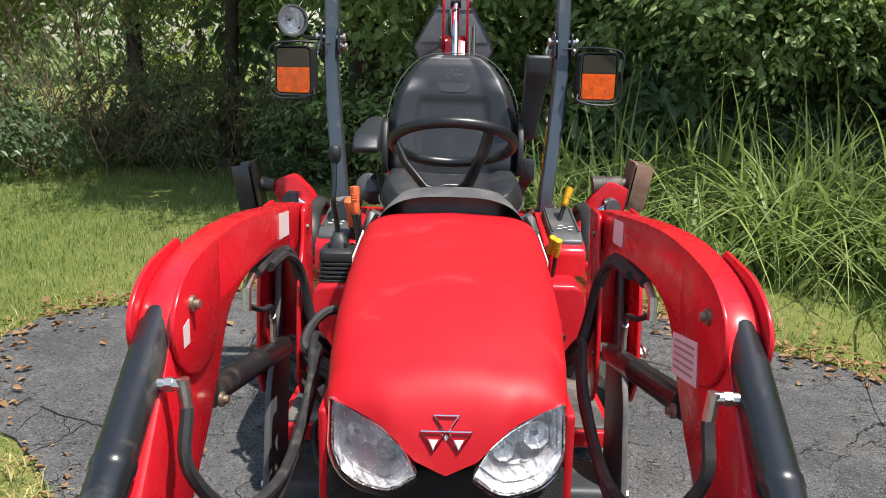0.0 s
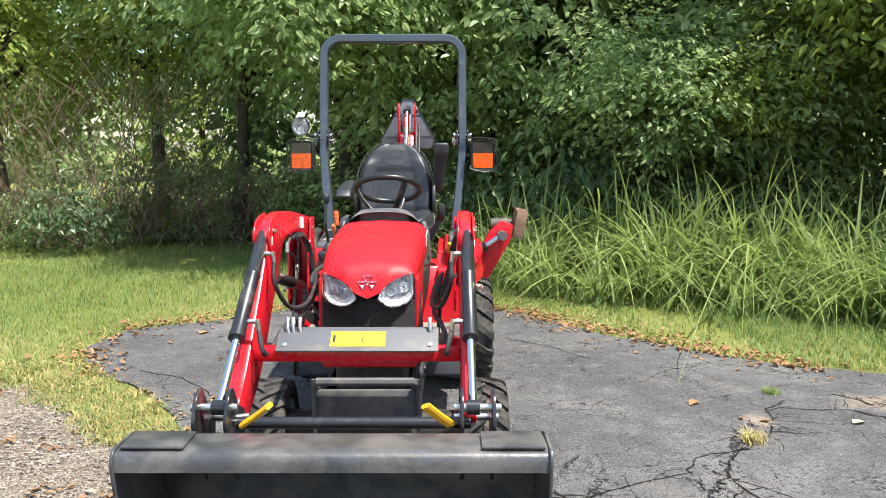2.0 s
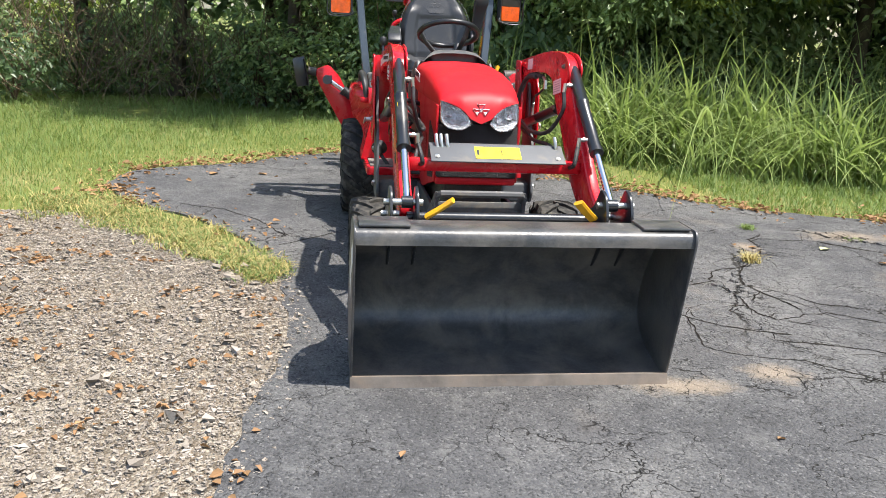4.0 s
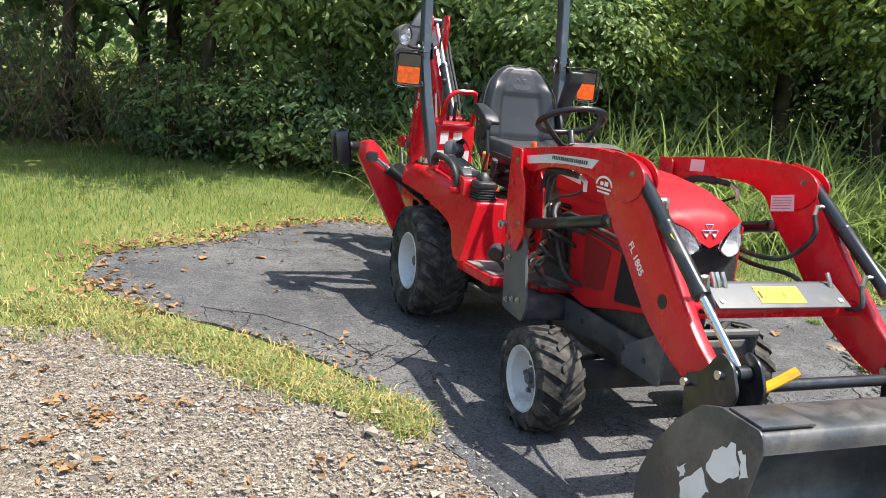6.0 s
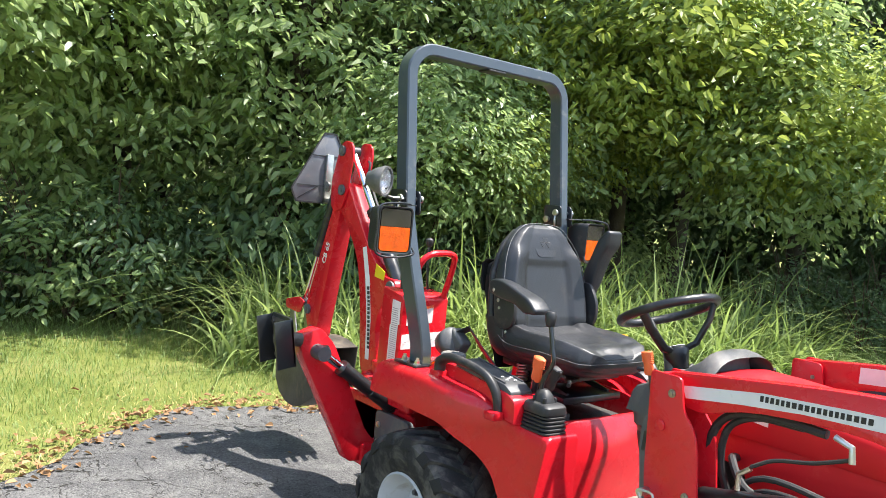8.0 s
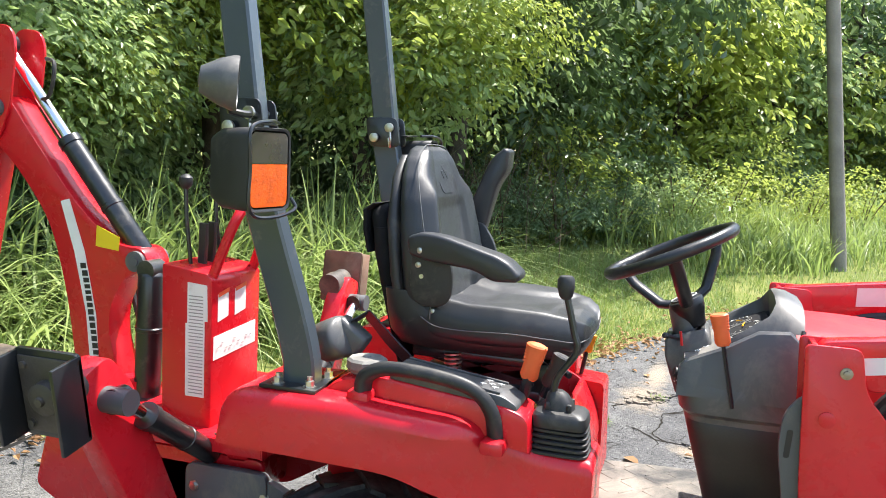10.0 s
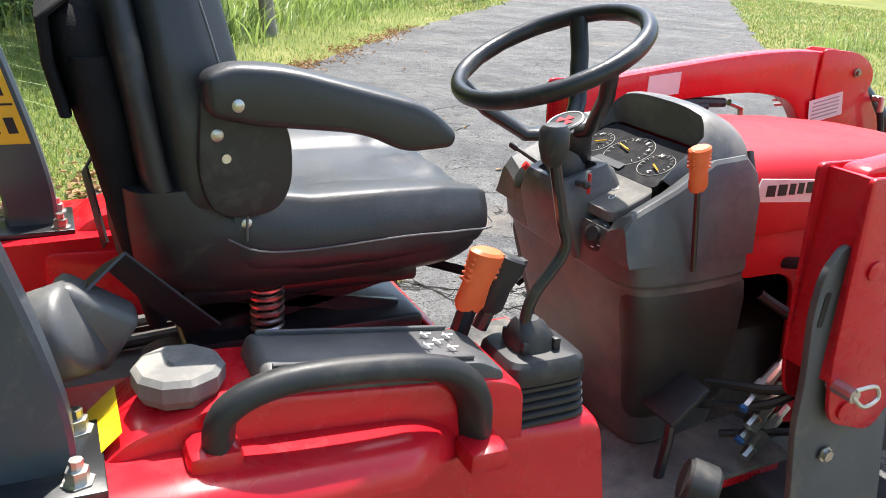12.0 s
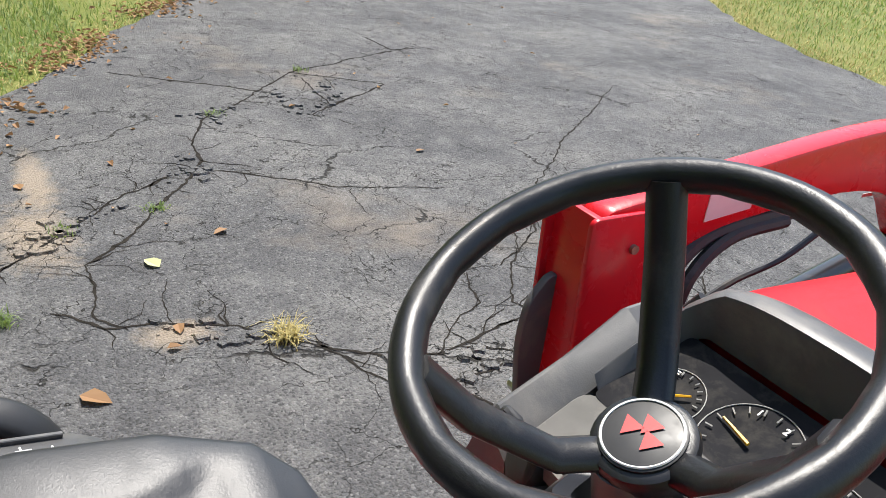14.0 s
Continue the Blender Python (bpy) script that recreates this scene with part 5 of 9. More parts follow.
def rim_mesh(r, w):
    bm = B()
    h = w / 2
    disc_rings(bm, [(-h * 0.8, r + 0.006), (-h * 0.86, r + 0.014), (-h * 0.9, r + 0.006), (-h * 0.75, r - 0.012), (-h * 0.35, r - 0.022), (-h * 0.10, r - 0.045),
                    (-h * 0.15, r * 0.55), (-h * 0.30, r * 0.45), (-h * 0.32, r * 0.2), (-h * 0.30, 0.0)], (0, 0, 0), (1, 0, 0), 40, cap=False)
    disc_rings(bm, [(h * 0.9, r + 0.006), (h * 0.75, r - 0.012), (0, r - 0.03), (-h * 0.1, r - 0.045)], (0, 0, 0), (1, 0, 0), 40, cap=False)
    return finish(bm, "rim", RIM, 35)


def hub_mesh(r, w, name="hub"):
    bm = B()
    h = w / 2
    disc_rings(bm, [(-h * 0.25, r * 0.36), (-h * 0.42, r * 0.34), (-h * 0.44, r * 0.2), (-h * 0.6, r * 0.19), (-h * 0.62, 0.0)], (0, 0, 0), (1, 0, 0), 20, cap=False)
    for k in range(5):
        a = 2 * math.pi * k / 5
        bolt(bm, (-h * 0.30, r * 0.5 * math.cos(a), r * 0.5 * math.sin(a)), (-1, 0, 0), 0.011, 0.015)
    return finish(bm, name, FRAME_GREY, 35)


def wheels(r, w, rim_r, lugs, x, y, group):
    (tyre, bars), rim, hub = tyre_mesh(r, w, rim_r, lugs), rim_mesh(rim_r, w), hub_mesh(rim_r, w)
    for sg in (-1, 1):
        top = new("wheel")
        top.parent, top.location = tractor, (sg * x, y, r)
        if sg > 0:
            top.rotation_euler.z = math.pi
        tagged(top, "wheel with a dusty bar-tread tyre and silver rim")
        for nm, me in (("tyre", tyre), ("rim", rim), ("hub", hub)):
            o = new(nm, me)
            o.parent = top
        for k in range(lugs):
            for b, me in enumerate(bars):
                o = new("tread_bar", me)
                o.parent, o.rotation_euler.x = top, -2 * math.pi * (k + 0.5 * b) / lugs


wheels(0.222, 0.21, 0.128, 15, 0.485, -0.13, "front")
wheels(0.33, 0.30, 0.155, 16, 0.455, 1.45, "rear")

# chassis and running gear
bm = B()
for sg in (-1, 1):
    prism(bm, rounded([(-0.52, 0.36), (-0.52, 0.47), (0.15, 0.47), (0.55, 0.45), (1.0, 0.44), (1.0, 0.33), (0.2, 0.33), (-0.1, 0.36)], 0.02), sg * 0.21, sg * 0.19, 0.003)
    for y in (-0.45, -0.3, 0.05, 0.18, 0.4):
        bolt(bm, (sg * 0.21, y, 0.41), (sg, 0, 0), 0.012, 0.01)
part("frame_rail", bm, RAIL_GREY, tractor, "dark grey bolted frame rails")
bm = B()
box(bm, (-0.36, -0.19, 0.17), (0.36, -0.07, 0.28), 0.03)
for sg in (-1, 1):
    disc_rings(bm, [(0, 0.06), (0.06, 0.08), (0.12, 0.085), (0.16, 0.05)], (sg * 0.30, -0.13, 0.222), (sg, 0, 0), 16)
    tube(bm, [(sg * 0.36, -0.05, 0.26), (sg * 0.1, 0.02, 0.25)], 0.014, 8)
part("front_axle", bm, GRIME, tractor)
bm = B()
box(bm, (-0.15, -0.35, 0.26), (0.15, 0.45, 0.72), 0.03)
box(bm, (-0.17, 0.45, 0.24), (0.17, 1.15, 0.46), 0.04)
box(bm, (-0.2, 1.15, 0.2), (0.2, 1.65, 0.70), 0.05)
disc_rings(bm, [(-0.34, 0.07), (-0.26, 0.11), (-0.2, 0.13), (0.2, 0.13), (0.26, 0.11), (0.34, 0.07)], (0, 1.45, 0.33), (1, 0, 0), 20)
pieces("casting", bm, GRIME, tractor, "oily black drive casting")
bm = B()
for pts, q in (([(-0.17, 0.22, 0.60), (-0.30, 0.24, 0.66), (-0.36, 0.30, 0.72), (-0.33, 0.41, 0.66), (-0.2, 0.47, 0.60)], 0.009),
               ([(-0.17, 0.20, 0.70), (-0.28, 0.20, 0.76), (-0.35, 0.27, 0.78), (-0.35, 0.38, 0.70), (-0.22, 0.46, 0.66)], 0.009),
               ([(-0.18, 0.10, 0.55), (-0.27, 0.14, 0.60), (-0.28, 0.24, 0.74), (-0.2, 0.34, 0.82)], 0.011),
               ([(-0.18, 0.16, 0.52), (-0.30, 0.20, 0.53), (-0.33, 0.32, 0.58), (-0.26, 0.44, 0.56)], 0.008),
               ([(-0.19, 0.30, 0.88), (-0.29, 0.26, 0.90), (-0.33, 0.18, 0.84), (-0.22, 0.10, 0.80)], 0.012)):
    tube(bm, pts, q, 8, 6)
pieces("hydraulic_line", bm, HOSE, tractor, "black hydraulic hose")
bm = B()
COUPLE = vec(-0.15, 0.80, -0.55).normalized()
for k in range(4):
    a = vec(-0.285 - 0.012 * (k % 2), 0.345 - 0.004 * k, 0.705 - 0.036 * k)
    tube(bm, [a, a + COUPLE * 0.05], 0.0125, 10)
    tube(bm, [a + COUPLE * 0.048, a + COUPLE * 0.085], 0.017, 6)
    tube(bm, [a + COUPLE * 0.083, a + COUPLE * 0.11], 0.011, 8)
    tube(bm, [a - COUPLE * 0.03, a + COUPLE * 0.002], 0.0095, 8)
pieces("coupler", bm, STEEL, tractor, "zinc quick coupler")
CAP_BLUE = mat("blue_cap_plastic", (0.03, 0.12, 0.34), 0.5, vary=0.15, scale=20)
bm = B()
for k in (0, 2):
    a = vec(-0.285, 0.345 - 0.004 * k, 0.705 - 0.036 * k)
    disc_rings(bm, [(0, 0.008), (0.002, 0.010), (0.008, 0.010), (0.010, 0.006)], a + COUPLE * 0.11, COUPLE, 10)
pieces("coupler_cap", bm, CAP_BLUE, tractor, "blue coupler cap")

# bonnet
bm = B()
rings = []
for y, w, zl, zt, e in ((0.440, 0.223, 0.965, 1.110, 5.2), (0.30, 0.223, 0.965, 1.108, 5.2), (0.05, 0.219, 0.965, 1.097, 4.8), (-0.15, 0.213, 0.962, 1.078, 4.2), (-0.28, 0.204, 0.958, 1.052, 3.5), (-0.36, 0.196, 0.955, 1.022, 3.0), (-0.405, 0.187, 0.955, 0.995, 2.8), (-0.425, 0.176, 0.956, 0.976, 2.6)):
    ring = []
    for k in range(25):
        a = math.pi * k / 24
        c, s = math.cos(a), math.sin(a)
        x = w * math.copysign(abs(c) ** (2 / e), c)
        z = zl + (zt - zl) * abs(s) ** (2 / e)
        if abs(x) < 0.075:
            z += 0.004 * max(0.0, 1 - (abs(x) / 0.075) ** 4)
        ring.append((x, y, z))
    rings.append(ring + [(-w * 0.97, y, zl - 0.012), (w * 0.97, y, zl - 0.012)])
rings = [r for r in rings if r[0][1] > -0.37]
loft(bm, rings)
hood = part("hood", bm, RED_PLASTIC, tractor, "glossy red rounded hood", 40)


def brow(x):
    """Height of the hood's front lower edge: a V between the headlights."""
    pts = [(0.0, 0.872), (0.022, 0.874), (0.040, 0.884), (0.066, 0.917), (0.105, 0.946), (0.15, 0.962), (0.25, 0.985)]
    for (a, za), (b, zb) in zip(pts, pts[1:]):
        if abs(x) <= b:
            return za + (zb - za) * (abs(x) - a) / (b - a)
    return 0.985


bm = B()
top_ring = rings[-1][:25]
rows = []
for r_ in range(9):
    t = r_ / 8
    row = []
    for x0, y0, z0 in top_ring:
        x2 = x0 * 0.955
        z2 = min(brow(x2), z0 - 0.004)
        y2 = -0.452 + 1.45 * x2 * x2
        p = (1 - t) ** 2 * vec(x0, y0, z0) + 2 * t * (1 - t) * vec(x0, y0 - 0.075 + 1.2 * x2 * x2, z0 - 0.018) + t * t * vec(x2, y2, z2)
        p.y -= 0.010 * t * max(0.0, min(1.0, (0.105 - abs(x2) + 0.03 * (1 - t)) / 0.02))
        row.append(p)
    rows.append(row)
loft(bm, rows, closed=False)
loft(bm, [rows[-1], [p + vec(0, 0.02, 0) for p in rows[-1]]], closed=False)
bmesh.ops.remove_doubles(bm, verts=bm.verts, dist=1e-5)
part("nose", bm, RED_PLASTIC, hood, "", 60)
# three-triangle badge as plain shapes
def badge_y(z):
    """How far forward the nose stands at a height, on its middle line."""
    best = min(rows, key=lambda row: abs(row[12].z - z))
    return best[12].y - 0.002


bm = B()
for cx, cz in ((0.0, 0.962), (-0.0195, 0.940), (0.0195, 0.940)):
    o = [(cx - 0.0195, cz), (cx + 0.0195, cz), (cx, cz - 0.028)]
    for (a, b), (c, d) in zip(o, o[1:] + o[:1]):
        tube(bm, [(a, badge_y(b), b), (c, badge_y(d), d)], 0.0016, 5)
pieces("emblem", bm, CHROME, hood, "small chrome triangle emblem")
bm = B()
for cx, cz in ((0.0, 0.936), (-0.0195, 0.927), (0.0195, 0.927)):
    vs = [bm.verts.new((cx + dx, badge_y(cz + dz) - 0.001, cz + dz)) for dx, dz in ((-0.0075, 0), (0.0075, 0), (0, -0.011))]
    bm.faces.new(vs)
pieces("emblem_inlay", bm, WHITE_STICKER, hood)

# headlights
def headlight(sg):
    o = rounded([(0.186, 0.975), (0.10, 0.940), (0.066, 0.915), (0.040, 0.870), (0.085, 0.838), (0.15, 0.842), (0.188, 0.875)], [0.012, 0.01, 0.015, 0.012, 0.02, 0.03, 0.03])
    def bend(bm, off=0.0):
        for v in bm.verts:
            v.co.x *= sg
            v.co.y += 1.45 * v.co.x ** 2 + off - 0.22 * max(0, 0.985 - v.co.z)
    bm = B()
    loft(bm, [[(0.118 + (x - 0.118) * q, y, 0.902 + (z - 0.902) * q) for x, z in o] for q, y in ((1.0, -0.35), (1.0, -0.437), (0.975, -0.439), (0.95, -0.436))], cap=False)
    bend(bm)
    house = part("headlight", bm, LAMP_TRIM, tractor, "clear headlight with a chrome reflector under the hood edge")
    bm = B()
    loft(bm, [[(0.118 + (x - 0.118) * q, y, 0.902 + (z - 0.902) * q) for x, z in o[::3]] for q, y in ((0.95, -0.436), (0.84, -0.416), (0.80, -0.420), (0.62, -0.392), (0.58, -0.396), (0.36, -0.370), (0.0, -0.366))], cap=False)
    bend(bm)
    part("reflector", bm, REFLECTOR, house, "", 0)
    bm = B()
    for k, (x, z, q) in enumerate(((0.095, 0.892, 0.017), (0.145, 0.908, 0.021))):
        disc_rings(bm, [(0.0, q), (-0.002, q * 0.94), (0.008, q * 0.7), (0.014, q * 0.35), (0.006, q * 0.22)], (x, -0.405, z), (0, 1, 0), 9, cap=False)
    bend(bm)
    pieces("bowl", bm, REFLECTOR, house, "", 0)
    bm = B()
    for k in range(6):
        x = 0.075 + 0.018 * k
        prism(bm, [(x, 0.862), (x + 0.003, 0.862), (x + 0.003, 0.925 + 0.006 * k), (x, 0.925 + 0.006 * k)], -0.4415, -0.4400, 0, "y")
    bend(bm)
    pieces("flute", bm, CLEAR, house)
    bm = B()
    prism(bm, [(0.118 + (x - 0.118) * 1.02, 0.905 + (z - 0.905) * 1.02) for x, z in o], -0.450, -0.443, 0.003, "y")
    bend(bm)
    lens = part("lens", bm, CLEAR, house)
    lens.visible_shadow = False


headlight(-1)
headlight(1)

# grille and engine side panels
GRILLE = mat("black_mesh_grille", (0.014, 0.014, 0.015), 0.5, vary=0.3, scale=400, bump=0.9, bump_scale=420)
bm = B()
prism(bm, rounded([(-0.195, 0.61), (0.195, 0.61), (0.192, 0.86), (0.07, 0.855), (0.035, 0.87), (-0.035, 0.87), (-0.07, 0.855), (-0.192, 0.86)], 0.01), -0.435, -0.39, 0.006, "y")
for v in bm.verts:
    v.co.y += 0.9 * v.co.x ** 2 - 0.05 * (0.86 - v.co.z)
part("grille", bm, GRILLE, tractor, "black mesh front grille")
bm = B()
for sg in (-1, 1):
    prism(bm, rounded([(-0.40, 0.585), (-0.40, 0.95), (0.40, 0.96), (0.47, 0.90), (0.40, 0.86), (0.26, 0.86), (0.22, 0.50), (0.05, 0.475), (-0.2, 0.54)], [0.02, 0.01, 0.01, 0.02, 0.02, 0.06, 0.03, 0.03, 0.03]), sg * 0.205, sg * 0.19, 0.006)
pieces("side_panel", bm, RED_PLASTIC, tractor, "red engine side panels")
bm = B()
for sg in (-1, 1):
    prism(bm, rounded([(0.10, 0.56), (-0.08, 0.585), (-0.10, 0.77), (0.12, 0.80)], 0.02), sg * 0.204, sg * 0.209, 0.002)
MESH_RED = mat("red_mesh", (0.30, 0.006, 0.008), 0.5, vary=0.3, scale=350, bump=0.9, bump_scale=420)
pieces("vent_mesh", bm, MESH_RED, tractor, "red perforated side vent")
bm = B()
for sg in (-1, 1):
    prism(bm, rounded([(-0.17, 0.57), (-0.37, 0.60), (-0.37, 0.80), (-0.19, 0.86)], 0.02), sg * 0.204, sg * 0.2085, 0.002)
pieces("radiator_screen", bm, GRILLE, tractor)
bm = B()
box(bm, (-0.197, -0.44, 0.572), (0.197, -0.395, 0.612), 0.012)
for v in bm.verts:
    v.co.y += 0.9 * v.co.x ** 2
part("lower_trim", bm, RED_PLASTIC, tractor, "red strip under the grille")
bm = B()
tube(bm, [(-0.205, -0.50, 0.50), (-0.205, -0.56, 0.55), (-0.19, -0.585, 0.565), (0.19, -0.585, 0.565), (0.205, -0.56, 0.55), (0.205, -0.50, 0.50)], 0.017, 8)
prism(bm, rounded([(-0.20, 0.36), (0.20, 0.36), (0.20, 0.52), (-0.20, 0.52)], 0.02), -0.55, -0.535, 0.003, "y")
for sg in (-1, 1):
    prism(bm, [(-0.58, 0.57), (-0.56, 0.57), (-0.30, 0.42), (-0.30, 0.34), (-0.55, 0.34)], sg * 0.215, sg * 0.2, 0.003)
    bolt(bm, (sg * 0.14, -0.55, 0.46), (0, -1, 0), 0.014)
part("front_guard", bm, FRAME_GREY, tractor, "dark grey bolted front guard")

# dash and steering column
bm = B()
rings = []
CONSOLE = ((0.50, 0.575, 0.34, 0.165), (0.56, 0.60, 0.34, 0.180), (0.65, 0.622, 0.35, 0.203), (0.74, 0.648, 0.36, 0.219), (0.83, 0.674, 0.37, 0.229), (0.880, 0.688, 0.385, 0.233), (0.890, 0.698, 0.385, 0.240),
           (0.92, 0.704, 0.39, 0.240), (0.955, 0.706, 0.40, 0.236), (0.975, 0.702, 0.41, 0.228))
SQUARE = 6.5
KNEE = mat("dark_knee_plastic", (0.026, 0.024, 0.022), 0.5, vary=0.2, scale=9, grain=0.2, grain_scale=250, dirt=(0.06, 0.052, 0.045), dirt_amount=0.25, dirt_scale=5)
for z, yb, yf, w in CONSOLE:
    cy, hy = (yb + yf) / 2, (yb - yf) / 2
    rings.append([(x * (1 - 0.45 * max(0.0, 0.52 - y)), y, z) for x, y in oval(0, cy, w, hy, 56, SQUARE)])
loft(bm, rings)
# the pod on top: a tray with sharp shoulders that climbs from the driver's edge to the visor
SHOULDER = ((0.425, 1.080), (0.455, 1.108), (0.525, 1.102), (0.600, 1.056), (0.660, 1.028), (0.690, 1.014), (0.704, 0.994))
tray = []
for y, zs in SHOULDER:
    half = [(0.238, 0.93), (0.231, zs - 0.052), (0.214, zs - 0.006), (0.208, zs), (0.204, zs), (0.172, zs - 0.016), (0.164, zs - 0.022), (0.157, zs - 0.055)]
    tray.append([(-a, y, c) for a, c in half] + [(a, y, c) for a, c in half[::-1]])
loft(bm, tray)
dash = part("console", bm, GREY_PLASTIC, tractor, "dusty charcoal dash console", 24)
def console_at(z):
    """Half depth, middle and half width of the console at a height."""
    for a, b in zip(CONSOLE, CONSOLE[1:]):
        if z <= b[0]:
            t = (z - a[0]) / (b[0] - a[0])
            yb, yf, w = (a[k] + (b[k] - a[k]) * t for k in (1, 2, 3))
            return (yb + yf) / 2, (yb - yf) / 2, w
    return (CONSOLE[-1][1] + CONSOLE[-1][2]) / 2, 0.1, CONSOLE[-1][3]


for sg in (-1, 1):
    bm = B()
    rings = []
    for k, z in enumerate((0.575, 0.59, 0.62, 0.68, 0.75, 0.82, 0.855, 0.866)):
        cy, hy, w = console_at(z)
        draw_in = (0.80, 0.93, 1, 1, 1, 1, 0.95, 0.82)[k]
        lift = (0.0, 0.004, 0.005, 0.005, 0.005, 0.005, 0.004, 0.0)[k]
        row = []
        for i in range(17):
            th = radians((-62 + 124 * i / 16) * draw_in)
            c, s_ = math.cos(th), math.sin(th)
            x, y = w * abs(c) ** (2 / SQUARE), cy + hy * math.copysign(abs(s_) ** (2 / SQUARE), s_)
            x *= 1 - 0.45 * max(0.0, 0.52 - y)
            edge = 0.0 if i in (0, 16) else lift
            row.append((sg * (x + edge), y + edge * s_, z))
        rings.append(row)
    loft(bm, rings, closed=False)
    part("knee_panel", bm, KNEE, dash, "dark glossy knee panel", 50)
bm = B()
for sg in (-1, 1):
    tube(bm, [(sg * 0.186, 0.424, 1.108), (sg * 0.210, 0.430, 1.068), (sg * 0.222, 0.460, 1.0), (sg * 0.228, 0.512, 0.915)], 0.006, 8)
pieces("cowl_seal", bm, BLACK_PLASTIC, dash)


def arch_row(kind):
    """One row across the binnacle: where it meets the hood, its rim, or the edge of the gauge panel."""
    row = []
    for k in range(33):
        a = -1 + k / 16
        u, sg = abs(a), math.copysign(1, a)
        if kind == "hood":
            th = u * math.pi / 2
            row.append((sg * 0.212 * math.sin(th) ** 0.62, 0.420 + 0.06 * u ** 6, 0.935 + 0.222 * max(0.0, math.cos(th)) ** 0.62))
            continue
        ends = {"rim": ((0.118, 0.485, 1.170, 1.158), (0.146, 0.500, 1.130), (0.164, 0.598, 1.060)), "gauge": ((0.126, 0.478, 1.098, 1.098), (0.138, 0.490, 1.092), (0.150, 0.600, 1.040))}[kind]
        (x0, y0, z0, z1), (x1, y1, zc), (x2, y2, z2) = ends
        if u < 0.45:
            row.append((sg * x0 * u / 0.45, y0, z0 + (z1 - z0) * (u / 0.45) ** 3))
        elif u < 0.62:
            t = (u - 0.45) / 0.17
            row.append((sg * (x0 + (x1 - x0) * t), y0 + (y1 - y0) * t, z1 + (zc - z1) * t))
        else:
            t = (u - 0.62) / 0.38
            row.append((sg * (x1 + (x2 - x1) * t), y1 + (y2 - y1) * t, zc + (z2 - zc) * t))
    return [Vector(q) for q in row]


hood_row, rim_row, in_row = arch_row("hood"), arch_row("rim"), arch_row("gauge")
bm = B()
crest = [h.lerp(r, 0.86) + vec(0, 0, 0.006) for h, r in zip(hood_row, rim_row)]
lip = [r.lerp(i, 0.12) + vec(0, 0.002, 0.001) for r, i in zip(rim_row, in_row)]
loft(bm, [hood_row, [h.lerp(r, 0.45) + vec(0, 0, 0.008) for h, r in zip(hood_row, rim_row)], crest, rim_row, lip, in_row], closed=False)
part("visor", bm, GREY_PLASTIC, dash, "charcoal hood round the gauges", 50)
TILT = math.atan2(0.0525, 0.116)


def panel_point(u, v, lift=0.0):
    """A place on the sloping gauge panel: u across, v up the slope from its near edge."""
    return vec(u, 0.606 - v * math.cos(TILT) - lift * -math.sin(TILT), 1.0425 + v * math.sin(TILT) + lift * math.cos(TILT))


bm = B()
o = rounded([(-0.153, -0.002), (0.153, -0.002), (0.139, 0.130), (-0.139, 0.130)], 0.012)
loft(bm, [[panel_point(u, v, -0.03) for u, v in o], [panel_point(u, v, 0.0) for u, v in o]])
gauge = part("gauge_panel", bm, SCREEN, dash, "dusty black gauge panel")
DIAL = mat("pale_dial_print", (0.34, 0.33, 0.31), 0.8, vary=0.15, scale=30, spec=0.1)
bm = B()
for cx, cv, r in ((-0.002, 0.062, 0.052), (-0.094, 0.055, 0.036), (0.094, 0.055, 0.036)):
    for q in (r,):
        tube(bm, [panel_point(cx + q * math.cos(a), cv + q * math.sin(a), 0.001) for a in (2 * math.pi * k / 32 for k in range(33))], 0.0007, 5, cap=False)
    for k in range(13):
        a = radians(-30 + 20 * k)
        tube(bm, [panel_point(cx + r * 0.75 * math.cos(a), cv + r * 0.75 * math.sin(a), 0.003), panel_point(cx + r * 0.9 * math.cos(a), cv + r * 0.9 * math.sin(a), 0.003)], 0.0009, 4)
part("dial", bm, DIAL, gauge, "pale dial rings and ticks")
bm = B()
tube(bm, [panel_point(-0.002, 0.062, 0.005), panel_point(0.036, 0.070, 0.005)], [0.0024, 0.0014], 5)
tube(bm, [panel_point(-0.094, 0.050, 0.005), panel_point(-0.118, 0.040, 0.005)], [0.0020, 0.0012], 5)
tube(bm, [panel_point(0.094, 0.050, 0.005), panel_point(0.075, 0.066, 0.005)], [0.0020, 0.0012], 5)
pieces("needle", bm, YELLOW, gauge, "yellow gauge needles")
bm = B()
o = rounded([(-0.045, 0.006), (0.045, 0.006), (0.042, 0.024), (-0.042, 0.024)], 0.005)
loft(bm, [[panel_point(u, v, 0.0) for u, v in o], [panel_point(u, v, 0.004) for u, v in o]])
part("warning_lamp_panel", bm, BLACK_PLASTIC, gauge)
def letter(txt, at_m, size, material, parent, name="lettering"):
    """Raised letters, as a mesh, on a pose."""
    cu = bpy.data.curves.new("letters", "FONT")
    cu.offset = size * 0.02
    cu.body, cu.size, cu.extrude, cu.align_x, cu.align_y = txt, size, 0.0004, "CENTER", "CENTER"
    tmp = bpy.data.objects.new("letters", cu)
    me = tmp.to_mesh().copy()
    bpy.data.objects.remove(tmp)
    me.transform(at_m)
    me.materials.clear()
    me.materials.append(material)
    o = new(name, me)
    o.parent = parent
    return o


def facing(centre, right, up):
    r, u = Vector(right).normalized(), Vector(up).normalized()
    u = (u - r * u.dot(r)).normalized()
    m = Matrix((r, u, r.cross(u))).transposed().to_4x4()
    return Matrix.Translation(centre) @ m


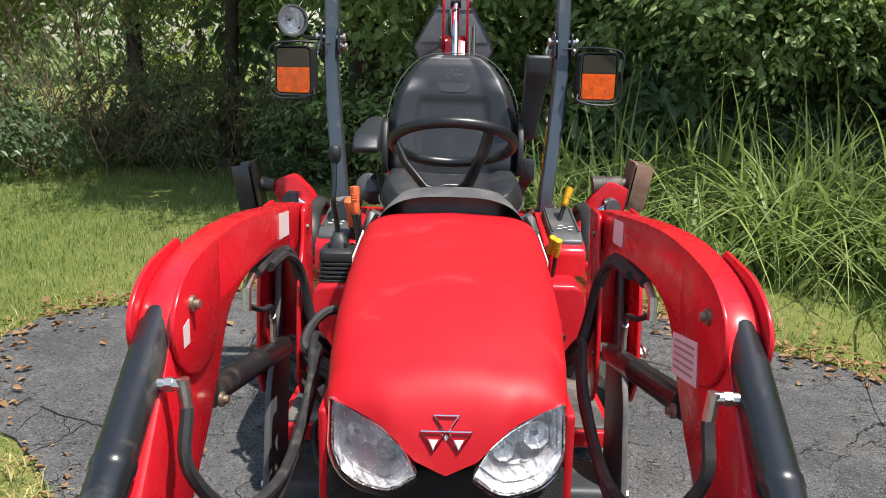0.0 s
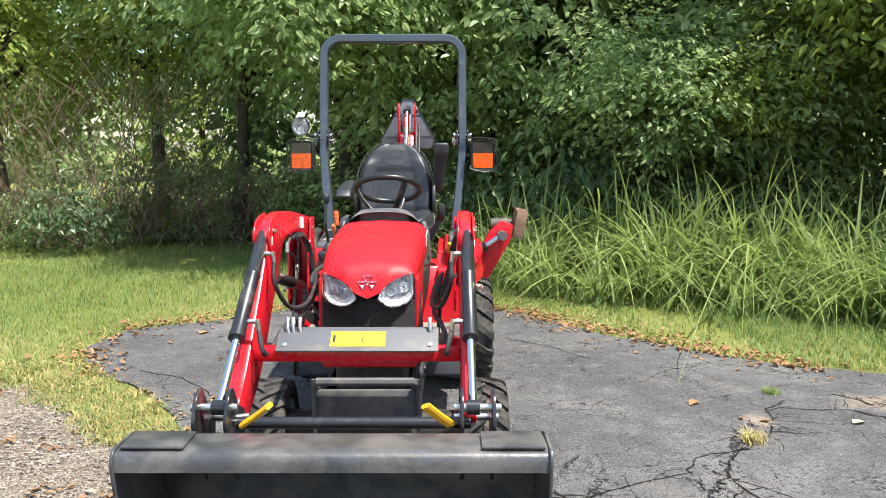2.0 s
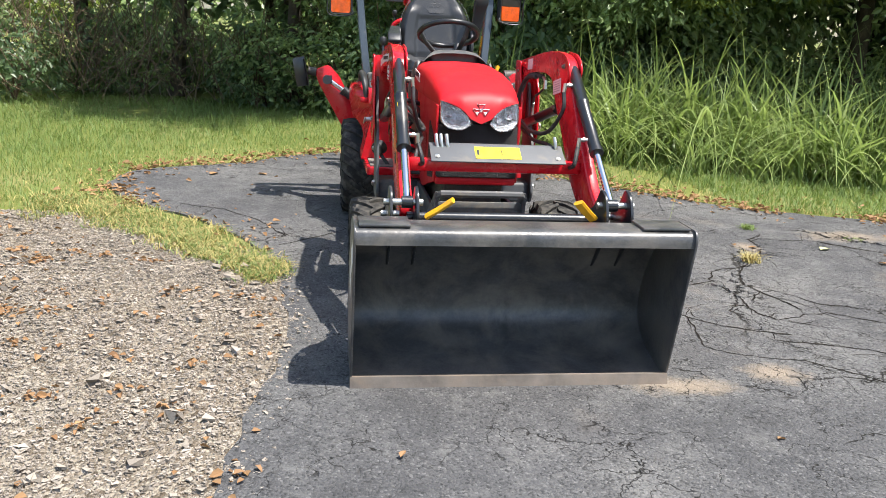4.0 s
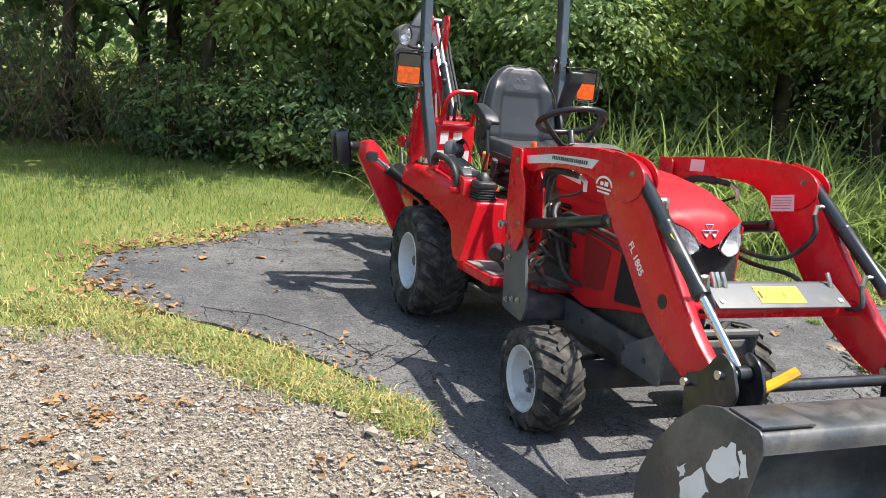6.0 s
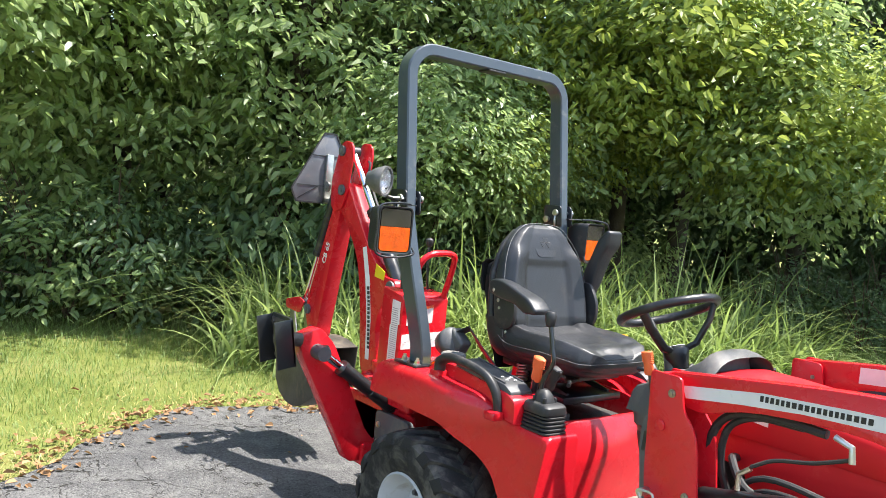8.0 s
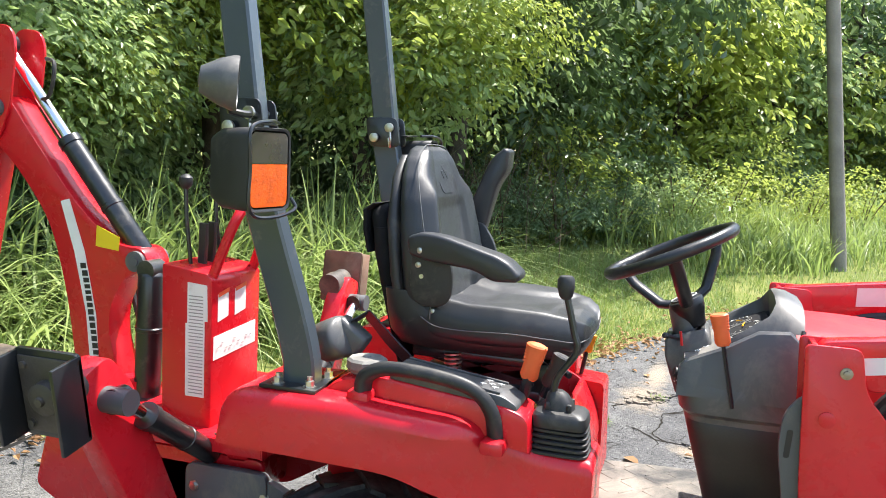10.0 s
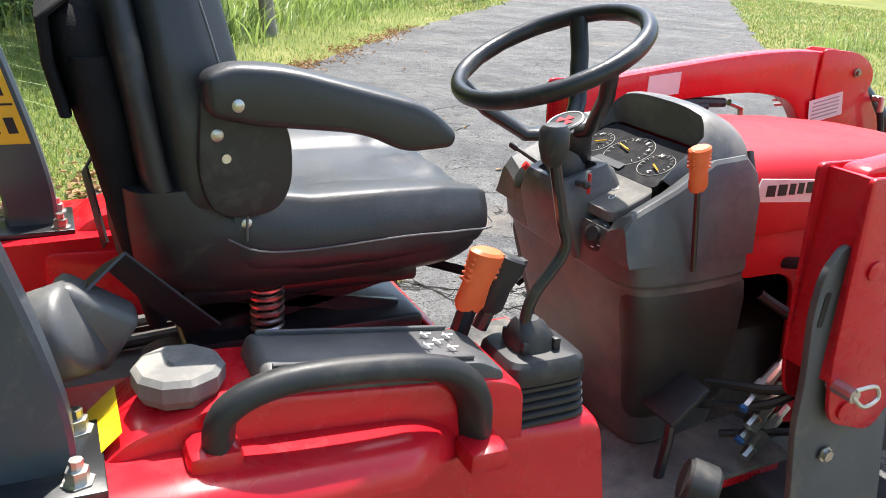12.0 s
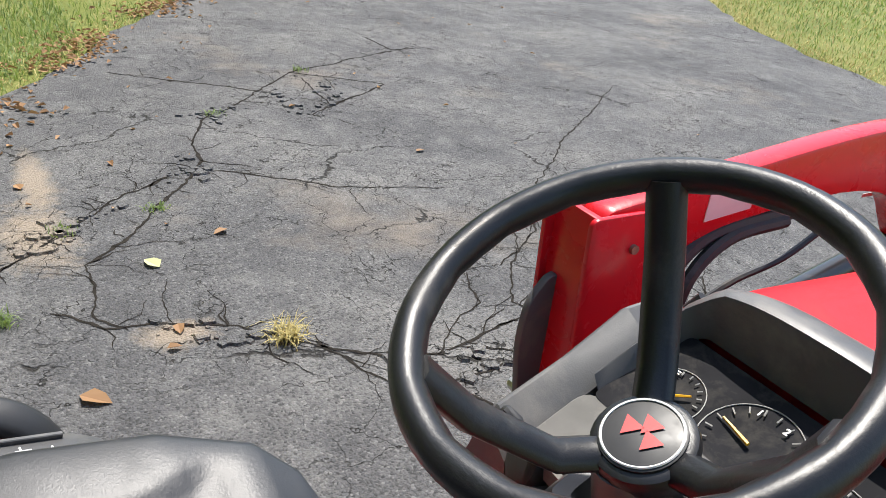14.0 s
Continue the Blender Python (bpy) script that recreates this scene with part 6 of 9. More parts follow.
way_up = panel_point(0, 1) - panel_point(0, 0)
for txt, u, v, sz in (("H", -0.080, 0.081, 0.012), ("C", -0.104, 0.030, 0.011), ("E", 0.118, 0.040, 0.011), ("F", 0.108, 0.078, 0.011), ("2", -0.016, 0.098, 0.011), ("3", -0.038, 0.082, 0.011), ("1", 0.016, 0.098, 0.011)):
    letter(txt, facing(panel_point(u, v, 0.004), (-1, 0, 0), way_up), sz, WHITE_STICKER, gauge, "numeral")
bm = B()
o = rounded([(-0.163, 0.606), (0.163, 0.606), (0.160, 0.692), (-0.160, 0.692)], 0.020)
loft(bm, [[(x, y, 1.004 - 0.46 * (y - 0.65)) for x, y in o], [(x, y, 1.0195 - 0.46 * (y - 0.65)) for x, y in o], [(x * 0.985, y, 1.0215 - 0.46 * (y - 0.65)) for x, y in o]])
PAD = mat("pale_control_pad", (0.15, 0.145, 0.135), 0.85, vary=0.15, scale=20, dirt=(0.25, 0.23, 0.20), dirt_amount=0.4, dirt_scale=15, spec=0.1)
part("control_pad", bm, PAD, dash, "pale dusty symbol pad")
bm = B()
for x, y in ((-0.11, 0.66), (-0.07, 0.665), (-0.09, 0.64), (0.08, 0.66), (0.11, 0.65)):
    z = 1.0225 - 0.46 * (y - 0.65)
    tube(bm, [(x + 0.006 * math.cos(a), y + 0.006 * math.sin(a), z - 0.46 * 0.006 * math.sin(a)) for a in (math.pi * k / 6 for k in range(11))], 0.001, 4)
pieces("pad_symbol", bm, WHITE_STICKER, dash)
bm = B()
loft(bm, [[(x, y, z + 0.35 * (0.69 - y)) for x, y in rounded([(-a, y0), (a, y0), (a * 0.86, y1), (-a * 0.86, y1)], 0.010, 3)] for z, a, y0, y1 in
          ((0.90, 0.104, 0.62, 0.708), (0.955, 0.100, 0.62, 0.726), (1.005, 0.092, 0.625, 0.742), (1.040, 0.078, 0.635, 0.744), (1.052, 0.068, 0.645, 0.738), (1.050, 0.052, 0.655, 0.728), (1.030, 0.046, 0.66, 0.722))])
disc_rings(bm, [(-0.02, 0.042), (0.06, 0.036), (0.12, 0.033)], (0, 0.675, 0.995), (0, 0.30, 0.95), 24)
part("column_shroud", bm, GREY_PLASTIC, dash)
bm = B()
for p, q in (((-0.05, 0.70, 1.03), (-0.125, 0.735, 1.05)), ((0.05, 0.70, 1.03), (0.13, 0.72, 1.05))):
    tube(bm, [p, q], [0.006, 0.005], 8)
    disc_rings(bm, [(0, 0.005), (0.006, 0.0075), (0.022, 0.0075), (0.026, 0.004)], q, Vector(q) - Vector(p), 10)
disc_rings(bm, [(-0.01, 0.030), (0.006, 0.030), (0.010, 0.024), (0.012, 0.014), (0.022, 0.013)], (-0.132, 0.694, 0.955), (-0.25, 1, 0.35), 20)
disc_rings(bm, [(-0.01, 0.026), (0.012, 0.026), (0.014, 0.02)], (0.14, 0.690, 0.985), (0.2, 1, 0.5), 16)
disc_rings(bm, [(-0.006, 0.010), (0.0015, 0.010), (0.002, 0.0)], (-0.024, 0.706, 0.912), (0, 1, 0.1), 12)
pieces("column_switch", bm, BLACK_PLASTIC, dash)
bm = B()
for k in range(5):
    a = radians(-80 + 34 * k)
    c = vec(-0.132 - 0.25 * 0.0075, 0.694 + 0.0105, 0.955 + 0.004)
    e1, e2 = vec(-1, -0.25, 0).normalized(), vec(0, -0.33, 0.94)
    tube(bm, [c + 0.024 * (e1 * math.cos(a) + e2 * math.sin(a)) - e1 * 0.003, c + 0.024 * (e1 * math.cos(a) + e2 * math.sin(a)) + e1 * 0.003], 0.0012, 4)
pieces("key_symbol", bm, WHITE_STICKER, dash)
bm = B()
tube(bm, [(-0.092, 0.700, 1.022), (-0.098, 0.706, 1.060)], 0.0035, 8)
part("switch_stalk", bm, INK_RED, dash, "small red stalk")
bm = B()
tube(bm, [(0.125, 0.690, 1.005), (0.130, 0.704, 1.018)], 0.008, 10)
part("hazard_button", bm, INK_RED, dash)

# steering wheel
GRIP = mat("smooth_black_rubber", (0.011, 0.011, 0.012), 0.33, vary=0.2, scale=12, grain=0.2, grain_scale=200, dirt=(0.05, 0.046, 0.042), dirt_amount=0.15, dirt_scale=9, bump=0.1, bump_scale=300, spec=0.5)
AX = vec(0, 0.4226, 0.9063)
HUB, RINGC = vec(0, 0.702, 1.128), vec(0, 0.750, 1.256)
S1 = vec(1, 0, 0)
S2 = AX.cross(S1)
wheel_top = new("steering_wheel")
wheel_top.parent = tractor
tagged(wheel_top, "black three-spoke steering wheel")
bm = B()
R0, r0 = 0.173, 0.0150
rings = []
for k in range(64):
    a = 2 * math.pi * k / 64
    out = S1 * math.cos(a) + S2 * math.sin(a)
    ring = []
    for j in range(12):
        b = 2 * math.pi * j / 12
        rr_ = r0 * (1 - (0.10 if (k % 4 == 0 and math.cos(b) < -0.2) else 0.0))
        ring.append(RINGC + out * (R0 + rr_ * math.cos(b)) + AX * rr_ * 1.08 * math.sin(b))
    rings.append(ring)
loft(bm, rings + [rings[0]], cap=False)
bmesh.ops.remove_doubles(bm, verts=bm.verts, dist=1e-5)
part("rim", bm, GRIP, wheel_top, "ribbed black rim", 60)
for deg in (-55, 65, 185):
    a = radians(deg)
    out = vec(math.cos(a), math.sin(a), 0)
    out = (out - AX * out.dot(AX)).normalized()
    bm = B()
    p0, p3 = HUB + out * 0.02 - AX * 0.012, RINGC + out * (R0 - 0.008)
    mid = HUB + out * 0.075 + AX * 0.005
    strip(bm, [p0, mid, mid.lerp(p3, 0.55) + out * 0.012, p3], 0.036, 0.022, AX.cross(out).cross(out) * -1 + out * 0.01, 0.009)
    part("spoke", bm, GRIP, wheel_top, "", 75)
bm = B()
disc_rings(bm, [(-0.075, 0.030), (-0.055, 0.034), (-0.03, 0.043), (-0.008, 0.047), (0.0, 0.045), (0.003, 0.040)], HUB, AX, 32)
part("hub", bm, GRIP, wheel_top)
bm = B()
disc_rings(bm, [(0.002, 0.0375), (0.006, 0.0375), (0.007, 0.035)], HUB, AX, 32)
part("horn_cap", bm, INK, wheel_top, "black round horn cap with a pale ring")
bm = B()
tube(bm, [HUB + AX * 0.0075 + 0.0345 * (S1 * math.cos(a) + S2 * math.sin(a)) for a in (2 * math.pi * k / 40 for k in range(41))], 0.0013, 5, cap=False)
part("cap_ring", bm, WHITE_STICKER, wheel_top)
bm = B()
for cx, cz in ((0.0, 0.012), (-0.0115, 0.0), (0.0115, 0.0)):
    bm.faces.new([bm.verts.new(HUB + AX * 0.0085 + S1 * -(cx + dx) + S2 * -(cz + dz)) for dx, dz in ((-0.0105, 0.004), (0.0105, 0.004), (0, -0.014))])
pieces("cap_mark", bm, INK_RED, wheel_top)

# floor and pedals
bm = B()
prism(bm, rounded([(0.50, 0.490), (0.95, 0.468), (0.95, 0.42), (0.50, 0.44)], 0.01), -0.475, 0.475, 0.004)
prism(bm, rounded([(0.30, 0.500), (0.505, 0.488), (0.505, 0.455), (0.30, 0.465)], 0.004), -0.30, 0.30, 0.003)
part("footboard", bm, RED, tractor, "red running boards")
bm = B()
prism(bm, [(0.515, 0.4965), (0.95, 0.478), (0.95, 0.466), (0.515, 0.4845)], -0.455, 0.455, 0.002)
prism(bm, [(0.285, 0.508), (0.520, 0.4962), (0.520, 0.4842), (0.285, 0.496)], -0.31, 0.31, 0.002)
for sg in (-1, 1):
    for i in range(5):
        for j in range(6):
            x, y = sg * (0.20 + 0.056 * i), 0.55 + 0.070 * j
            z = 0.502 - 0.0373 * (y - 0.25)
            a = radians(45 if (i + j) % 2 else -45)
            d = vec(math.cos(a) * 0.028, math.sin(a) * 0.028, 0)
            strip(bm, [vec(x, y, z) - d, vec(x, y, z) + d], 0.008, 0.008, (0, 0, 1), 0.002)
part("floor_mat", bm, MAT_RUBBER, tractor, "dusty black rubber floor mat with raised bars", 30)


def pedal(name, lo, hi, stalk, grid=True, material=None):
    bm = B()
    tube(bm, stalk, 0.010, 8)
    p = part(name, bm, BLACK_PAINT, tractor)
    bm = B()
    c = (Vector(lo) + Vector(hi)) / 2
    box(bm, lo, hi, 0.004, Matrix.Rotation(radians(-38), 4, "X"))
    if grid:
        turn = Matrix.Translation(c) @ Matrix.Rotation(radians(-38), 4, "X")
        for i in range(4):
            for j in range(5):
                q = turn @ vec((i - 1.5) * 0.018, (j - 2) * 0.018, 0.009)
                box(bm, q - vec(0.006, 0.006, 0.003), q + vec(0.006, 0.006, 0.003), 0, Matrix.Rotation(radians(-38), 4, "X"))
    pad = pieces("pad", bm, material or BLACK_PLASTIC, p)
    for o in pad[1:]:
        o.name = "pad_nub"


pedal("brake_pedal", (0.245, 0.53, 0.715), (0.325, 0.63, 0.731), [(0.285, 0.57, 0.715), (0.285, 0.52, 0.62), (0.27, 0.50, 0.48)])
pedal("drive_pedal", (-0.285, 0.50, 0.645), (-0.195, 0.60, 0.66), [(-0.24, 0.55, 0.64), (-0.25, 0.56, 0.56), (-0.26, 0.58, 0.48)], False)
bm = B()
disc_rings(bm, [(-0.028, 0.036), (-0.022, 0.042), (0.022, 0.042), (0.028, 0.036)], (-0.40, 0.62, 0.585), (0.5, 0.6, 0.2), 18)
tube(bm, [(-0.40, 0.62, 0.56), (-0.37, 0.60, 0.52), (-0.34, 0.58, 0.48)], 0.011, 8)
part("reverse_pedal", bm, BLACK_PLASTIC, tractor)
# fenders
def fender(sg):
    bm = B()
    o = rounded([(1.78, 0.885), (1.80, 0.75), (1.62, 0.742), (1.32, 0.735), (1.19, 0.690), (1.09, 0.61), (1.00, 0.52), (0.955, 0.47), (0.865, 0.47), (0.872, 0.792), (1.00, 0.800), (1.09, 0.822), (1.17, 0.872), (1.45, 0.893)],
                [0.05, 0.02, 0.02, 0.06, 0.06, 0.05, 0.03, 0.01, 0.01, 0.02, 0.03, 0.04, 0.05, 0.03], 6)

    if sg > 0:
        o = [(y + 0.055 * max(0.0, 1 - (y - 0.865) / 0.2), z) for y, z in o]

    def width(y, z):
        k = min(1.0, max(0.0, (y - 1.06) / 0.20))
        k = k * k * (3 - 2 * k)
        low = min(1.0, max(0.0, (0.80 - z) / 0.28))
        return 0.425 + 0.125 * k + 0.07 * low * (1 - k) - 0.015 * low * k
    rings = []
    for f_, up in ((0.0, 0.0), (0.80, 0.0), (0.92, -0.004), (0.975, -0.016), (1.0, -0.040)):
        ring = []
        for y, z in o:
            k = max(0.0, min(1.0, (z - 0.74) / 0.06))
            ring.append((sg * (0.27 + (width(y, z) - 0.27) * f_), y, z + up * k))
        rings.append(ring)
    loft(bm, rings)
    f = part("fender", bm, RED, tractor, "glossy red rear fender", 50)
    bm = B()
    prism(bm, rounded([(1.56, 0.88), (1.52, 0.915), (1.41, 0.942), (1.07, 0.905), (1.025, 0.885), (1.02, 0.80), (1.5, 0.85)], [0, 0.02, 0.03, 0.02, 0.02, 0, 0]), sg * 0.452, sg * 0.31, 0.012)
    part("fender_console", bm, RED, f)
    bm = B()
    prism(bm, rounded([(1.38, 0.938), (1.37, 0.966), (1.09, 0.930), (1.055, 0.910), (1.055, 0.892), (1.37, 0.92)], [0.01, 0.012, 0.012, 0.01, 0, 0]), sg * 0.444, sg * 0.335, 0.008)
    part("armrest_cover", bm, GREY_PLASTIC, f, "charcoal ribbed cover on the fender")
    bm = B()
    for x in (0.345, 0.434):
        strip(bm, [(sg * x, 1.36, 0.967), (sg * x, 1.10, 0.934)], 0.006, 0.006, (0, 0, 1), 0.001)
    pieces("cover_rib", bm, GREY_PLASTIC, f)
    bm = B()
    for k, (dx, dy) in enumerate(((0, 0), (0.02, 0.01), (-0.02, -0.012), (0.015, -0.02), (-0.012, 0.02))):
        z = 0.935 + 0.125 * (1.13 + dy - 1.10) + 0.0022
        tube(bm, [(sg * 0.39 + dx - 0.008, 1.13 + dy, z), (sg * 0.39 + dx + 0.008, 1.13 + dy + 0.003, z)], 0.0012, 4)
        tube(bm, [(sg * 0.39 + dx, 1.122 + dy, z), (sg * 0.39 + dx + 0.001, 1.138 + dy, z + 0.001)], 0.0012, 4)
    part("shift_diagram", bm, WHITE_STICKER, f)
    bm = B()
    path = smooth_path([(sg * 0.478, 1.432, 0.885), (sg * 0.480, 1.423, 0.940), (sg * 0.480, 1.36, 0.966), (sg * 0.478, 1.24, 0.960), (sg * 0.472, 1.155, 0.938), (sg * 0.463, 1.112, 0.888), (sg * 0.452, 1.10, 0.815)], 5)
    rings = []
    for q, (sd, up) in zip(path, frames_along(path, (0, 0, 1))):
        rings.append([q + vec(0, 0, 0.006) + sd * a + up * b for a, b in oval(0, 0, 0.023, 0.0165, 16, 2.8)])
    loft(bm, rings)
    part("grab_handle", bm, BLACK_PLASTIC, f, "black plastic grab handle")
    bm = B()
    for y in (1.437, 1.10):
        box(bm, (min(sg * 0.445, sg * 0.505), y - 0.03, 0.80), (max(sg * 0.445, sg * 0.505), y + 0.03, 0.912 if y > 1.3 else 0.835), 0.012)
    pieces("handle_boss", bm, RED, f)
    if sg < 0:
        bm = B()
        disc_rings(bm, [(0, 0.045), (0.012, 0.052), (0.030, 0.052), (0.036, 0.045), (0.037, 0.012), (0.040, 0.010)], (-0.392, 1.458, 0.932), (0, 0, 1), 10)
        part("fuel_cap", bm, CAP_GREY, f, "dusty grey ribbed fuel cap", 20)
        bm = B()
        pleats = []
        for k in range(5):
            z = 0.790 + 0.0135 * k
            q = 0.064 - 0.0015 * k
            pleats += [[(x, y, zz) for x, y in oval(-0.360, 0.962, q * 0.92 + g, q * 1.14 + g, 28, 5)] for zz, g in ((z, -0.006), (z + 0.004, 0.001), (z + 0.0095, 0.001), (z + 0.013, -0.006))]
        pleats += [[(x, y, zz) for x, y in oval(-0.360, cy, q, q * 1.14, 28, e)] for zz, q, cy, e in ((0.858, 0.057, 0.962, 5), (0.866, 0.059, 0.962, 5), (0.886, 0.056, 0.963, 5), (0.893, 0.050, 0.964, 5), (0.896, 0.032, 0.968, 3), (0.912, 0.029, 0.970, 3), (0.930, 0.022, 0.974, 2.4), (0.938, 0.014, 0.976, 2.2))]
        loft(bm, pleats)
        boot = part("lever_boot", bm, BLACK_PLASTIC, f, "pleated black lever boot")
        bm = B()
        for a in range(4):
            q = math.pi / 4 + a * math.pi / 2
            box(bm, (-0.361 + 0.036 * math.cos(q) - 0.006, 0.967 + 0.036 * math.sin(q) - 0.006, 0.893), (-0.361 + 0.036 * math.cos(q) + 0.006, 0.967 + 0.036 * math.sin(q) + 0.006, 0.914), 0.003)
        pieces("boot_lug", bm, BLACK_PLASTIC, boot)
        bm = B()
        tube(bm, smooth_path([(-0.366, 0.985, 0.93), (-0.368, 0.975, 0.975), (-0.372, 0.935, 1.04), (-0.371, 0.945, 1.09), (-0.371, 0.970, 1.185)], 6), 0.0085, 10)
        lever = part("loader_lever", bm, BLACK_PAINT, f, "bent black loader lever")
        bm = B()
        disc_rings(bm, [(-0.015, 0.010), (-0.008, 0.016), (0.012, 0.0205), (0.032, 0.0205), (0.040, 0.015), (0.042, 0.0)], (-0.371, 0.969, 1.178), (0, 0.05, 1), 18)
        part("knob", bm, BLACK_PLASTIC, lever)
    return f


right_fender = fender(-1)
fender(1)


def grip_lever(name, base, top, grip_len, material, parent, r=0.014, rod=0.006, label=""):
    b, t = Vector(base), Vector(top)
    w = (t - b).normalized()
    bm = B()
    tube(bm, [b, t - w * grip_len * 0.9], rod, 8)
    lv = part(name, bm, BLACK_PAINT, parent, label)
    bm = B()
    rings = []
    s = w.cross(vec(1, 0, 0)).normalized()
    u = s.cross(w)
    for d, q in ((-1.0, 0.75), (-0.9, 1.0), (-0.55, 0.92), (-0.2, 1.1), (-0.04, 1.15), (0.0, 0.9)):
        rings.append([t + w * d * grip_len + r * q * (math.cos(a) * s * 1.25 + math.sin(a) * u * 0.8) for a in (2 * math.pi * k / 14 for k in range(14))])
    loft(bm, rings)
    for k in range(5):
        d = -0.45 + 0.09 * k
        box(bm, t + w * d * grip_len - vec(r * 0.5, r * 1.32, 0.002), t + w * d * grip_len + vec(r * 0.5, r * 1.32, 0.002), 0.001)
    part("grip", bm, material, lv)
    return lv


grip_lever("range_lever", (-0.315, 1.075, 0.86), (-0.336, 1.035, 1.038), 0.095, ORANGE, tractor, 0.019, 0.014, "black lever with an orange grip")
grip_lever("throttle_lever", (-0.250, 0.573, 0.918), (-0.268, 0.622, 1.146), 0.078, ORANGE, tractor, 0.015, 0.005, "thin lever with an orange grip")
grip_lever("height_lever", (-0.30, 1.02, 0.90), (-0.305, 0.975, 1.01), 0.09, BLACK_PLASTIC, tractor, 0.018, 0.012)
grip_lever("pto_lever", (0.36, 1.20, 0.88), (0.42, 1.27, 1.055), 0.07, YELLOW, tractor, 0.016, 0.008, "lever with a yellow knob")
grip_lever("axle_lever", (0.30, 1.06, 0.74), (0.34, 1.02, 0.93), 0.06, YELLOW, tractor, 0.015, 0.007, "lever with a yellow knob")
grip_lever("mower_lever", (0.33, 1.03, 0.66), (0.35, 0.985, 0.93), 0.06, YELLOW, tractor, 0.015, 0.007, "lever with a yellow knob")
bm = B()
prism(bm, rounded([(0.93, 0.46), (0.93, 0.70), (0.985, 0.80), (1.005, 0.80), (0.96, 0.70), (0.96, 0.46)], [0, 0.06, 0.01, 0.01, 0.06, 0]), -0.27, 0.27, 0.004)
for sg in (-1, 1):
    prism(bm, rounded([(0.94, 0.46), (0.94, 0.70), (0.99, 0.80), (1.08, 0.845), (1.60, 0.87), (1.62, 0.46)], [0, 0.06, 0.03, 0.05, 0.02, 0]), sg * 0.262, sg * 0.275, 0.003)
pieces("tunnel_cover", bm, RED, tractor, "red sheet cover round the dark bay under the seat")
# Black pieces fill the open bay to stand in for its deep shade.
bm = B()
box(bm, (-0.25, 0.985, 0.46), (0.25, 1.60, 0.735), 0.02)
box(bm, (-0.20, 1.10, 0.73), (-0.06, 1.30, 0.79), 0.01)
box(bm, (0.04, 1.06, 0.73), (0.20, 1.24, 0.775), 0.01)
disc_rings(bm, [(0, 0.05), (0.05, 0.05), (0.06, 0.03)], (0.0, 1.42, 0.73), (0, 0, 1), 16)
for x in (-0.21, -0.16, 0.12, 0.2):
    tube(bm, [(x, 1.02, 0.74), (x + 0.01, 1.25, 0.752), (x - 0.02, 1.55, 0.75)], 0.011, 8, 4)
pieces("bay_filler", bm, GRIME, tractor, "black filler piece standing for shade in the bay under the seat")
bm = B()
bm.faces.new([bm.verts.new(p) for p in ((-0.44, 1.525, 0.9195), (-0.335, 1.525, 0.9195), (-0.335, 1.559, 0.8890), (-0.44, 1.559, 0.8890))])
part("caution_sticker", bm, YELLOW_STICKER, right_fender, "yellow caution sticker")

# seat
seat = new("seat")
seat.parent = tractor
tagged(seat, "black vinyl high-back seat with armrests")
bm = B()
rings = []
ROWS = [(0.935, 0.12, 1.030, 1.005), (0.945, 0.165, 1.048, 0.988), (0.975, 0.200, 1.068, 0.978), (1.05, 0.228, 1.086, 0.972), (1.15, 0.242, 1.092, 0.972), (1.25, 0.242, 1.092, 0.97), (1.33, 0.238, 1.105, 0.97), (1.39, 0.225, 1.12, 0.975), (1.42, 0.20, 1.10, 0.99)]
for y, w, zt, zb in [tuple(p + (q - p) * k / 6 for p, q in zip(a, b)) for a, b in zip(ROWS, ROWS[1:]) for k in range(6)] + [ROWS[-1]]:
    ring = []
    cz, hz = (zt + zb) / 2, (zt - zb) / 2
    bolster = float(np.interp(y, (1.0, 1.035, 1.07, 1.125, 1.19, 1.26, 1.34), (0.17, 0.150, 0.134, 0.124, 0.120, 0.135, 0.16)))
    for x, z in oval(0, cz, w, hz, 112, 3.4):
        t = abs(x) / w
        if z > cz:
            z += 0.022 * min(1, max(0, (t - 0.55) / 0.35)) * (1 - max(0, (t - 0.9) / 0.1)) - 0.012 * max(0, 1 - t / 0.6) * min(1, max(0, (y - 0.95) / 0.1))
            step = min(1, max(0, (bolster - abs(x)) / 0.016 + 0.5)) * min(1, max(0, (y - 1.0) / 0.03)) * min(1, max(0, (1.37 - y) / 0.03))
            lobe = min(1, max(0, (1 - math.hypot(x / 0.066, (y - 1.02) / 0.075)) * 5))
            z += -0.009 * step + 0.007 * lobe
        ring.append((x, y, z))
    rings.append(ring)
loft(bm, rings)
cushion = part("cushion", bm, VINYL, seat, "", 60)
bm = B()
loft(bm, [[(x, y, z + 0.03 * max(0, (1.0 - y)) ) for x, y in oval(0, 1.205, w, d, 40, 4.0)] for z, w, d in ((1.036, 0.232, 0.268), (1.005, 0.229, 0.266), (0.980, 0.220, 0.260), (0.966, 0.205, 0.25))])
part("cushion_skirt", bm, VINYL, seat, "", 60)
bm = B()
tube(bm, [(x, y, z) for x, y, z in smooth_path([(-0.245, 1.37, 1.055), (-0.246, 1.33, 1.035), (-0.247, 1.26, 1.030), (-0.245, 1.12, 1.035), (-0.228, 1.02, 1.028), (-0.19, 0.948, 1.022), (0, 0.930, 1.022), (0.19, 0.948, 1.022), (0.228, 1.02, 1.028), (0.245, 1.12, 1.035), (0.247, 1.26, 1.03), (0.246, 1.33, 1.035), (0.245, 1.37, 1.055)], 4)], 0.0016, 6)
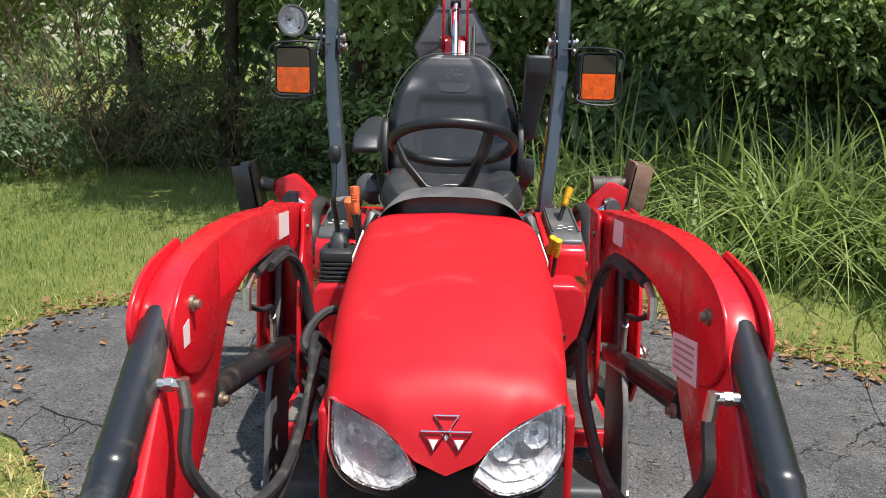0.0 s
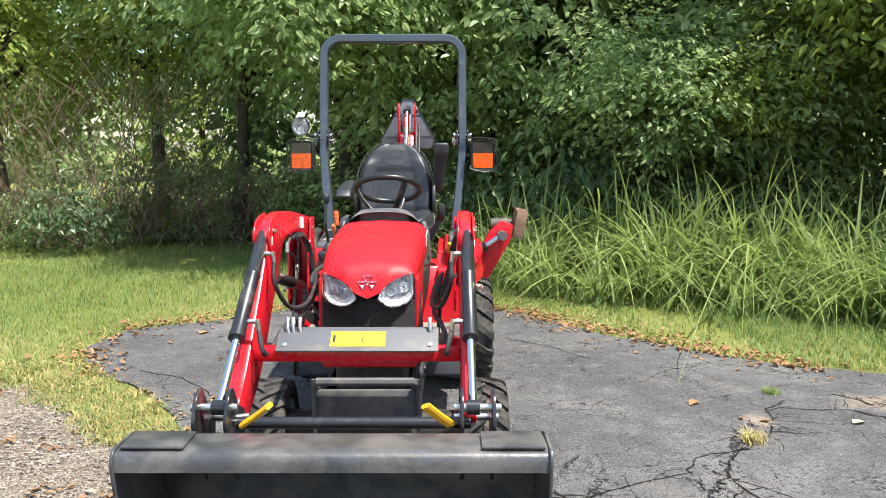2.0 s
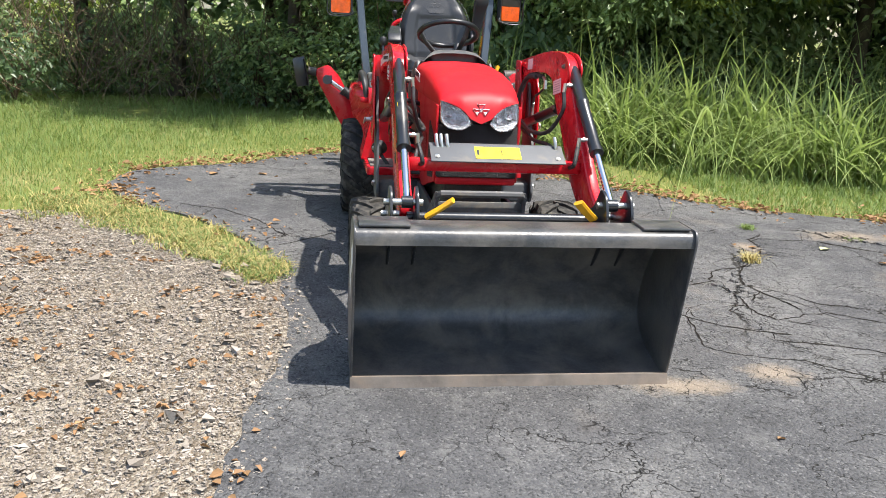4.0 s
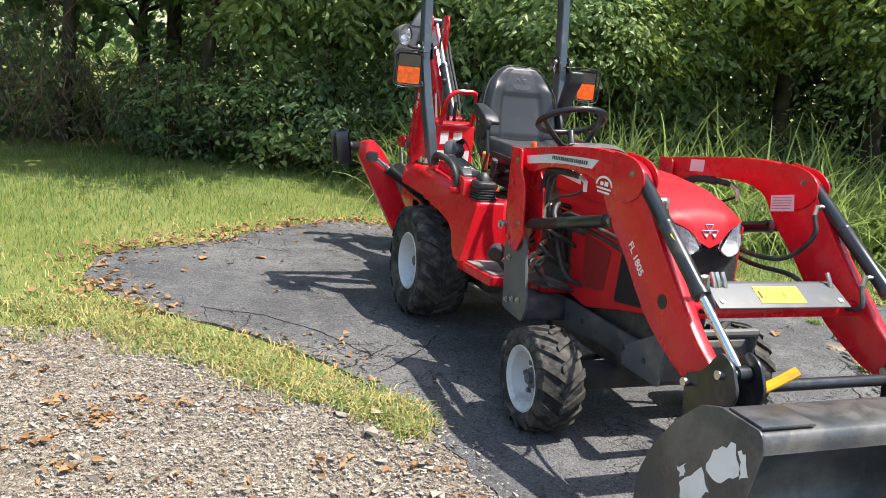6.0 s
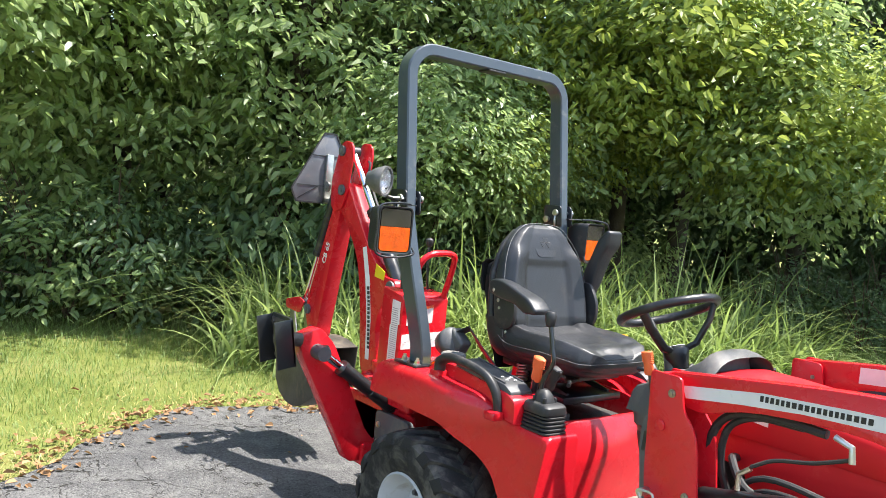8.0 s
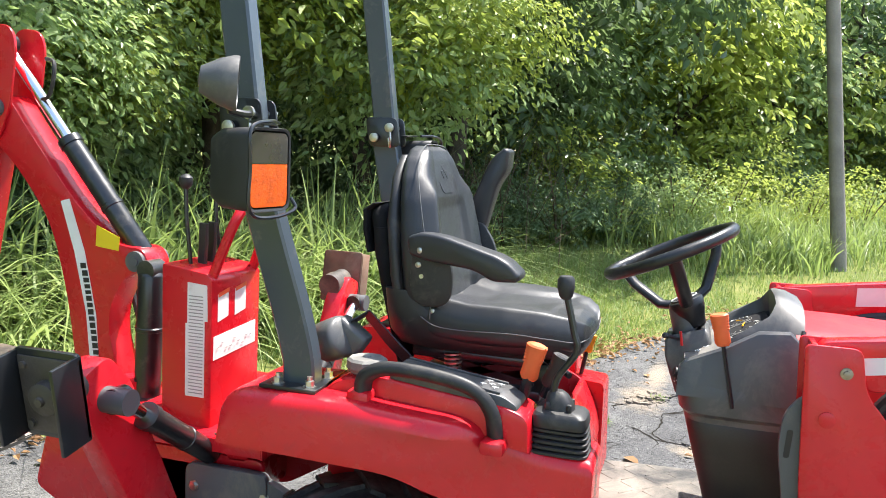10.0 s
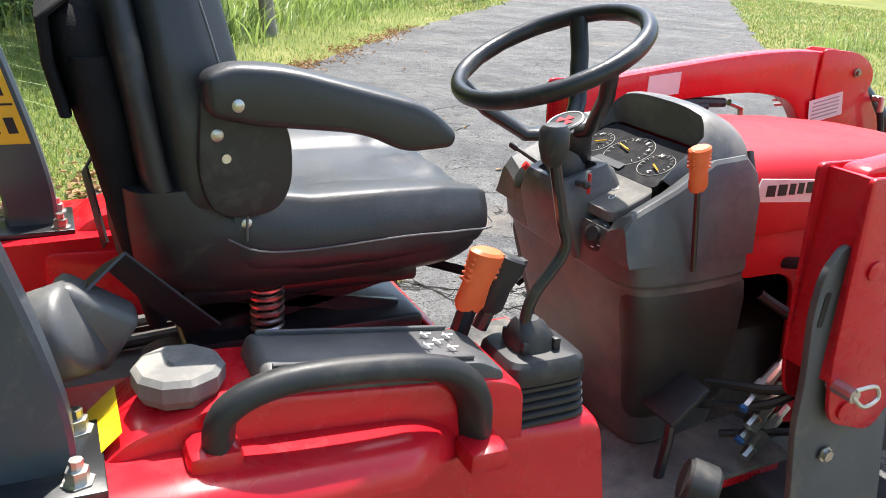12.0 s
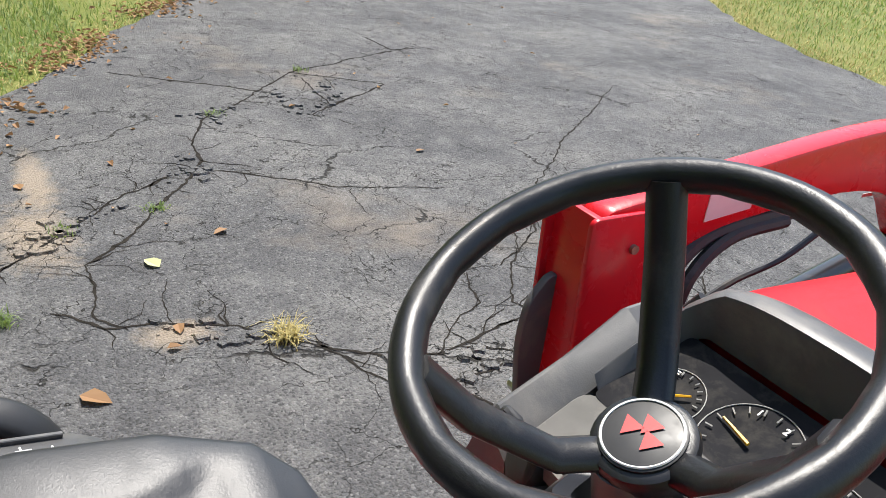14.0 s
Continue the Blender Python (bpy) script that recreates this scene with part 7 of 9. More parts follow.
PIPING = mat("grey_piping", (0.10, 0.10, 0.10), 0.6, vary=0.1, scale=30)
part("piping", bm, PIPING, cushion)
bm = B()
rings = []
ROWS = [(1.03, 0.20, 1.36, 1.43), (1.06, 0.225, 1.335, 1.44), (1.12, 0.238, 1.325, 1.448), (1.20, 0.240, 1.345, 1.455), (1.28, 0.232, 1.362, 1.464), (1.36, 0.212, 1.380, 1.472), (1.42, 0.182, 1.395, 1.478), (1.47, 0.140, 1.410, 1.482), (1.495, 0.105, 1.422, 1.480), (1.507, 0.065, 1.44, 1.472)]
for z, w, yf, yb in [tuple(p + (q - p) * k / 5 for p, q in zip(a, b)) for a, b in zip(ROWS, ROWS[1:]) for k in range(5)] + [ROWS[-1]]:
    cy, hy = (yf + yb) / 2, (yb - yf) / 2
    ring = []
    for x, y in oval(0, cy, w, hy, 112, 3.6):
        t = abs(x) / w
        if y < cy:
            y -= 0.030 * min(1, max(0, (t - 0.5) / 0.35)) * (1 - max(0, (t - 0.88) / 0.12)) * min(1, max(0.3, 1 - (z - 1.38) / 0.06))
            y += 0.008 * min(1, max(0, (0.56 * w - abs(x)) / 0.014 + 0.5)) * min(1, max(0, (z - 1.09) / 0.02)) * min(1, max(0, (1.355 - z) / 0.012))
        ring.append((x, y, z))
    rings.append(ring)
loft(bm, rings)
back = part("backrest", bm, VINYL, seat, "", 60)
bm = B()
o = rounded([(-0.055, 1.475), (0.055, 1.475), (0.075, 1.43), (0.05, 1.375), (-0.05, 1.375), (-0.075, 1.43)], 0.02)
loft(bm, [[(x, 1.425 - (1.47 - z) * 0.32, z) for x, z in o], [(x * 0.97, 1.412 - (1.47 - z) * 0.32, 1.425 + (z - 1.425) * 0.97) for x, z in o]])
part("head_panel", bm, VINYL, back)
bm = B()
for cx, cz in ((0.0, 1.455), (-0.016, 1.438), (0.016, 1.438)):
    o = [(cx - 0.015, cz), (cx + 0.015, cz), (cx, cz - 0.022)]
    for (a, b), (c, d) in zip(o, o[1:] + o[:1]):
        tube(bm, [(a, 1.411 - (1.47 - b) * 0.32, b), (c, 1.411 - (1.47 - d) * 0.32, d)], 0.0014, 4)
part("stamped_mark", bm, BLACK_PLASTIC, back)
bm = B()
for sg in (-1, 1):
    tube(bm, smooth_path([(sg * 0.243, 1.345, 1.05), (sg * 0.245, 1.345, 1.15), (sg * 0.240, 1.37, 1.27), (sg * 0.218, 1.395, 1.37), (sg * 0.17, 1.42, 1.45), (sg * 0.10, 1.43, 1.503), (0, 1.44, 1.513)], 5), 0.0017, 6)
part("piping", bm, PIPING, back)
bm = B()
rings = []
for z, w, y0, y1 in ((1.02, 0.225, 1.40, 1.45), (1.15, 0.236, 1.43, 1.475), (1.30, 0.225, 1.45, 1.495), (1.42, 0.17, 1.465, 1.502), (1.48, 0.11, 1.47, 1.498)):
    rings.append([(x, y, z) for x, y in oval(0, (y0 + y1) / 2, w, (y1 - y0) / 2, 28, 4)])
loft(bm, rings)
part("back_shell", bm, BLACK_PLASTIC, seat, "", 60)
bm = B()
loft(bm, [[(x, y, z) for x, y in oval(0, cy, w, d, 32, 4)] for z, cy, w, d in ((0.955, 1.24, 0.18, 0.20), (0.965, 1.25, 0.210, 0.230), (1.0, 1.285, 0.232, 0.215), (1.06, 1.395, 0.234, 0.105), (1.12, 1.44, 0.234, 0.06))])
part("seat_pan", bm, BLACK_PLASTIC, seat, "", 50)
bm = B()
for y, z in ((1.342, 1.069), (1.238, 1.025)):
    for sg in (-1, 1):
        disc_rings(bm, [(0, 0.008), (0.003, 0.008), (0.005, 0.004)], (sg * 0.229, y, z), (sg, 0, 0), 10)
pieces("seat_bolt", bm, STEEL, seat)


def armrest(sg, raised):
    m = Matrix.Translation((sg * 0.275, 1.366, 1.247)) @ Matrix.Rotation(radians(-82 if raised else 0), 4, "X")
    bm = B()
    prism(bm, rounded([(0.035, 0.025), (0.0, 0.038), (-0.06, 0.036), (-0.235, -0.008), (-0.277, -0.046), (-0.270, -0.064), (-0.205, -0.068), (-0.155, -0.044), (-0.02, -0.034), (0.03, -0.022)], [0.015, 0.015, 0.03, 0.03, 0.010, 0.008, 0.02, 0.03, 0.02, 0.015]), -0.030 if sg > 0 else -0.022, 0.022 if sg > 0 else 0.030, 0.010)
    for v in bm.verts:
        if v.co.x * sg > 0:
            v.co.x += sg * 0.036 * max(0.0, min(1.0, -v.co.y / 0.22))
    bmesh.ops.transform(bm, matrix=m, verts=bm.verts)
    a = part("armrest", bm, VINYL, seat, "raised black armrest" if raised else "lowered black armrest", 50)
    bm = B()
    prism(bm, rounded([(1.335, 1.275), (1.395, 1.275), (1.405, 1.14), (1.385, 1.085), (1.31, 1.085), (1.285, 1.12), (1.285, 1.20)], [0.02, 0.02, 0.03, 0.03, 0.03, 0.03, 0.05]), sg * 0.232, sg * 0.252, 0.005)
    part("bracket", bm, BLACK_PLASTIC, a)
    bm = B()
    disc_rings(bm, [(0, 0.008), (0.003, 0.008), (0.005, 0.004)], m @ vec(sg * 0.022, -0.004, -0.008), (sg, 0, 0), 12)
    disc_rings(bm, [(0, 0.008), (0.003, 0.008), (0.005, 0.004)], (sg * 0.252, 1.380, 1.195), (sg, 0, 0), 12)
    disc_rings(bm, [(0, 0.006), (0.004, 0.006)], (sg * 0.252, 1.370, 1.165), (sg, 0, 0), 10)
    pieces("bolt", bm, STEEL, a)


armrest(-1, False)
armrest(1, True)
bm = B()
box(bm, (-0.17, 1.05, 0.84), (0.17, 1.42, 0.87), 0.008)
box(bm, (-0.16, 1.06, 0.925), (0.16, 1.42, 0.955), 0.008)
for sg in (-1, 1):
    for y0, y1 in ((1.08, 1.38), (1.38, 1.08)):
        strip(bm, [(sg * 0.12, y0, 0.865), (sg * 0.12, y1, 0.93)], 0.012, 0.025, (0, 0, 1), 0.002)
tube(bm, [(-0.10, 1.05, 0.94), (-0.22, 0.985, 0.95), (-0.245, 0.965, 0.945)], 0.008, 8)
pieces("suspension_link", bm, BLACK_PAINT, seat)
bm = B()
tube(bm, [(-0.155 + 0.022 * math.cos(a), 1.30 + 0.022 * math.sin(a), 0.875 + 0.075 * a / (2 * math.pi * 6)) for a in (2 * math.pi * k / 14 for k in range(85))], 0.0042, 7)
part("coil_spring", bm, STEEL, seat, "steel coil spring")
# document bag on the seat's back, seat belt
bm = B()
loft(bm, [[(x, y, z) for x, y in oval(-0.075, 1.522 - 0.16 * (1.3 - z), w * (1 + 0.04 * math.sin(z * 90)), d, 24, 3)] for z, w, d in ((1.13, 0.10, 0.020), (1.16, 0.112, 0.026), (1.20, 0.116, 0.030), (1.25, 0.120, 0.034), (1.30, 0.120, 0.036), (1.322, 0.114, 0.034), (1.336, 0.09, 0.024), (1.342, 0.05, 0.012))])
loft(bm, [[(x, y, z) for x, y in oval(-0.14 + 0.09 * (1.25 - z), 1.510 - 0.16 * (1.25 - z), w, d, 18, 3)] for z, w, d in ((0.90, 0.050, 0.014), (1.0, 0.062, 0.020), (1.12, 0.070, 0.026), (1.22, 0.072, 0.030), (1.28, 0.06, 0.026))])
CLOTH = mat("black_cloth", (0.012, 0.012, 0.013), 0.9, vary=0.3, scale=14, bump=0.4, bump_scale=40, spec=0.15)
bag = part("document_bag", bm, CLOTH, seat, "black cloth pouch hanging on the seat back", 50)
bm = B()
loft(bm, [[(x, y, z) for x, y in oval(-0.075, yy, 0.125, 0.008, 20, 5)] for z, yy in ((1.21, 1.545), (1.27, 1.558), (1.325, 1.560), (1.345, 1.535))])
part("bag_flap", bm, CLOTH, bag, "", 50)
bm = B()
disc_rings(bm, [(-0.045, 0.045), (-0.035, 0.056), (0.035, 0.056), (0.045, 0.045)], (-0.315, 1.585, 0.985), (0.35, 0.75, -0.35), 16)
box(bm, (-0.33, 1.50, 0.95), (-0.27, 1.60, 1.03), 0.012, Matrix.Rotation(radians(35), 4, "X"))
part("belt_reel", bm, GREY_PLASTIC, seat, "grey seat belt reel", 50)
bm = B()
strip(bm, [(-0.30, 1.56, 1.02), (-0.275, 1.51, 1.055), (-0.25, 1.45, 0.98), (-0.22, 1.40, 0.92)], 0.048, 0.004, (0, 1, 0.6))
strip(bm, [(0.20, 1.50, 0.90), (0.27, 1.52, 1.02), (0.285, 1.49, 1.06)], 0.045, 0.004, (0, 1, 0.3))
box(bm, (0.265, 1.46, 1.05), (0.31, 1.50, 1.13), 0.006)
pieces("belt_webbing", bm, VINYL, seat)

# rollbar
bar = new("rollbar")
bar.parent = tractor
tagged(bar, "slate grey folding rollbar with hinge pins")
CX = -0.033
lower = [(0.405, 1.615, 0.89), (0.407, 1.618, 0.96), (0.420, 1.642, 1.08), (0.442, 1.695, 1.28), (0.458, 1.738, 1.46), (0.458, 1.75, 1.53)]
for sg in (-1, 1):
    bm = B()
    strip(bm, smooth_path([(CX + sg * x, y, z) for x, y, z in lower], 4), 0.052, 0.088, (0, 1, 0), 0.006)
    part("lower_post", bm, SLATE, bar)
    bm = B()
    box(bm, (CX + sg * 0.405 - 0.07, 1.545, 0.888), (CX + sg * 0.405 + 0.07, 1.70, 0.899), 0.002)
    foot = part("foot_plate", bm, BLACK_PAINT, bar)
    bm = B()
    for dx, y in ((0.046, 1.572), (0.046, 1.660), (-0.052, 1.568)):
        bolt(bm, (CX + sg * (0.405 + dx), y, 0.899), (0, 0, 1), 0.012, 0.016)
        tube(bm, [(CX + sg * (0.405 + dx), y, 0.91), (CX + sg * (0.405 + dx), y, 0.926)], 0.007, 8)
    pieces("foot_bolt", bm, STEEL, foot)
upper = []
for k in range(9):
    a = math.pi / 2 * k / 8
    upper.append((CX - 0.458 + 0.115 * (1 - math.cos(a)), 1.822 + 0.006 * math.sin(a), 2.085 + 0.115 * math.sin(a)))
upper = [(CX - 0.458, 1.745, 1.53), (CX - 0.458, 1.775, 1.75)] + upper
upper = upper + [(2 * CX - x, y, z) for x, y, z in upper[::-1]]
bm = B()
strip(bm, upper, 0.052, 0.078, (0, 1, 0), 0.006)
part("upper_hoop", bm, SLATE, bar)
bm = B()
box(bm, (CX - 0.05, 1.775, 2.166), (CX + 0.05, 1.855, 2.174), 0.002)
part("hoop_label", bm, BLACK_PLASTIC, bar)
for sg in (-1, 1):
    bm = B()
    for dx in (-0.034, 0.034):
        prism(bm, rounded([(1.685, 1.50), (1.80, 1.50), (1.815, 1.60), (1.70, 1.60)], 0.02), CX + sg * 0.458 + dx - 0.004, CX + sg * 0.458 + dx + 0.004, 0.002)
    h = part("hinge", bm, BLACK_PAINT, bar)
    bm = B()
    for y, z in ((1.72, 1.565), (1.775, 1.53)):
        tube(bm, [(CX + sg * 0.458 - 0.055, y, z), (CX + sg * 0.458 + 0.055, y, z)], 0.009, 10)
        disc_rings(bm, [(0, 0.016), (0.008, 0.016), (0.010, 0.008)], (CX + sg * 0.458 - 0.05, y, z), (-1, 0, 0), 12)
        disc_rings(bm, [(0, 0.016), (0.008, 0.016), (0.010, 0.008)], (CX + sg * 0.458 + 0.05, y, z), (1, 0, 0), 12)
    tube(bm, [(CX + sg * 0.458 - 0.05, 1.72, 1.56), (CX + sg * 0.458 - 0.065, 1.71, 1.53), (CX + sg * 0.458 - 0.055, 1.715, 1.50), (CX + sg * 0.458 - 0.045, 1.725, 1.53)], 0.004, 6, 4)
    pieces("hinge_pin", bm, STEEL, h, "zinc hinge pin")
bm = B()


def post_face(v, w):
    """A place on the left post's inner face: v up, w fore and aft."""
    lo, hi = vec(CX + 0.4155, 1.636, 1.05), vec(CX + 0.4365, 1.684, 1.24)
    p = lo.lerp(hi, v)
    return (p.x - 0.0285, p.y + w, p.z)


bm.faces.new([bm.verts.new(post_face(v, w)) for v, w in ((0, -0.034), (0, 0.030), (1, 0.030), (1, -0.034))])
dec = part("warning_sticker", bm, YELLOW_STICKER, bar, "yellow warning sticker")
bm = B()
for v0, v1, w0, w1 in ((0.70, 0.72, -0.025, 0.022), (0.75, 0.95, -0.015, -0.010), (0.75, 0.95, 0.008, 0.012), (0.36, 0.38, -0.03, 0.026), (0.45, 0.60, -0.022, -0.006), (0.45, 0.62, 0.006, 0.018), (0.10, 0.25, -0.022, -0.006), (0.10, 0.27, 0.006, 0.018)):
    a, b, c, d = (Vector(post_face(v, w)) - vec(0.0012, 0, 0) for v, w in ((v0, w0), (v0, w1), (v1, w1), (v1, w0)))
    bm.faces.new([bm.verts.new(p) for p in (a, b, c, d)])
pieces("sticker_bar", bm, INK, dec)


# signal lamps and work lamp
def signal_lamp(sg):
    cx = CX + sg * 0.60
    x0, x1 = sorted((CX + sg * 0.505, CX + sg * 0.68))
    turn = Matrix.Translation((CX + sg * 0.53, 1.66, 1.435)) @ Matrix.Rotation(radians(sg * 8), 4, "Z") @ Matrix.Scale(0.86, 4) @ Matrix.Translation((-CX - sg * 0.53, -1.66, -1.435))

    def put(name, bm, material, parent, label="", smooth=35):
        bmesh.ops.transform(bm, matrix=turn, verts=bm.verts)
        return part(name, bm, material, parent, label, smooth)
    bm = B()
    o = rounded([(x0, 1.325), (x1, 1.325), (x1, 1.545), (x0, 1.545)], 0.03)
    def ring(y, s):
        c = ((x0 + x1) / 2, 1.435)
        return [(c[0] + (x - c[0]) * s, y, c[1] + (z - c[1]) * s) for x, z in o]
    loft(bm, [ring(1.74, 0.78), ring(1.70, 0.95), ring(1.60, 1.0), ring(1.598, 0.99), ring(1.60, 0.93), ring(1.63, 0.90)])
    lamp = put("signal_lamp", bm, BLACK_PLASTIC, bar, "black signal lamp with amber lower lens", 50)
    bm = B()
    ol = rounded([(x0 + 0.011, 1.338), (x1 - 0.011, 1.338), (x1 - 0.011, 1.450), (x0 + 0.011, 1.450)], [0.02, 0.02, 0, 0])
    loft(bm, [[(x, 1.632, z) for x, z in ol], [(x, 1.601, z) for x, z in ol]])
    put("amber_lens", bm, AMBER, lamp)
    bm = B()
    ol = rounded([(x0 + 0.011, 1.452), (x1 - 0.011, 1.452), (x1 - 0.011, 1.532), (x0 + 0.011, 1.532)], [0, 0, 0.02, 0.02])
    loft(bm, [[(x, 1.632, z) for x, z in ol], [(x, 1.601, z) for x, z in ol]])
    put("clear_lens", bm, DARK_LENS, lamp)
    bm = B()
    tube(bm, [(x1 + 0.006 if sg < 0 else x0 - 0.006, 1.60, 1.36), (x1 + 0.006 if sg < 0 else x0 - 0.006, 1.585, 1.33), ((x0 + x1) / 2, 1.585, 1.312), (x0 - 0.01 if sg < 0 else x1 + 0.01, 1.585, 1.33), (x0 - 0.012 if sg < 0 else x1 + 0.012, 1.585, 1.44), (x0 - 0.01 if sg < 0 else x1 + 0.01, 1.585, 1.54), ((x0 + x1) / 2, 1.60, 1.562), (x1 if sg < 0 else x0, 1.64, 1.56)], 0.005, 8, 5)
    strip(bm, [(CX + sg * 0.45, 1.70, 1.555), (CX + sg * 0.56, 1.68, 1.56)], 0.03, 0.006, (0, 0, 1), 0.001)
    put("lamp_guard", bm, BLACK_PAINT, lamp)


signal_lamp(-1)
signal_lamp(1)
bm = B()
disc_rings(bm, [(-0.075, 0.004), (-0.07, 0.03), (-0.03, 0.052), (0.0, 0.062), (0.012, 0.062), (0.012, 0.054), (0.0, 0.05)], (-0.640, 1.705, 1.625), (0.50, -0.86, -0.06), 24, cap=False)
wl = part("work_lamp", bm, GREY_PLASTIC, bar, "round black work lamp on a bracket", 50)
bm = B()
disc_rings(bm, [(0, 0.053), (0.006, 0.05), (0.008, 0.0)], (-0.640, 1.702, 1.625), (0.50, -0.86, -0.06), 24, cap=False)
part("lamp_glass", bm, CLEAR, wl)
bm = B()
disc_rings(bm, [(0, 0.05), (-0.03, 0.03), (-0.04, 0.005)], (-0.640, 1.702, 1.625), (0.50, -0.86, -0.06), 24, cap=False)
part("lamp_bowl", bm, REFLECTOR, wl)
bm = B()
tube(bm, [(-0.62, 1.735, 1.60), (-0.60, 1.735, 1.565), (-0.575, 1.72, 1.56), (-0.52, 1.71, 1.56)], 0.009, 8)
part("lamp_bracket", bm, BLACK_PAINT, wl)

# decals on the bonnet's sides: brand words as plain bars
for sg in (-1, 1):
    bm = B()
    prism(bm, [(0.436, 1.024), (0.420, 1.066), (0.20, 1.050), (0.20, 1.006)], sg * 0.2205, sg * 0.2235, 0)
    st = part("name_sticker", bm, WHITE_STICKER, hood, "white strip with dark bars")
    bm = B()
    rr = random.Random(2)
    y = 0.405
    while y > 0.23:
        w = rr.uniform(0.014, 0.022)
        prism(bm, [(y, 1.032), (y, 1.053), (y - w, 1.052), (y - w, 1.031)], sg * 0.2235, sg * 0.2245, 0)
        y -= w + 0.007
    pieces("word_bar", bm, INK, st)


# ---- front loader ----
loader = thing("front_loader", "red front loader with black bucket lowered onto asphalt", "front loader")


def cylinder(parent, p0, p1, split, r, rod_r, label="black hydraulic cylinder with chrome rod"):
    """A hydraulic cylinder: barrel from p0, rod to p1, eyes at both ends."""
    a, b = Vector(p0), Vector(p1)
    m = a.lerp(b, split)
    w = (b - a).normalized()
    bm = B()
    L = (m - a).length
    disc_rings(bm, [(0.0, r * 0.5), (0.015, r * 0.95), (0.02, r), (L * 0.42, r), (L * 0.425, r * 1.07), (L * 0.45, r * 1.07), (L * 0.455, r), (L - 0.03, r), (L - 0.028, r * 1.12), (L - 0.002, r * 1.12), (L, r * 0.7)], a, w, 24)
    disc_rings(bm, [(-r * 0.8, r * 0.75), (r * 0.8, r * 0.75)], a, (1, 0, 0), 16)
    c = part("cylinder", bm, BLACK_PAINT, parent, label)
    bm = B()
    tube(bm, [m - w * 0.01, b], rod_r, 16)
    part("rod", bm, CHROME, c)
    bm = B()
    disc_rings(bm, [(-r * 0.8, rod_r * 1.7), (r * 0.8, rod_r * 1.7)], b, (1, 0, 0), 16)
    part("rod_eye", bm, BLACK_PAINT, c)
    return c


ARM = rounded([(0.43, 1.055), (0.42, 1.135), (0.10, 1.178), (-0.12, 1.205), (-0.32, 1.215), (-0.48, 1.195), (-0.55, 1.160), (-0.58, 1.10), (-0.73, 0.93), (-0.98, 0.685), (-1.075, 0.630), (-1.085, 0.575), (-1.03, 0.535),
               (-0.93, 0.545), (-0.70, 0.655), (-0.50, 0.865), (-0.405, 0.935), (-0.345, 1.0), (-0.29, 1.075), (-0.15, 1.105), (0.15, 1.085), (0.30, 1.035)],
              [0.02, 0.02, 0.2, 0.2, 0.2, 0.08, 0.05, 0.06, 0.1, 0.1, 0.03, 0.03, 0.03, 0.04, 0.15, 0.08, 0.05, 0.06, 0.06, 0.1, 0.1, 0.03], 3)
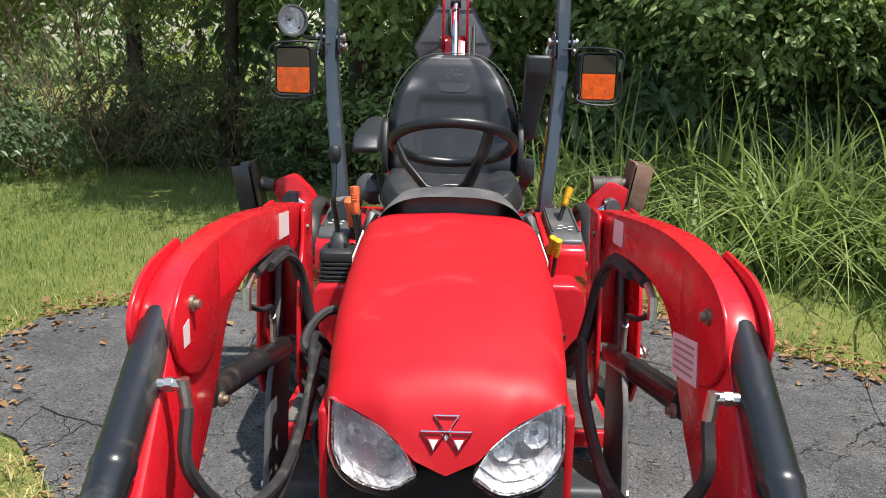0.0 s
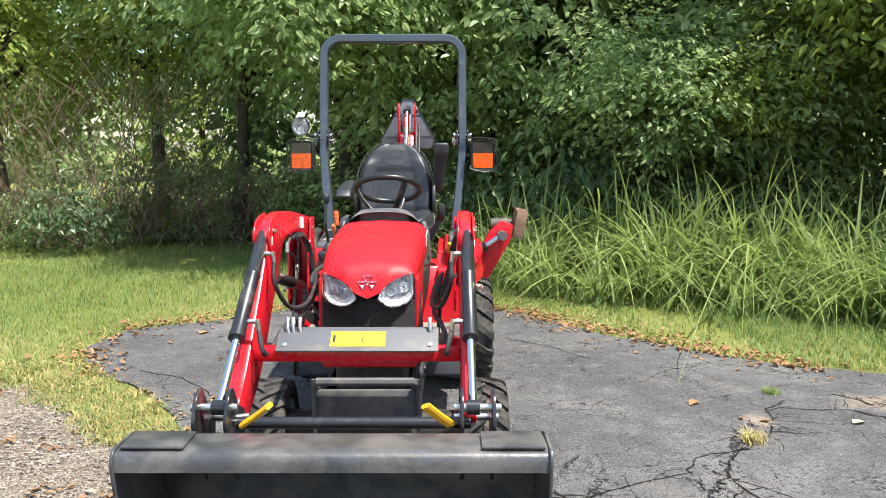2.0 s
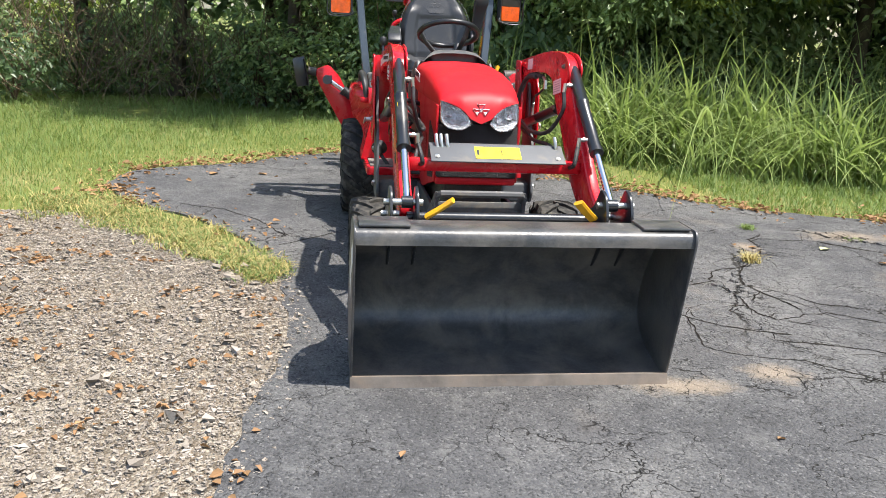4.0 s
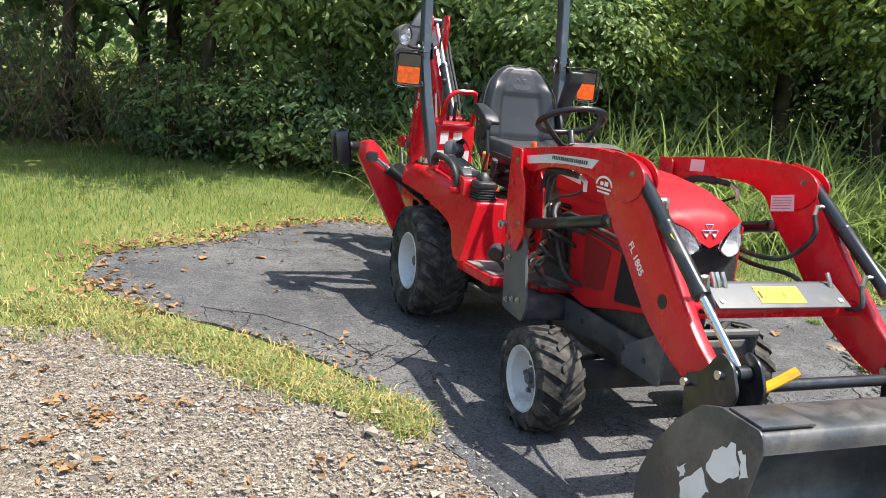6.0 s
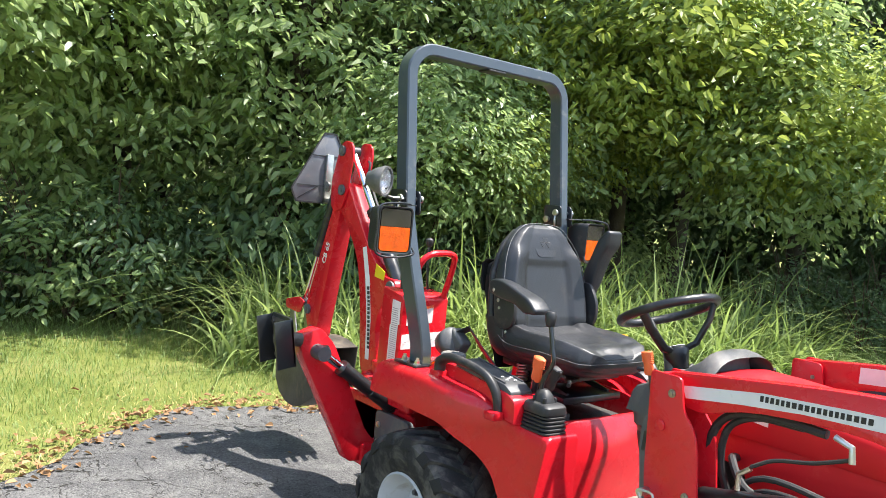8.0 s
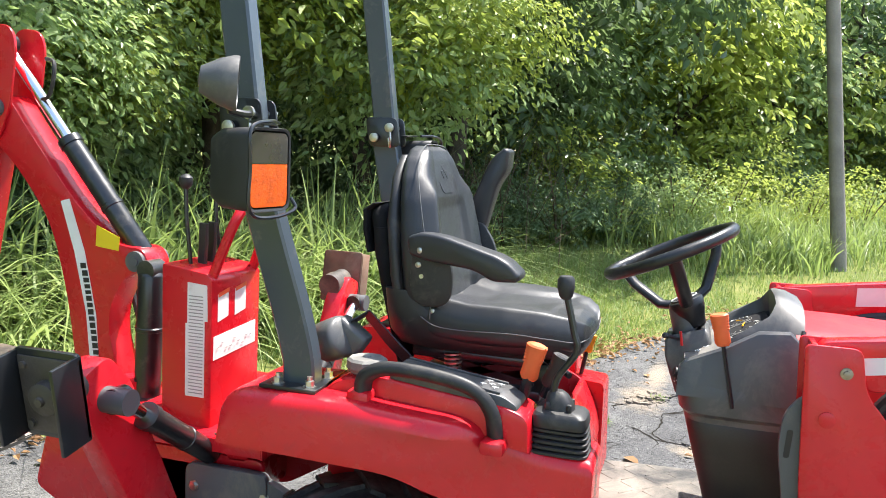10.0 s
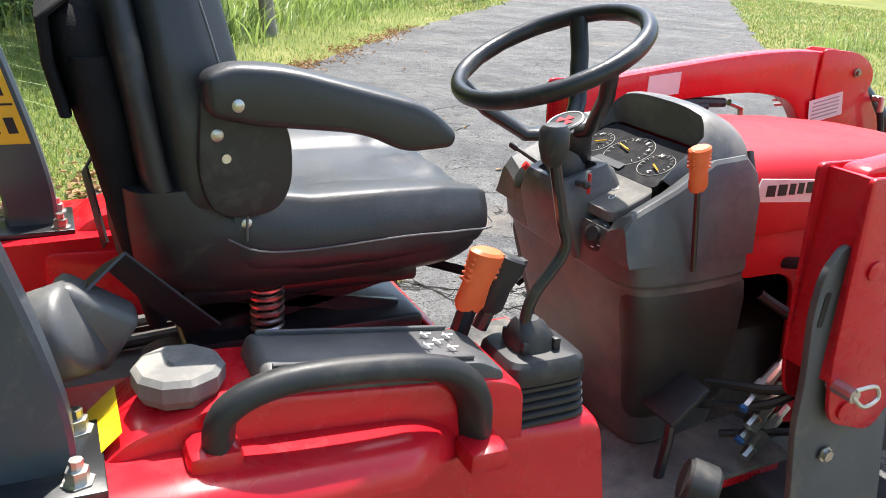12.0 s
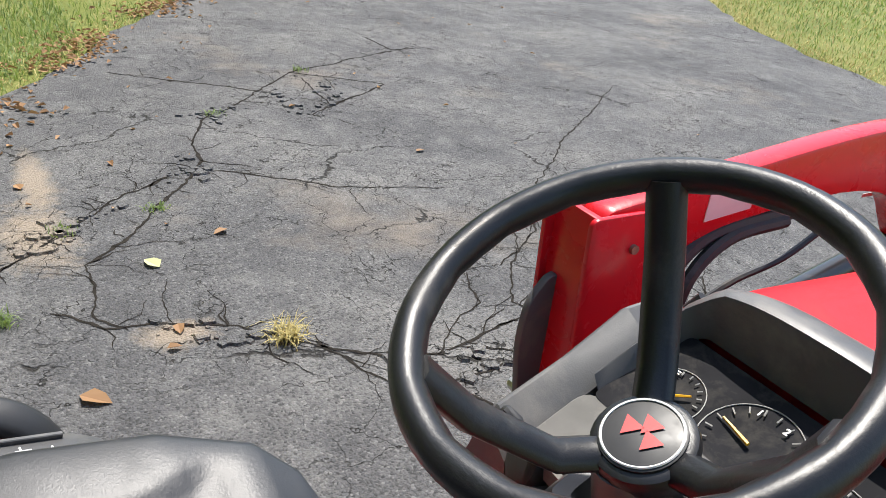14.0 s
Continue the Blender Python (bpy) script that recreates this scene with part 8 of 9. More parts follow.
for sg in (-1, 1):
    xo, xi = sg * 0.421, sg * 0.371
    bm = B()
    prism(bm, ARM, xi, xo, 0.007)
    arm = part("loader_arm", bm, RED, loader, "curved red loader arm", 30)
    bm = B()
    for x in (sg * 0.363, sg * 0.4213):
        prism(bm, rounded([(-0.36, 1.218), (-0.50, 1.208), (-0.565, 1.175), (-0.585, 1.13), (-0.555, 1.07), (-0.47, 1.03), (-0.36, 1.06)], [0.02, 0.04, 0.04, 0.04, 0.04, 0.06, 0.05]), x, x + sg * 0.0075, 0.0025)
    pieces("knee_plate", bm, RED, arm)
    bm = B()
    for y, z, ox in ((-0.505, 1.152, 0.4285), (-0.385, 0.955, 0.4215), (0.372, 1.082, 0.462), (0.29, 0.80, 0.462)):
        disc_rings(bm, [(0, 0.0125), (0.004, 0.0125), (0.005, 0.007), (0.010, 0.007), (0.011, 0.004)], (sg * ox, y, z), (sg, 0, 0), 14)
        disc_rings(bm, [(0, 0.0125), (0.006, 0.0125), (0.007, 0.007), (0.014, 0.007)], (sg * 0.364, y, z), (-sg, 0, 0), 14)
    pieces("pivot_pin", bm, PIN_STEEL, arm, "dull steel pivot pin")
    bm = B()
    disc_rings(bm, [(0, 0.026), (0.003, 0.026)], (sg * 0.4195, -0.78, 0.755), (sg, 0, 0), 18)
    part("arm_hole", bm, INK, arm)
    # silver brand strip as plain bars on the outer face
    bm = B()
    prism(bm, [(0.352, 1.070), (0.368, 1.104), (0.12, 1.143), (-0.12, 1.160), (-0.256, 1.167), (-0.211, 1.127), (0.0, 1.117), (0.18, 1.096)], sg * 0.4213, sg * 0.4223, 0)
    st = part("name_strip", bm, SILVER_STICKER, arm, "silver strip with dark bars")
    bm = B()
    rr = random.Random(4)
    y = 0.123
    while y > -0.165:
        w = rr.uniform(0.009, 0.013)
        z = 1.120 + (0.123 - y) * 0.055
        prism(bm, [(y, z), (y, z + 0.016), (y - w, z + 0.017), (y - w, z + 0.001)], sg * 0.4223, sg * 0.4230, 0)
        y -= w + 0.005
    pieces("word_bar", bm, INK, st)
    way = vec(0, -0.71, -0.70) if sg < 0 else vec(0, 0.71, 0.70)
    letter("FL 1805", facing((sg * 0.4216, -0.592, 0.858), way, (0, -0.70, 0.71)), 0.043, WHITE_STICKER, arm)
    bm = B()
    arc = [math.pi * k / 10 for k in range(11)]
    prism(bm, [(-0.327 + 0.060 * math.cos(q), 1.078 + 0.038 * math.sin(q)) for q in arc] + [(-0.327 + 0.050 * math.cos(q), 1.078 + 0.029 * math.sin(q)) for q in arc[::-1]], sg * 0.4289, sg * 0.4297, 0)
    for y0, y1, z0, z1 in ((-0.275, -0.380, 1.064, 1.071), (-0.285, -0.372, 1.050, 1.057), (-0.300, -0.322, 1.078, 1.092), (-0.330, -0.356, 1.078, 1.095)):
        prism(bm, [(y0, z0), (y0, z1), (y1, z1), (y1, z0)], sg * 0.4289, sg * 0.4297, 0)
    pieces("dealer_badge", bm, WHITE_STICKER, arm, "white badge of plain bars")
    # inner face stickers
    bm = B()
    prism(bm, [(-0.355, 1.010), (-0.343, 1.075), (-0.468, 1.100), (-0.482, 1.035)] if sg > 0 else [(-0.52, 1.10), (-0.52, 1.135), (-0.545, 1.13), (-0.545, 1.10)], sg * 0.3628, sg * 0.3620, 0)
    prism(bm, [(0.22, 1.095), (0.22, 1.150), (0.12, 1.160), (0.12, 1.105)], sg * 0.3708, sg * 0.3695, 0)
    ins = pieces("notice_sticker", bm, PINK_STICKER, arm, "faded notice sticker")[0]
    bm = B()
    for k in range(5):
        if sg > 0:
            z = 1.022 + 0.011 * k
            prism(bm, [(-0.36, z), (-0.36, z + 0.004), (-0.46, z + 0.023), (-0.46, z + 0.019)], 0.3620, 0.3614, 0)
    if bm.faces:
        pieces("notice_line", bm, INK_GREY, ins)
    else:
        bm.free()
    # tower
    bm = B()
    for x in (sg * 0.356, sg * 0.452):
        prism(bm, rounded([(0.455, 1.135), (0.345, 1.135), (0.33, 1.04), (0.275, 0.98), (0.245, 0.74), (0.30, 0.66), (0.415, 0.70), (0.44, 0.80)], [0.015, 0.02, 0.03, 0.06, 0.03, 0.03, 0.03, 0.05]), x, x + sg * 0.010, 0.003)
    box(bm, (min(sg * 0.360, sg * 0.458), 0.425, 0.78), (max(sg * 0.360, sg * 0.458), 0.437, 1.13), 0.002)
    tower = part("tower", bm, RED, loader, "red loader tower bolted to the frame")
    bm = B()
    prism(bm, rounded([(0.445, 1.022), (0.479, 0.977), (0.487, 0.908), (0.466, 0.771), (0.466, 0.692), (0.43, 0.519), (0.41, 0.37), (0.20, 0.36), (0.17, 0.42), (0.24, 0.72), (0.34, 0.80), (0.40, 1.006)], [0.02, 0.02, 0.04, 0.05, 0.05, 0.05, 0.03, 0.02, 0.02, 0.06, 0.04, 0.02]), sg * 0.425, sg * 0.440, 0.003)
    mb = part("mount_bracket", bm, FRAME_GREY, tower, "grey steel mount bracket")
    bm = B()
    prism(bm, rounded([(0.38, 0.47), (0.38, 0.36), (0.20, 0.36), (0.22, 0.47)], 0.02), sg * 0.20, sg * 0.424, 0.006)
    part("crossbar", bm, RAIL_GREY, mb)
    bm = B()
    prism(bm, rounded([(0.462, 0.880), (0.474, 0.880), (0.470, 0.942), (0.458, 0.942)], 0.005), sg * 0.4404, sg * 0.4412, 0)
    part("bracket_slot", bm, INK, mb)
    bm = B()
    tube(bm, [(sg * 0.45, 0.42, 0.775), (sg * 0.50, 0.42, 0.775)], 0.013, 10)
    tube(bm, [(sg * 0.498, 0.425, 0.775), (sg * 0.505, 0.40, 0.755), (sg * 0.505, 0.37, 0.765), (sg * 0.50, 0.375, 0.785), (sg * 0.498, 0.42, 0.785)], 0.004, 7, 5)
    for y, z in ((0.38, 0.62), (0.30, 0.44), (0.36, 0.42), (0.24, 0.45)):
        bolt(bm, (sg * 0.446, y, z), (sg, 0, 0), 0.011, 0.01)
    pieces("lynch_pin", bm, STEEL, tower)
    bm = B()
    for y, z in ((0.40, 0.98), (0.385, 0.72)):
        disc_rings(bm, [(0, 0.017), (0.006, 0.017), (0.008, 0.012)], (sg * 0.461, y, z), (sg, 0, 0), 14)
    pieces("tower_bolt", bm, RED, tower)
    cylinder(loader, (sg * 0.400, 0.29, 0.80), (sg * 0.400, -0.385, 0.955), 0.93, 0.025, 0.014)
    tilt = cylinder(loader, (sg * 0.400, -0.512, 1.150), (sg * 0.405, -1.185, 0.655), 0.66, 0.0265, 0.0145)
    bm = B()
    d = (vec(0, -1.185, 0.655) - vec(0, -0.512, 1.150)).normalized()
    pts = [vec(sg * 0.400, -0.512, 1.150) + d * q for q in (0.30, 0.43)]
    ring = []
    for p in pts:
        s = vec(1, 0, 0)
        u = d.cross(s)
        ring.append([p + 0.0277 * (s * math.cos(a) * sg + u * math.sin(a)) for a in (radians(x) for x in range(-50, 51, 10))])
    loft(bm, ring, cap=False, closed=False)
    part("caution_sticker", bm, YELLOW_STICKER, tilt, "yellow caution sticker")
    # hoses and elbows
    bm = B()
    for q in (0.125, 0.47):
        p = vec(sg * 0.400, -0.512, 1.150) + d * q
        tube(bm, [p - vec(sg * 0.02, 0, 0), p - vec(sg * 0.058, 0, 0)], 0.0085, 10)
        disc_rings(bm, [(0, 0.0105), (0.010, 0.0105)], p - vec(sg * 0.034, 0, 0), (-sg, 0, 0), 6)
        tube(bm, [p - vec(sg * 0.056, 0, -0.008), p - vec(sg * 0.060, 0.0, 0.036)], 0.009, 10)
    pieces("hose_elbow", bm, STEEL, arm, "zinc hose elbow")
    bm = B()
    p = vec(sg * 0.400, -0.512, 1.150)
    tube(bm, [p + d * 0.125 - vec(sg * 0.06, 0, 0.032), p + d * 0.16 - vec(sg * 0.064, -0.01, 0.09), (sg * 0.30, -0.55, 0.86), (sg * 0.26, -0.40, 0.84), (sg * 0.27, -0.1, 0.86), (sg * 0.30, 0.15, 0.88), (sg * 0.27, 0.30, 0.75)], 0.0095, 8, 6)
    tube(bm, [p + d * 0.47 - vec(sg * 0.06, 0, 0.032), p + d * 0.52 - vec(sg * 0.08, -0.02, 0.08), (sg * 0.33, -0.72, 0.74), (sg * 0.30, -0.60, 0.80), (sg * 0.27, -0.40, 0.80), (sg * 0.27, -0.1, 0.83), (sg * 0.29, 0.15, 0.84), (sg * 0.26, 0.30, 0.70)], 0.0095, 8, 6)
    tube(bm, [(sg * 0.385, -0.05, 1.075), (sg * 0.38, 0.10, 1.078), (sg * 0.375, 0.22, 1.055), (sg * 0.36, 0.29, 0.98), (sg * 0.34, 0.30, 0.85), (sg * 0.30, 0.27, 0.74)], 0.013, 8, 6)
    tube(bm, [(sg * 0.37, 0.02, 1.070), (sg * 0.365, 0.16, 1.060), (sg * 0.35, 0.25, 1.0), (sg * 0.33, 0.27, 0.88), (sg * 0.29, 0.24, 0.76)], 0.011, 8, 6)
    tube(bm, [(sg * 0.385, -0.12, 1.03), (sg * 0.38, -0.02, 0.99), (sg * 0.385, 0.08, 0.965), (sg * 0.395, 0.14, 0.93)], 0.006, 7, 5)
    pieces("hose", bm, HOSE, arm, "black hydraulic hose")
    bm = B()
    tube(bm, [(sg * 0.385, -0.07, 1.075), (sg * 0.385, -0.115, 1.06), (sg * 0.385, -0.12, 1.02)], 0.009, 8)
    tube(bm, [(sg * 0.40, 0.17, 0.855), (sg * 0.40, 0.17, 0.90), (sg * 0.395, 0.14, 0.925)], 0.008, 8)
    pieces("hydraulic_fitting", bm, STEEL, arm)

bm = B()
box(bm, (-0.372, -0.860, 0.715), (0.372, -0.805, 0.770), 0.012)
cross = part("cross_tube", bm, RED, loader, "red cross tube between the arms")
bm = B()
prism(bm, rounded([(-0.780, 0.828), (-0.806, 0.828), (-0.905, 0.770), (-0.903, 0.764), (-0.804, 0.820), (-0.780, 0.820)], 0.003), -0.283, 0.292, 0.0015)
guard = part("hose_guard", bm, FRAME_GREY, cross, "dark grey hose guard plate")
bm = B()
vs = [bm.verts.new(p) for p in ((-0.093, -0.8225, 0.8205), (0.103, -0.8225, 0.8205), (0.103, -0.8885, 0.7815), (-0.093, -0.8885, 0.7815))]
bm.faces.new(vs)
ys = part("caution_sticker", bm, YELLOW_STICKER, guard, "yellow caution sticker")
bm = B()
for x0, x1 in ((-0.085, -0.075), (0.02, 0.024)):
    bm.faces.new([bm.verts.new(p) for p in ((x0, -0.8400, 0.8110), (x1, -0.8400, 0.8110), (x1, -0.8700, 0.7935), (x0, -0.8700, 0.7935))])
part("sticker_bar", bm, INK, ys)
bm = B()
for x in (-0.255, 0.262):
    bolt(bm, (x, -0.880, 0.786), (0, -0.5, 0.86), 0.008, 0.005)
pieces("guard_bolt", bm, STEEL, guard)
bm = B()
for x in (-0.245, -0.225, -0.20, 0.27):
    tube(bm, [(x, -0.82, 0.80), (x - 0.008, -0.82, 0.835), (x - 0.010, -0.80, 0.865)], 0.008, 8)
pieces("tube_fitting", bm, STEEL, cross)

# bucket
bucket = new("bucket")
bucket.parent = loader
tagged(bucket, "scuffed black loader bucket with a bare steel edge")
W = 0.609
outer = [(-1.410, 0.012), (-1.22, 0.050), (-1.11, 0.105), (-1.065, 0.185), (-1.07, 0.29), (-1.115, 0.40), (-1.20, 0.52), (-1.29, 0.600), (-1.36, 0.628), (-1.48, 0.632), (-1.515, 0.615), (-1.522, 0.575)]
inner = [(-1.410, 0.022), (-1.225, 0.061), (-1.12, 0.114), (-1.077, 0.188), (-1.082, 0.286), (-1.126, 0.394), (-1.209, 0.512), (-1.296, 0.589), (-1.362, 0.616), (-1.476, 0.620), (-1.505, 0.606), (-1.512, 0.575)]
so = smooth_path([vec(0, y, z) for y, z in outer], 3)
si = smooth_path([vec(0, y, z) for y, z in inner], 3)
bm = B()
xs = [-W + 2 * W * k / 12 for k in range(13)]
prof = [(p.y, p.z) for p in so] + [(p.y, p.z) for p in si[::-1]]
loft(bm, [[(x, y, z) for y, z in prof] for x in xs])
part("shell", bm, BUCKET_PAINT, bucket, "", 40)
for sg in (-1, 1):
    bm = B()
    side = [(-1.415, 0.012), (-1.535, 0.60), (-1.52, 0.64), (-1.36, 0.640), (-1.28, 0.61), (-1.185, 0.52), (-1.10, 0.40), (-1.055, 0.29), (-1.05, 0.18), (-1.10, 0.095), (-1.22, 0.04)]
    prism(bm, rounded(side, 0.02, 3), sg * W, sg * (W + 0.009), 0.002)
    sp = part("side_plate", bm, BUCKET_PAINT, bucket)
    bm = B()
    box(bm, (min(sg * 0.42, sg * 0.60), -1.50, 0.6335), (max(sg * 0.42, sg * 0.60), -1.37, 0.644), 0.004)
    part("corner_plate", bm, BUCKET_PAINT, bucket)
    # hook brackets at the back
    bm = B()
    for x in (0.37, 0.47):
        prism(bm, rounded([(-1.02, 0.60), (-1.10, 0.635), (-1.16, 0.72), (-1.22, 0.70), (-1.26, 0.62), (-1.20, 0.48), (-1.10, 0.36), (-1.04, 0.45)], 0.025), sg * x - 0.006, sg * x + 0.006, 0.002)
    pieces("hook_bracket", bm, BLACK_PAINT, bucket)
    bm = B()
    for y, z in ((-1.185, 0.655), (-1.04, 0.575)):
        tube(bm, [(sg * 0.345, y, z), (sg * 0.495, y, z)], 0.014, 12)
    pieces("bucket_pin", bm, STEEL, bucket)
bm = B()
box(bm, (-W - 0.009, -1.428, 0.0), (W + 0.009, -1.335, 0.014), 0.003, Matrix.Rotation(radians(10), 4, "X"))
prism(bm, [(-1.432, 0.0), (-1.424, 0.042), (-1.412, 0.042), (-1.414, 0.0)], -W - 0.009, W + 0.009, 0.002)
part("cutting_edge", bm, EDGE_STEEL, bucket, "bare scuffed steel cutting edge")
bm = B()
tube(bm, [(-0.40, -1.13, 0.585), (0.40, -1.13, 0.585)], 0.020, 14)
part("coupler_tube", bm, BLACK_PAINT, bucket)
for x0, x1 in ((-0.33, -0.235), (0.335, 0.255)):
    bm = B()
    strip(bm, [(x0, -1.19, 0.60), ((x0 + x1) / 2, -1.21, 0.635), (x1, -1.23, 0.675)], 0.042, 0.018, (0.6, 0, -1), 0.007)
    part("latch_handle", bm, YELLOW, bucket, "yellow plastic latch handle")
bm = B()
rr = random.Random(9)
for patch in ([(-1.25, 0.36), (-1.33, 0.445), (-1.372, 0.40), (-1.335, 0.33), (-1.285, 0.292)], [(-1.343, 0.45), (-1.372, 0.53), (-1.44, 0.572), (-1.472, 0.50), (-1.40, 0.43)],
              [(-1.455, 0.562), (-1.488, 0.55), (-1.500, 0.505), (-1.478, 0.49)], [(-1.235, 0.40), (-1.262, 0.418), (-1.268, 0.395), (-1.25, 0.380)]):
    o = []
    for (y0, z0), (y1, z1) in zip(patch, patch[1:] + patch[:1]):
        for k in range(4):
            o.append((y0 + (y1 - y0) * k / 4 + rr.uniform(-0.006, 0.006), z0 + (z1 - z0) * k / 4 + rr.uniform(-0.008, 0.008)))
    prism(bm, o, -W - 0.0095, -W - 0.0103, 0)
pieces("scuffed_sticker", bm, WHITE_STICKER, bucket, "torn white sticker remains")


# ---- backhoe ----
hoe = thing("backhoe", "folded red backhoe on the tractor's rear with stabilizers raised", "backhoe")
HX = -0.05
bm = B()
for x in (-0.30, 0.22):
    prism(bm, rounded([(1.80, 0.42), (1.80, 0.60), (2.55, 0.60), (2.60, 0.40), (2.40, 0.30), (2.0, 0.30)], 0.03), x, x + 0.02, 0.004)
box(bm, (-0.35, 1.775, 0.655), (0.30, 2.30, 0.668), 0.003)
box(bm, (-0.35, 1.775, 0.625), (0.30, 1.785, 0.668), 0.003)
box(bm, (-0.352, 1.78, 0.628), (-0.340, 2.14, 0.668), 0.003)
for y in (1.86, 2.18):
    prism(bm, [(y, 0.59), (y + 0.05, 0.59), (y + 0.10, 0.656), (y - 0.03, 0.656)], -0.30, -0.29, 0.002)
    prism(bm, [(y, 0.59), (y + 0.05, 0.59), (y + 0.10, 0.656), (y - 0.03, 0.656)], 0.22, 0.23, 0.002)
box(bm, (-0.30, 2.0, 0.32), (0.24, 2.3, 0.58), 0.02)
for sg in (-1, 1):
    box(bm, (min(sg * 0.28, sg * 0.44), 1.97, 0.34), (max(sg * 0.28, sg * 0.44), 2.06, 0.44), 0.01)
part("main_frame", bm, RED, hoe, "red backhoe subframe and step plate")
bm = B()
for x in (-0.315, -0.245, -0.175, -0.105):
    for y in (1.815, 1.875, 1.935):
        disc_rings(bm, [(0, 0.013), (0.001, 0.013)], (x, y, 0.6685), (0, 0, 1), 10)
pieces("step_hole", bm, INK, hoe)
bm = B()
tube(bm, [(HX, 2.43, 0.30), (HX, 2.43, 0.70)], 0.06, 20)
for z in (0.36, 0.62):
    prism(bm, rounded([(-0.20, 2.30), (0.10, 2.30), (HX + 0.09, 2.50), (HX - 0.09, 2.50)], 0.03), z, z + 0.02, 0.003, "z")
part("swing_post", bm, RED, hoe)
# control tower
bm = B()
prism(bm, rounded([(2.15, 0.61), (1.985, 0.61), (1.982, 1.10), (2.0, 1.118), (2.15, 1.138)], 0.010), -0.285, -0.02, 0.006)
ct = part("control_tower", bm, RED, hoe, "red control tower with white stickers")
bm = B()
prism(bm, [(2.005, 0.755), (2.005, 0.98), (1.995, 0.98), (1.998, 1.085), (2.062, 1.090), (2.062, 0.97), (2.068, 0.97), (2.068, 0.755)], -0.2855, -0.287, 0)
tall = part("notice_sticker", bm, WHITE_STICKER, ct, "tall white notice sticker")
bm = B()
for k in range(30):
    z = 0.765 + 0.0098 * k
    prism(bm, [(2.010, z), (2.010, z + 0.003), (2.058, z + 0.003), (2.056, z)], -0.287, -0.2876, 0)
pieces("notice_line", bm, INK_GREY, tall)
bm = B()
for x0, x1, z0, z1 in ((-0.255, -0.200, 0.975, 1.055), (-0.165, -0.105, 0.98, 1.060), (-0.275, -0.045, 0.865, 0.935)):
    prism(bm, [(x0, z0), (x1, z0 + 0.01), (x1, z1 + 0.01), (x0, z1)], 1.9830, 1.9818, 0, "y")
for v in bm.verts:
    v.co.y += 0.002 - (v.co.z - 0.61) * 0.0061
ns = pieces("chart_sticker", bm, WHITE_STICKER, ct, "white control chart sticker")[2]
bm = B()
for x0, x1, z in ((-0.255, -0.200, 1.048), (-0.165, -0.105, 1.053)):
    prism(bm, [(x0, z), (x1, z + 0.01), (x1, z + 0.022), (x0, z + 0.012)], 1.9798, 1.9788, 0, "y")
pieces("sticker_header", bm, ORANGE, ns)
bm = B()
rr = random.Random(8)
for k in range(9):
    x = -0.26 + 0.022 * k
    z = 0.902 + 0.012 * math.sin(k * 1.9)
    prism(bm, [(x, z - 0.004), (x + 0.010, z - 0.003), (x + 0.010, z - 0.0005), (x, z - 0.0015)], 1.9802, 1.9792, 0, "y")
pieces("chart_mark", bm, INK_GREY, ns)
bm = B()
tube(bm, smooth_path([(-0.26, 2.0, 1.10), (-0.245, 1.94, 1.26), (-0.20, 1.925, 1.315), (-0.12, 1.925, 1.325), (-0.06, 1.925, 1.315), (-0.045, 1.94, 1.26), (-0.04, 2.0, 1.10)], 5), 0.015, 10)
part("grab_loop", bm, RED, ct, "red tube grab loop")
for x, y, h, knob in ((-0.215, 2.12, 1.372, True), (-0.175, 2.09, 1.25, False), (-0.13, 2.09, 1.25, False), (-0.06, 2.12, 1.36, True)):
    bm = B()
    if knob:
        tube(bm, [(x, y - 0.02, 1.12), (x - 0.004, y - 0.005, h - 0.10), (x, y, h)], 0.006, 8)
    else:
        strip(bm, [(x, y, 1.11), (x - 0.004, y - 0.008, h - 0.06), (x - 0.006, y - 0.010, h)], 0.016, 0.028, (0, 1, 0), 0.004)
    lv = part("hoe_lever", bm, BLACK_PAINT if knob else BLACK_PLASTIC, ct)
    if knob:
        bm = B()
        disc_rings(bm, [(-0.022, 0.008), (-0.014, 0.016), (0.0, 0.0205), (0.012, 0.019), (0.021, 0.009), (0.023, 0.0)], (x, y, h), (0, 0, 1), 14)
        part("knob", bm, BLACK_PLASTIC, lv)
# boom and dipper
boom = rounded([(2.49, 0.56), (2.60, 0.55), (2.69, 0.66), (2.735, 0.98), (2.80, 1.22), (2.95, 1.41), (3.09, 1.52), (3.10, 1.62), (2.98, 1.64), (2.885, 1.515), (2.68, 1.27), (2.54, 1.16), (2.43, 1.155), (2.40, 1.09), (2.50, 1.06), (2.58, 0.92)],
               [0.03, 0.03, 0.06, 0.1, 0.1, 0.1, 0.04, 0.04, 0.04, 0.08, 0.1, 0.06, 0.03, 0.03, 0.04, 0.1])
bm = B()
prism(bm, boom, HX - 0.055, HX + 0.055, 0.005)
bo = part("boom", bm, RED, hoe, "red curved backhoe boom", 30)
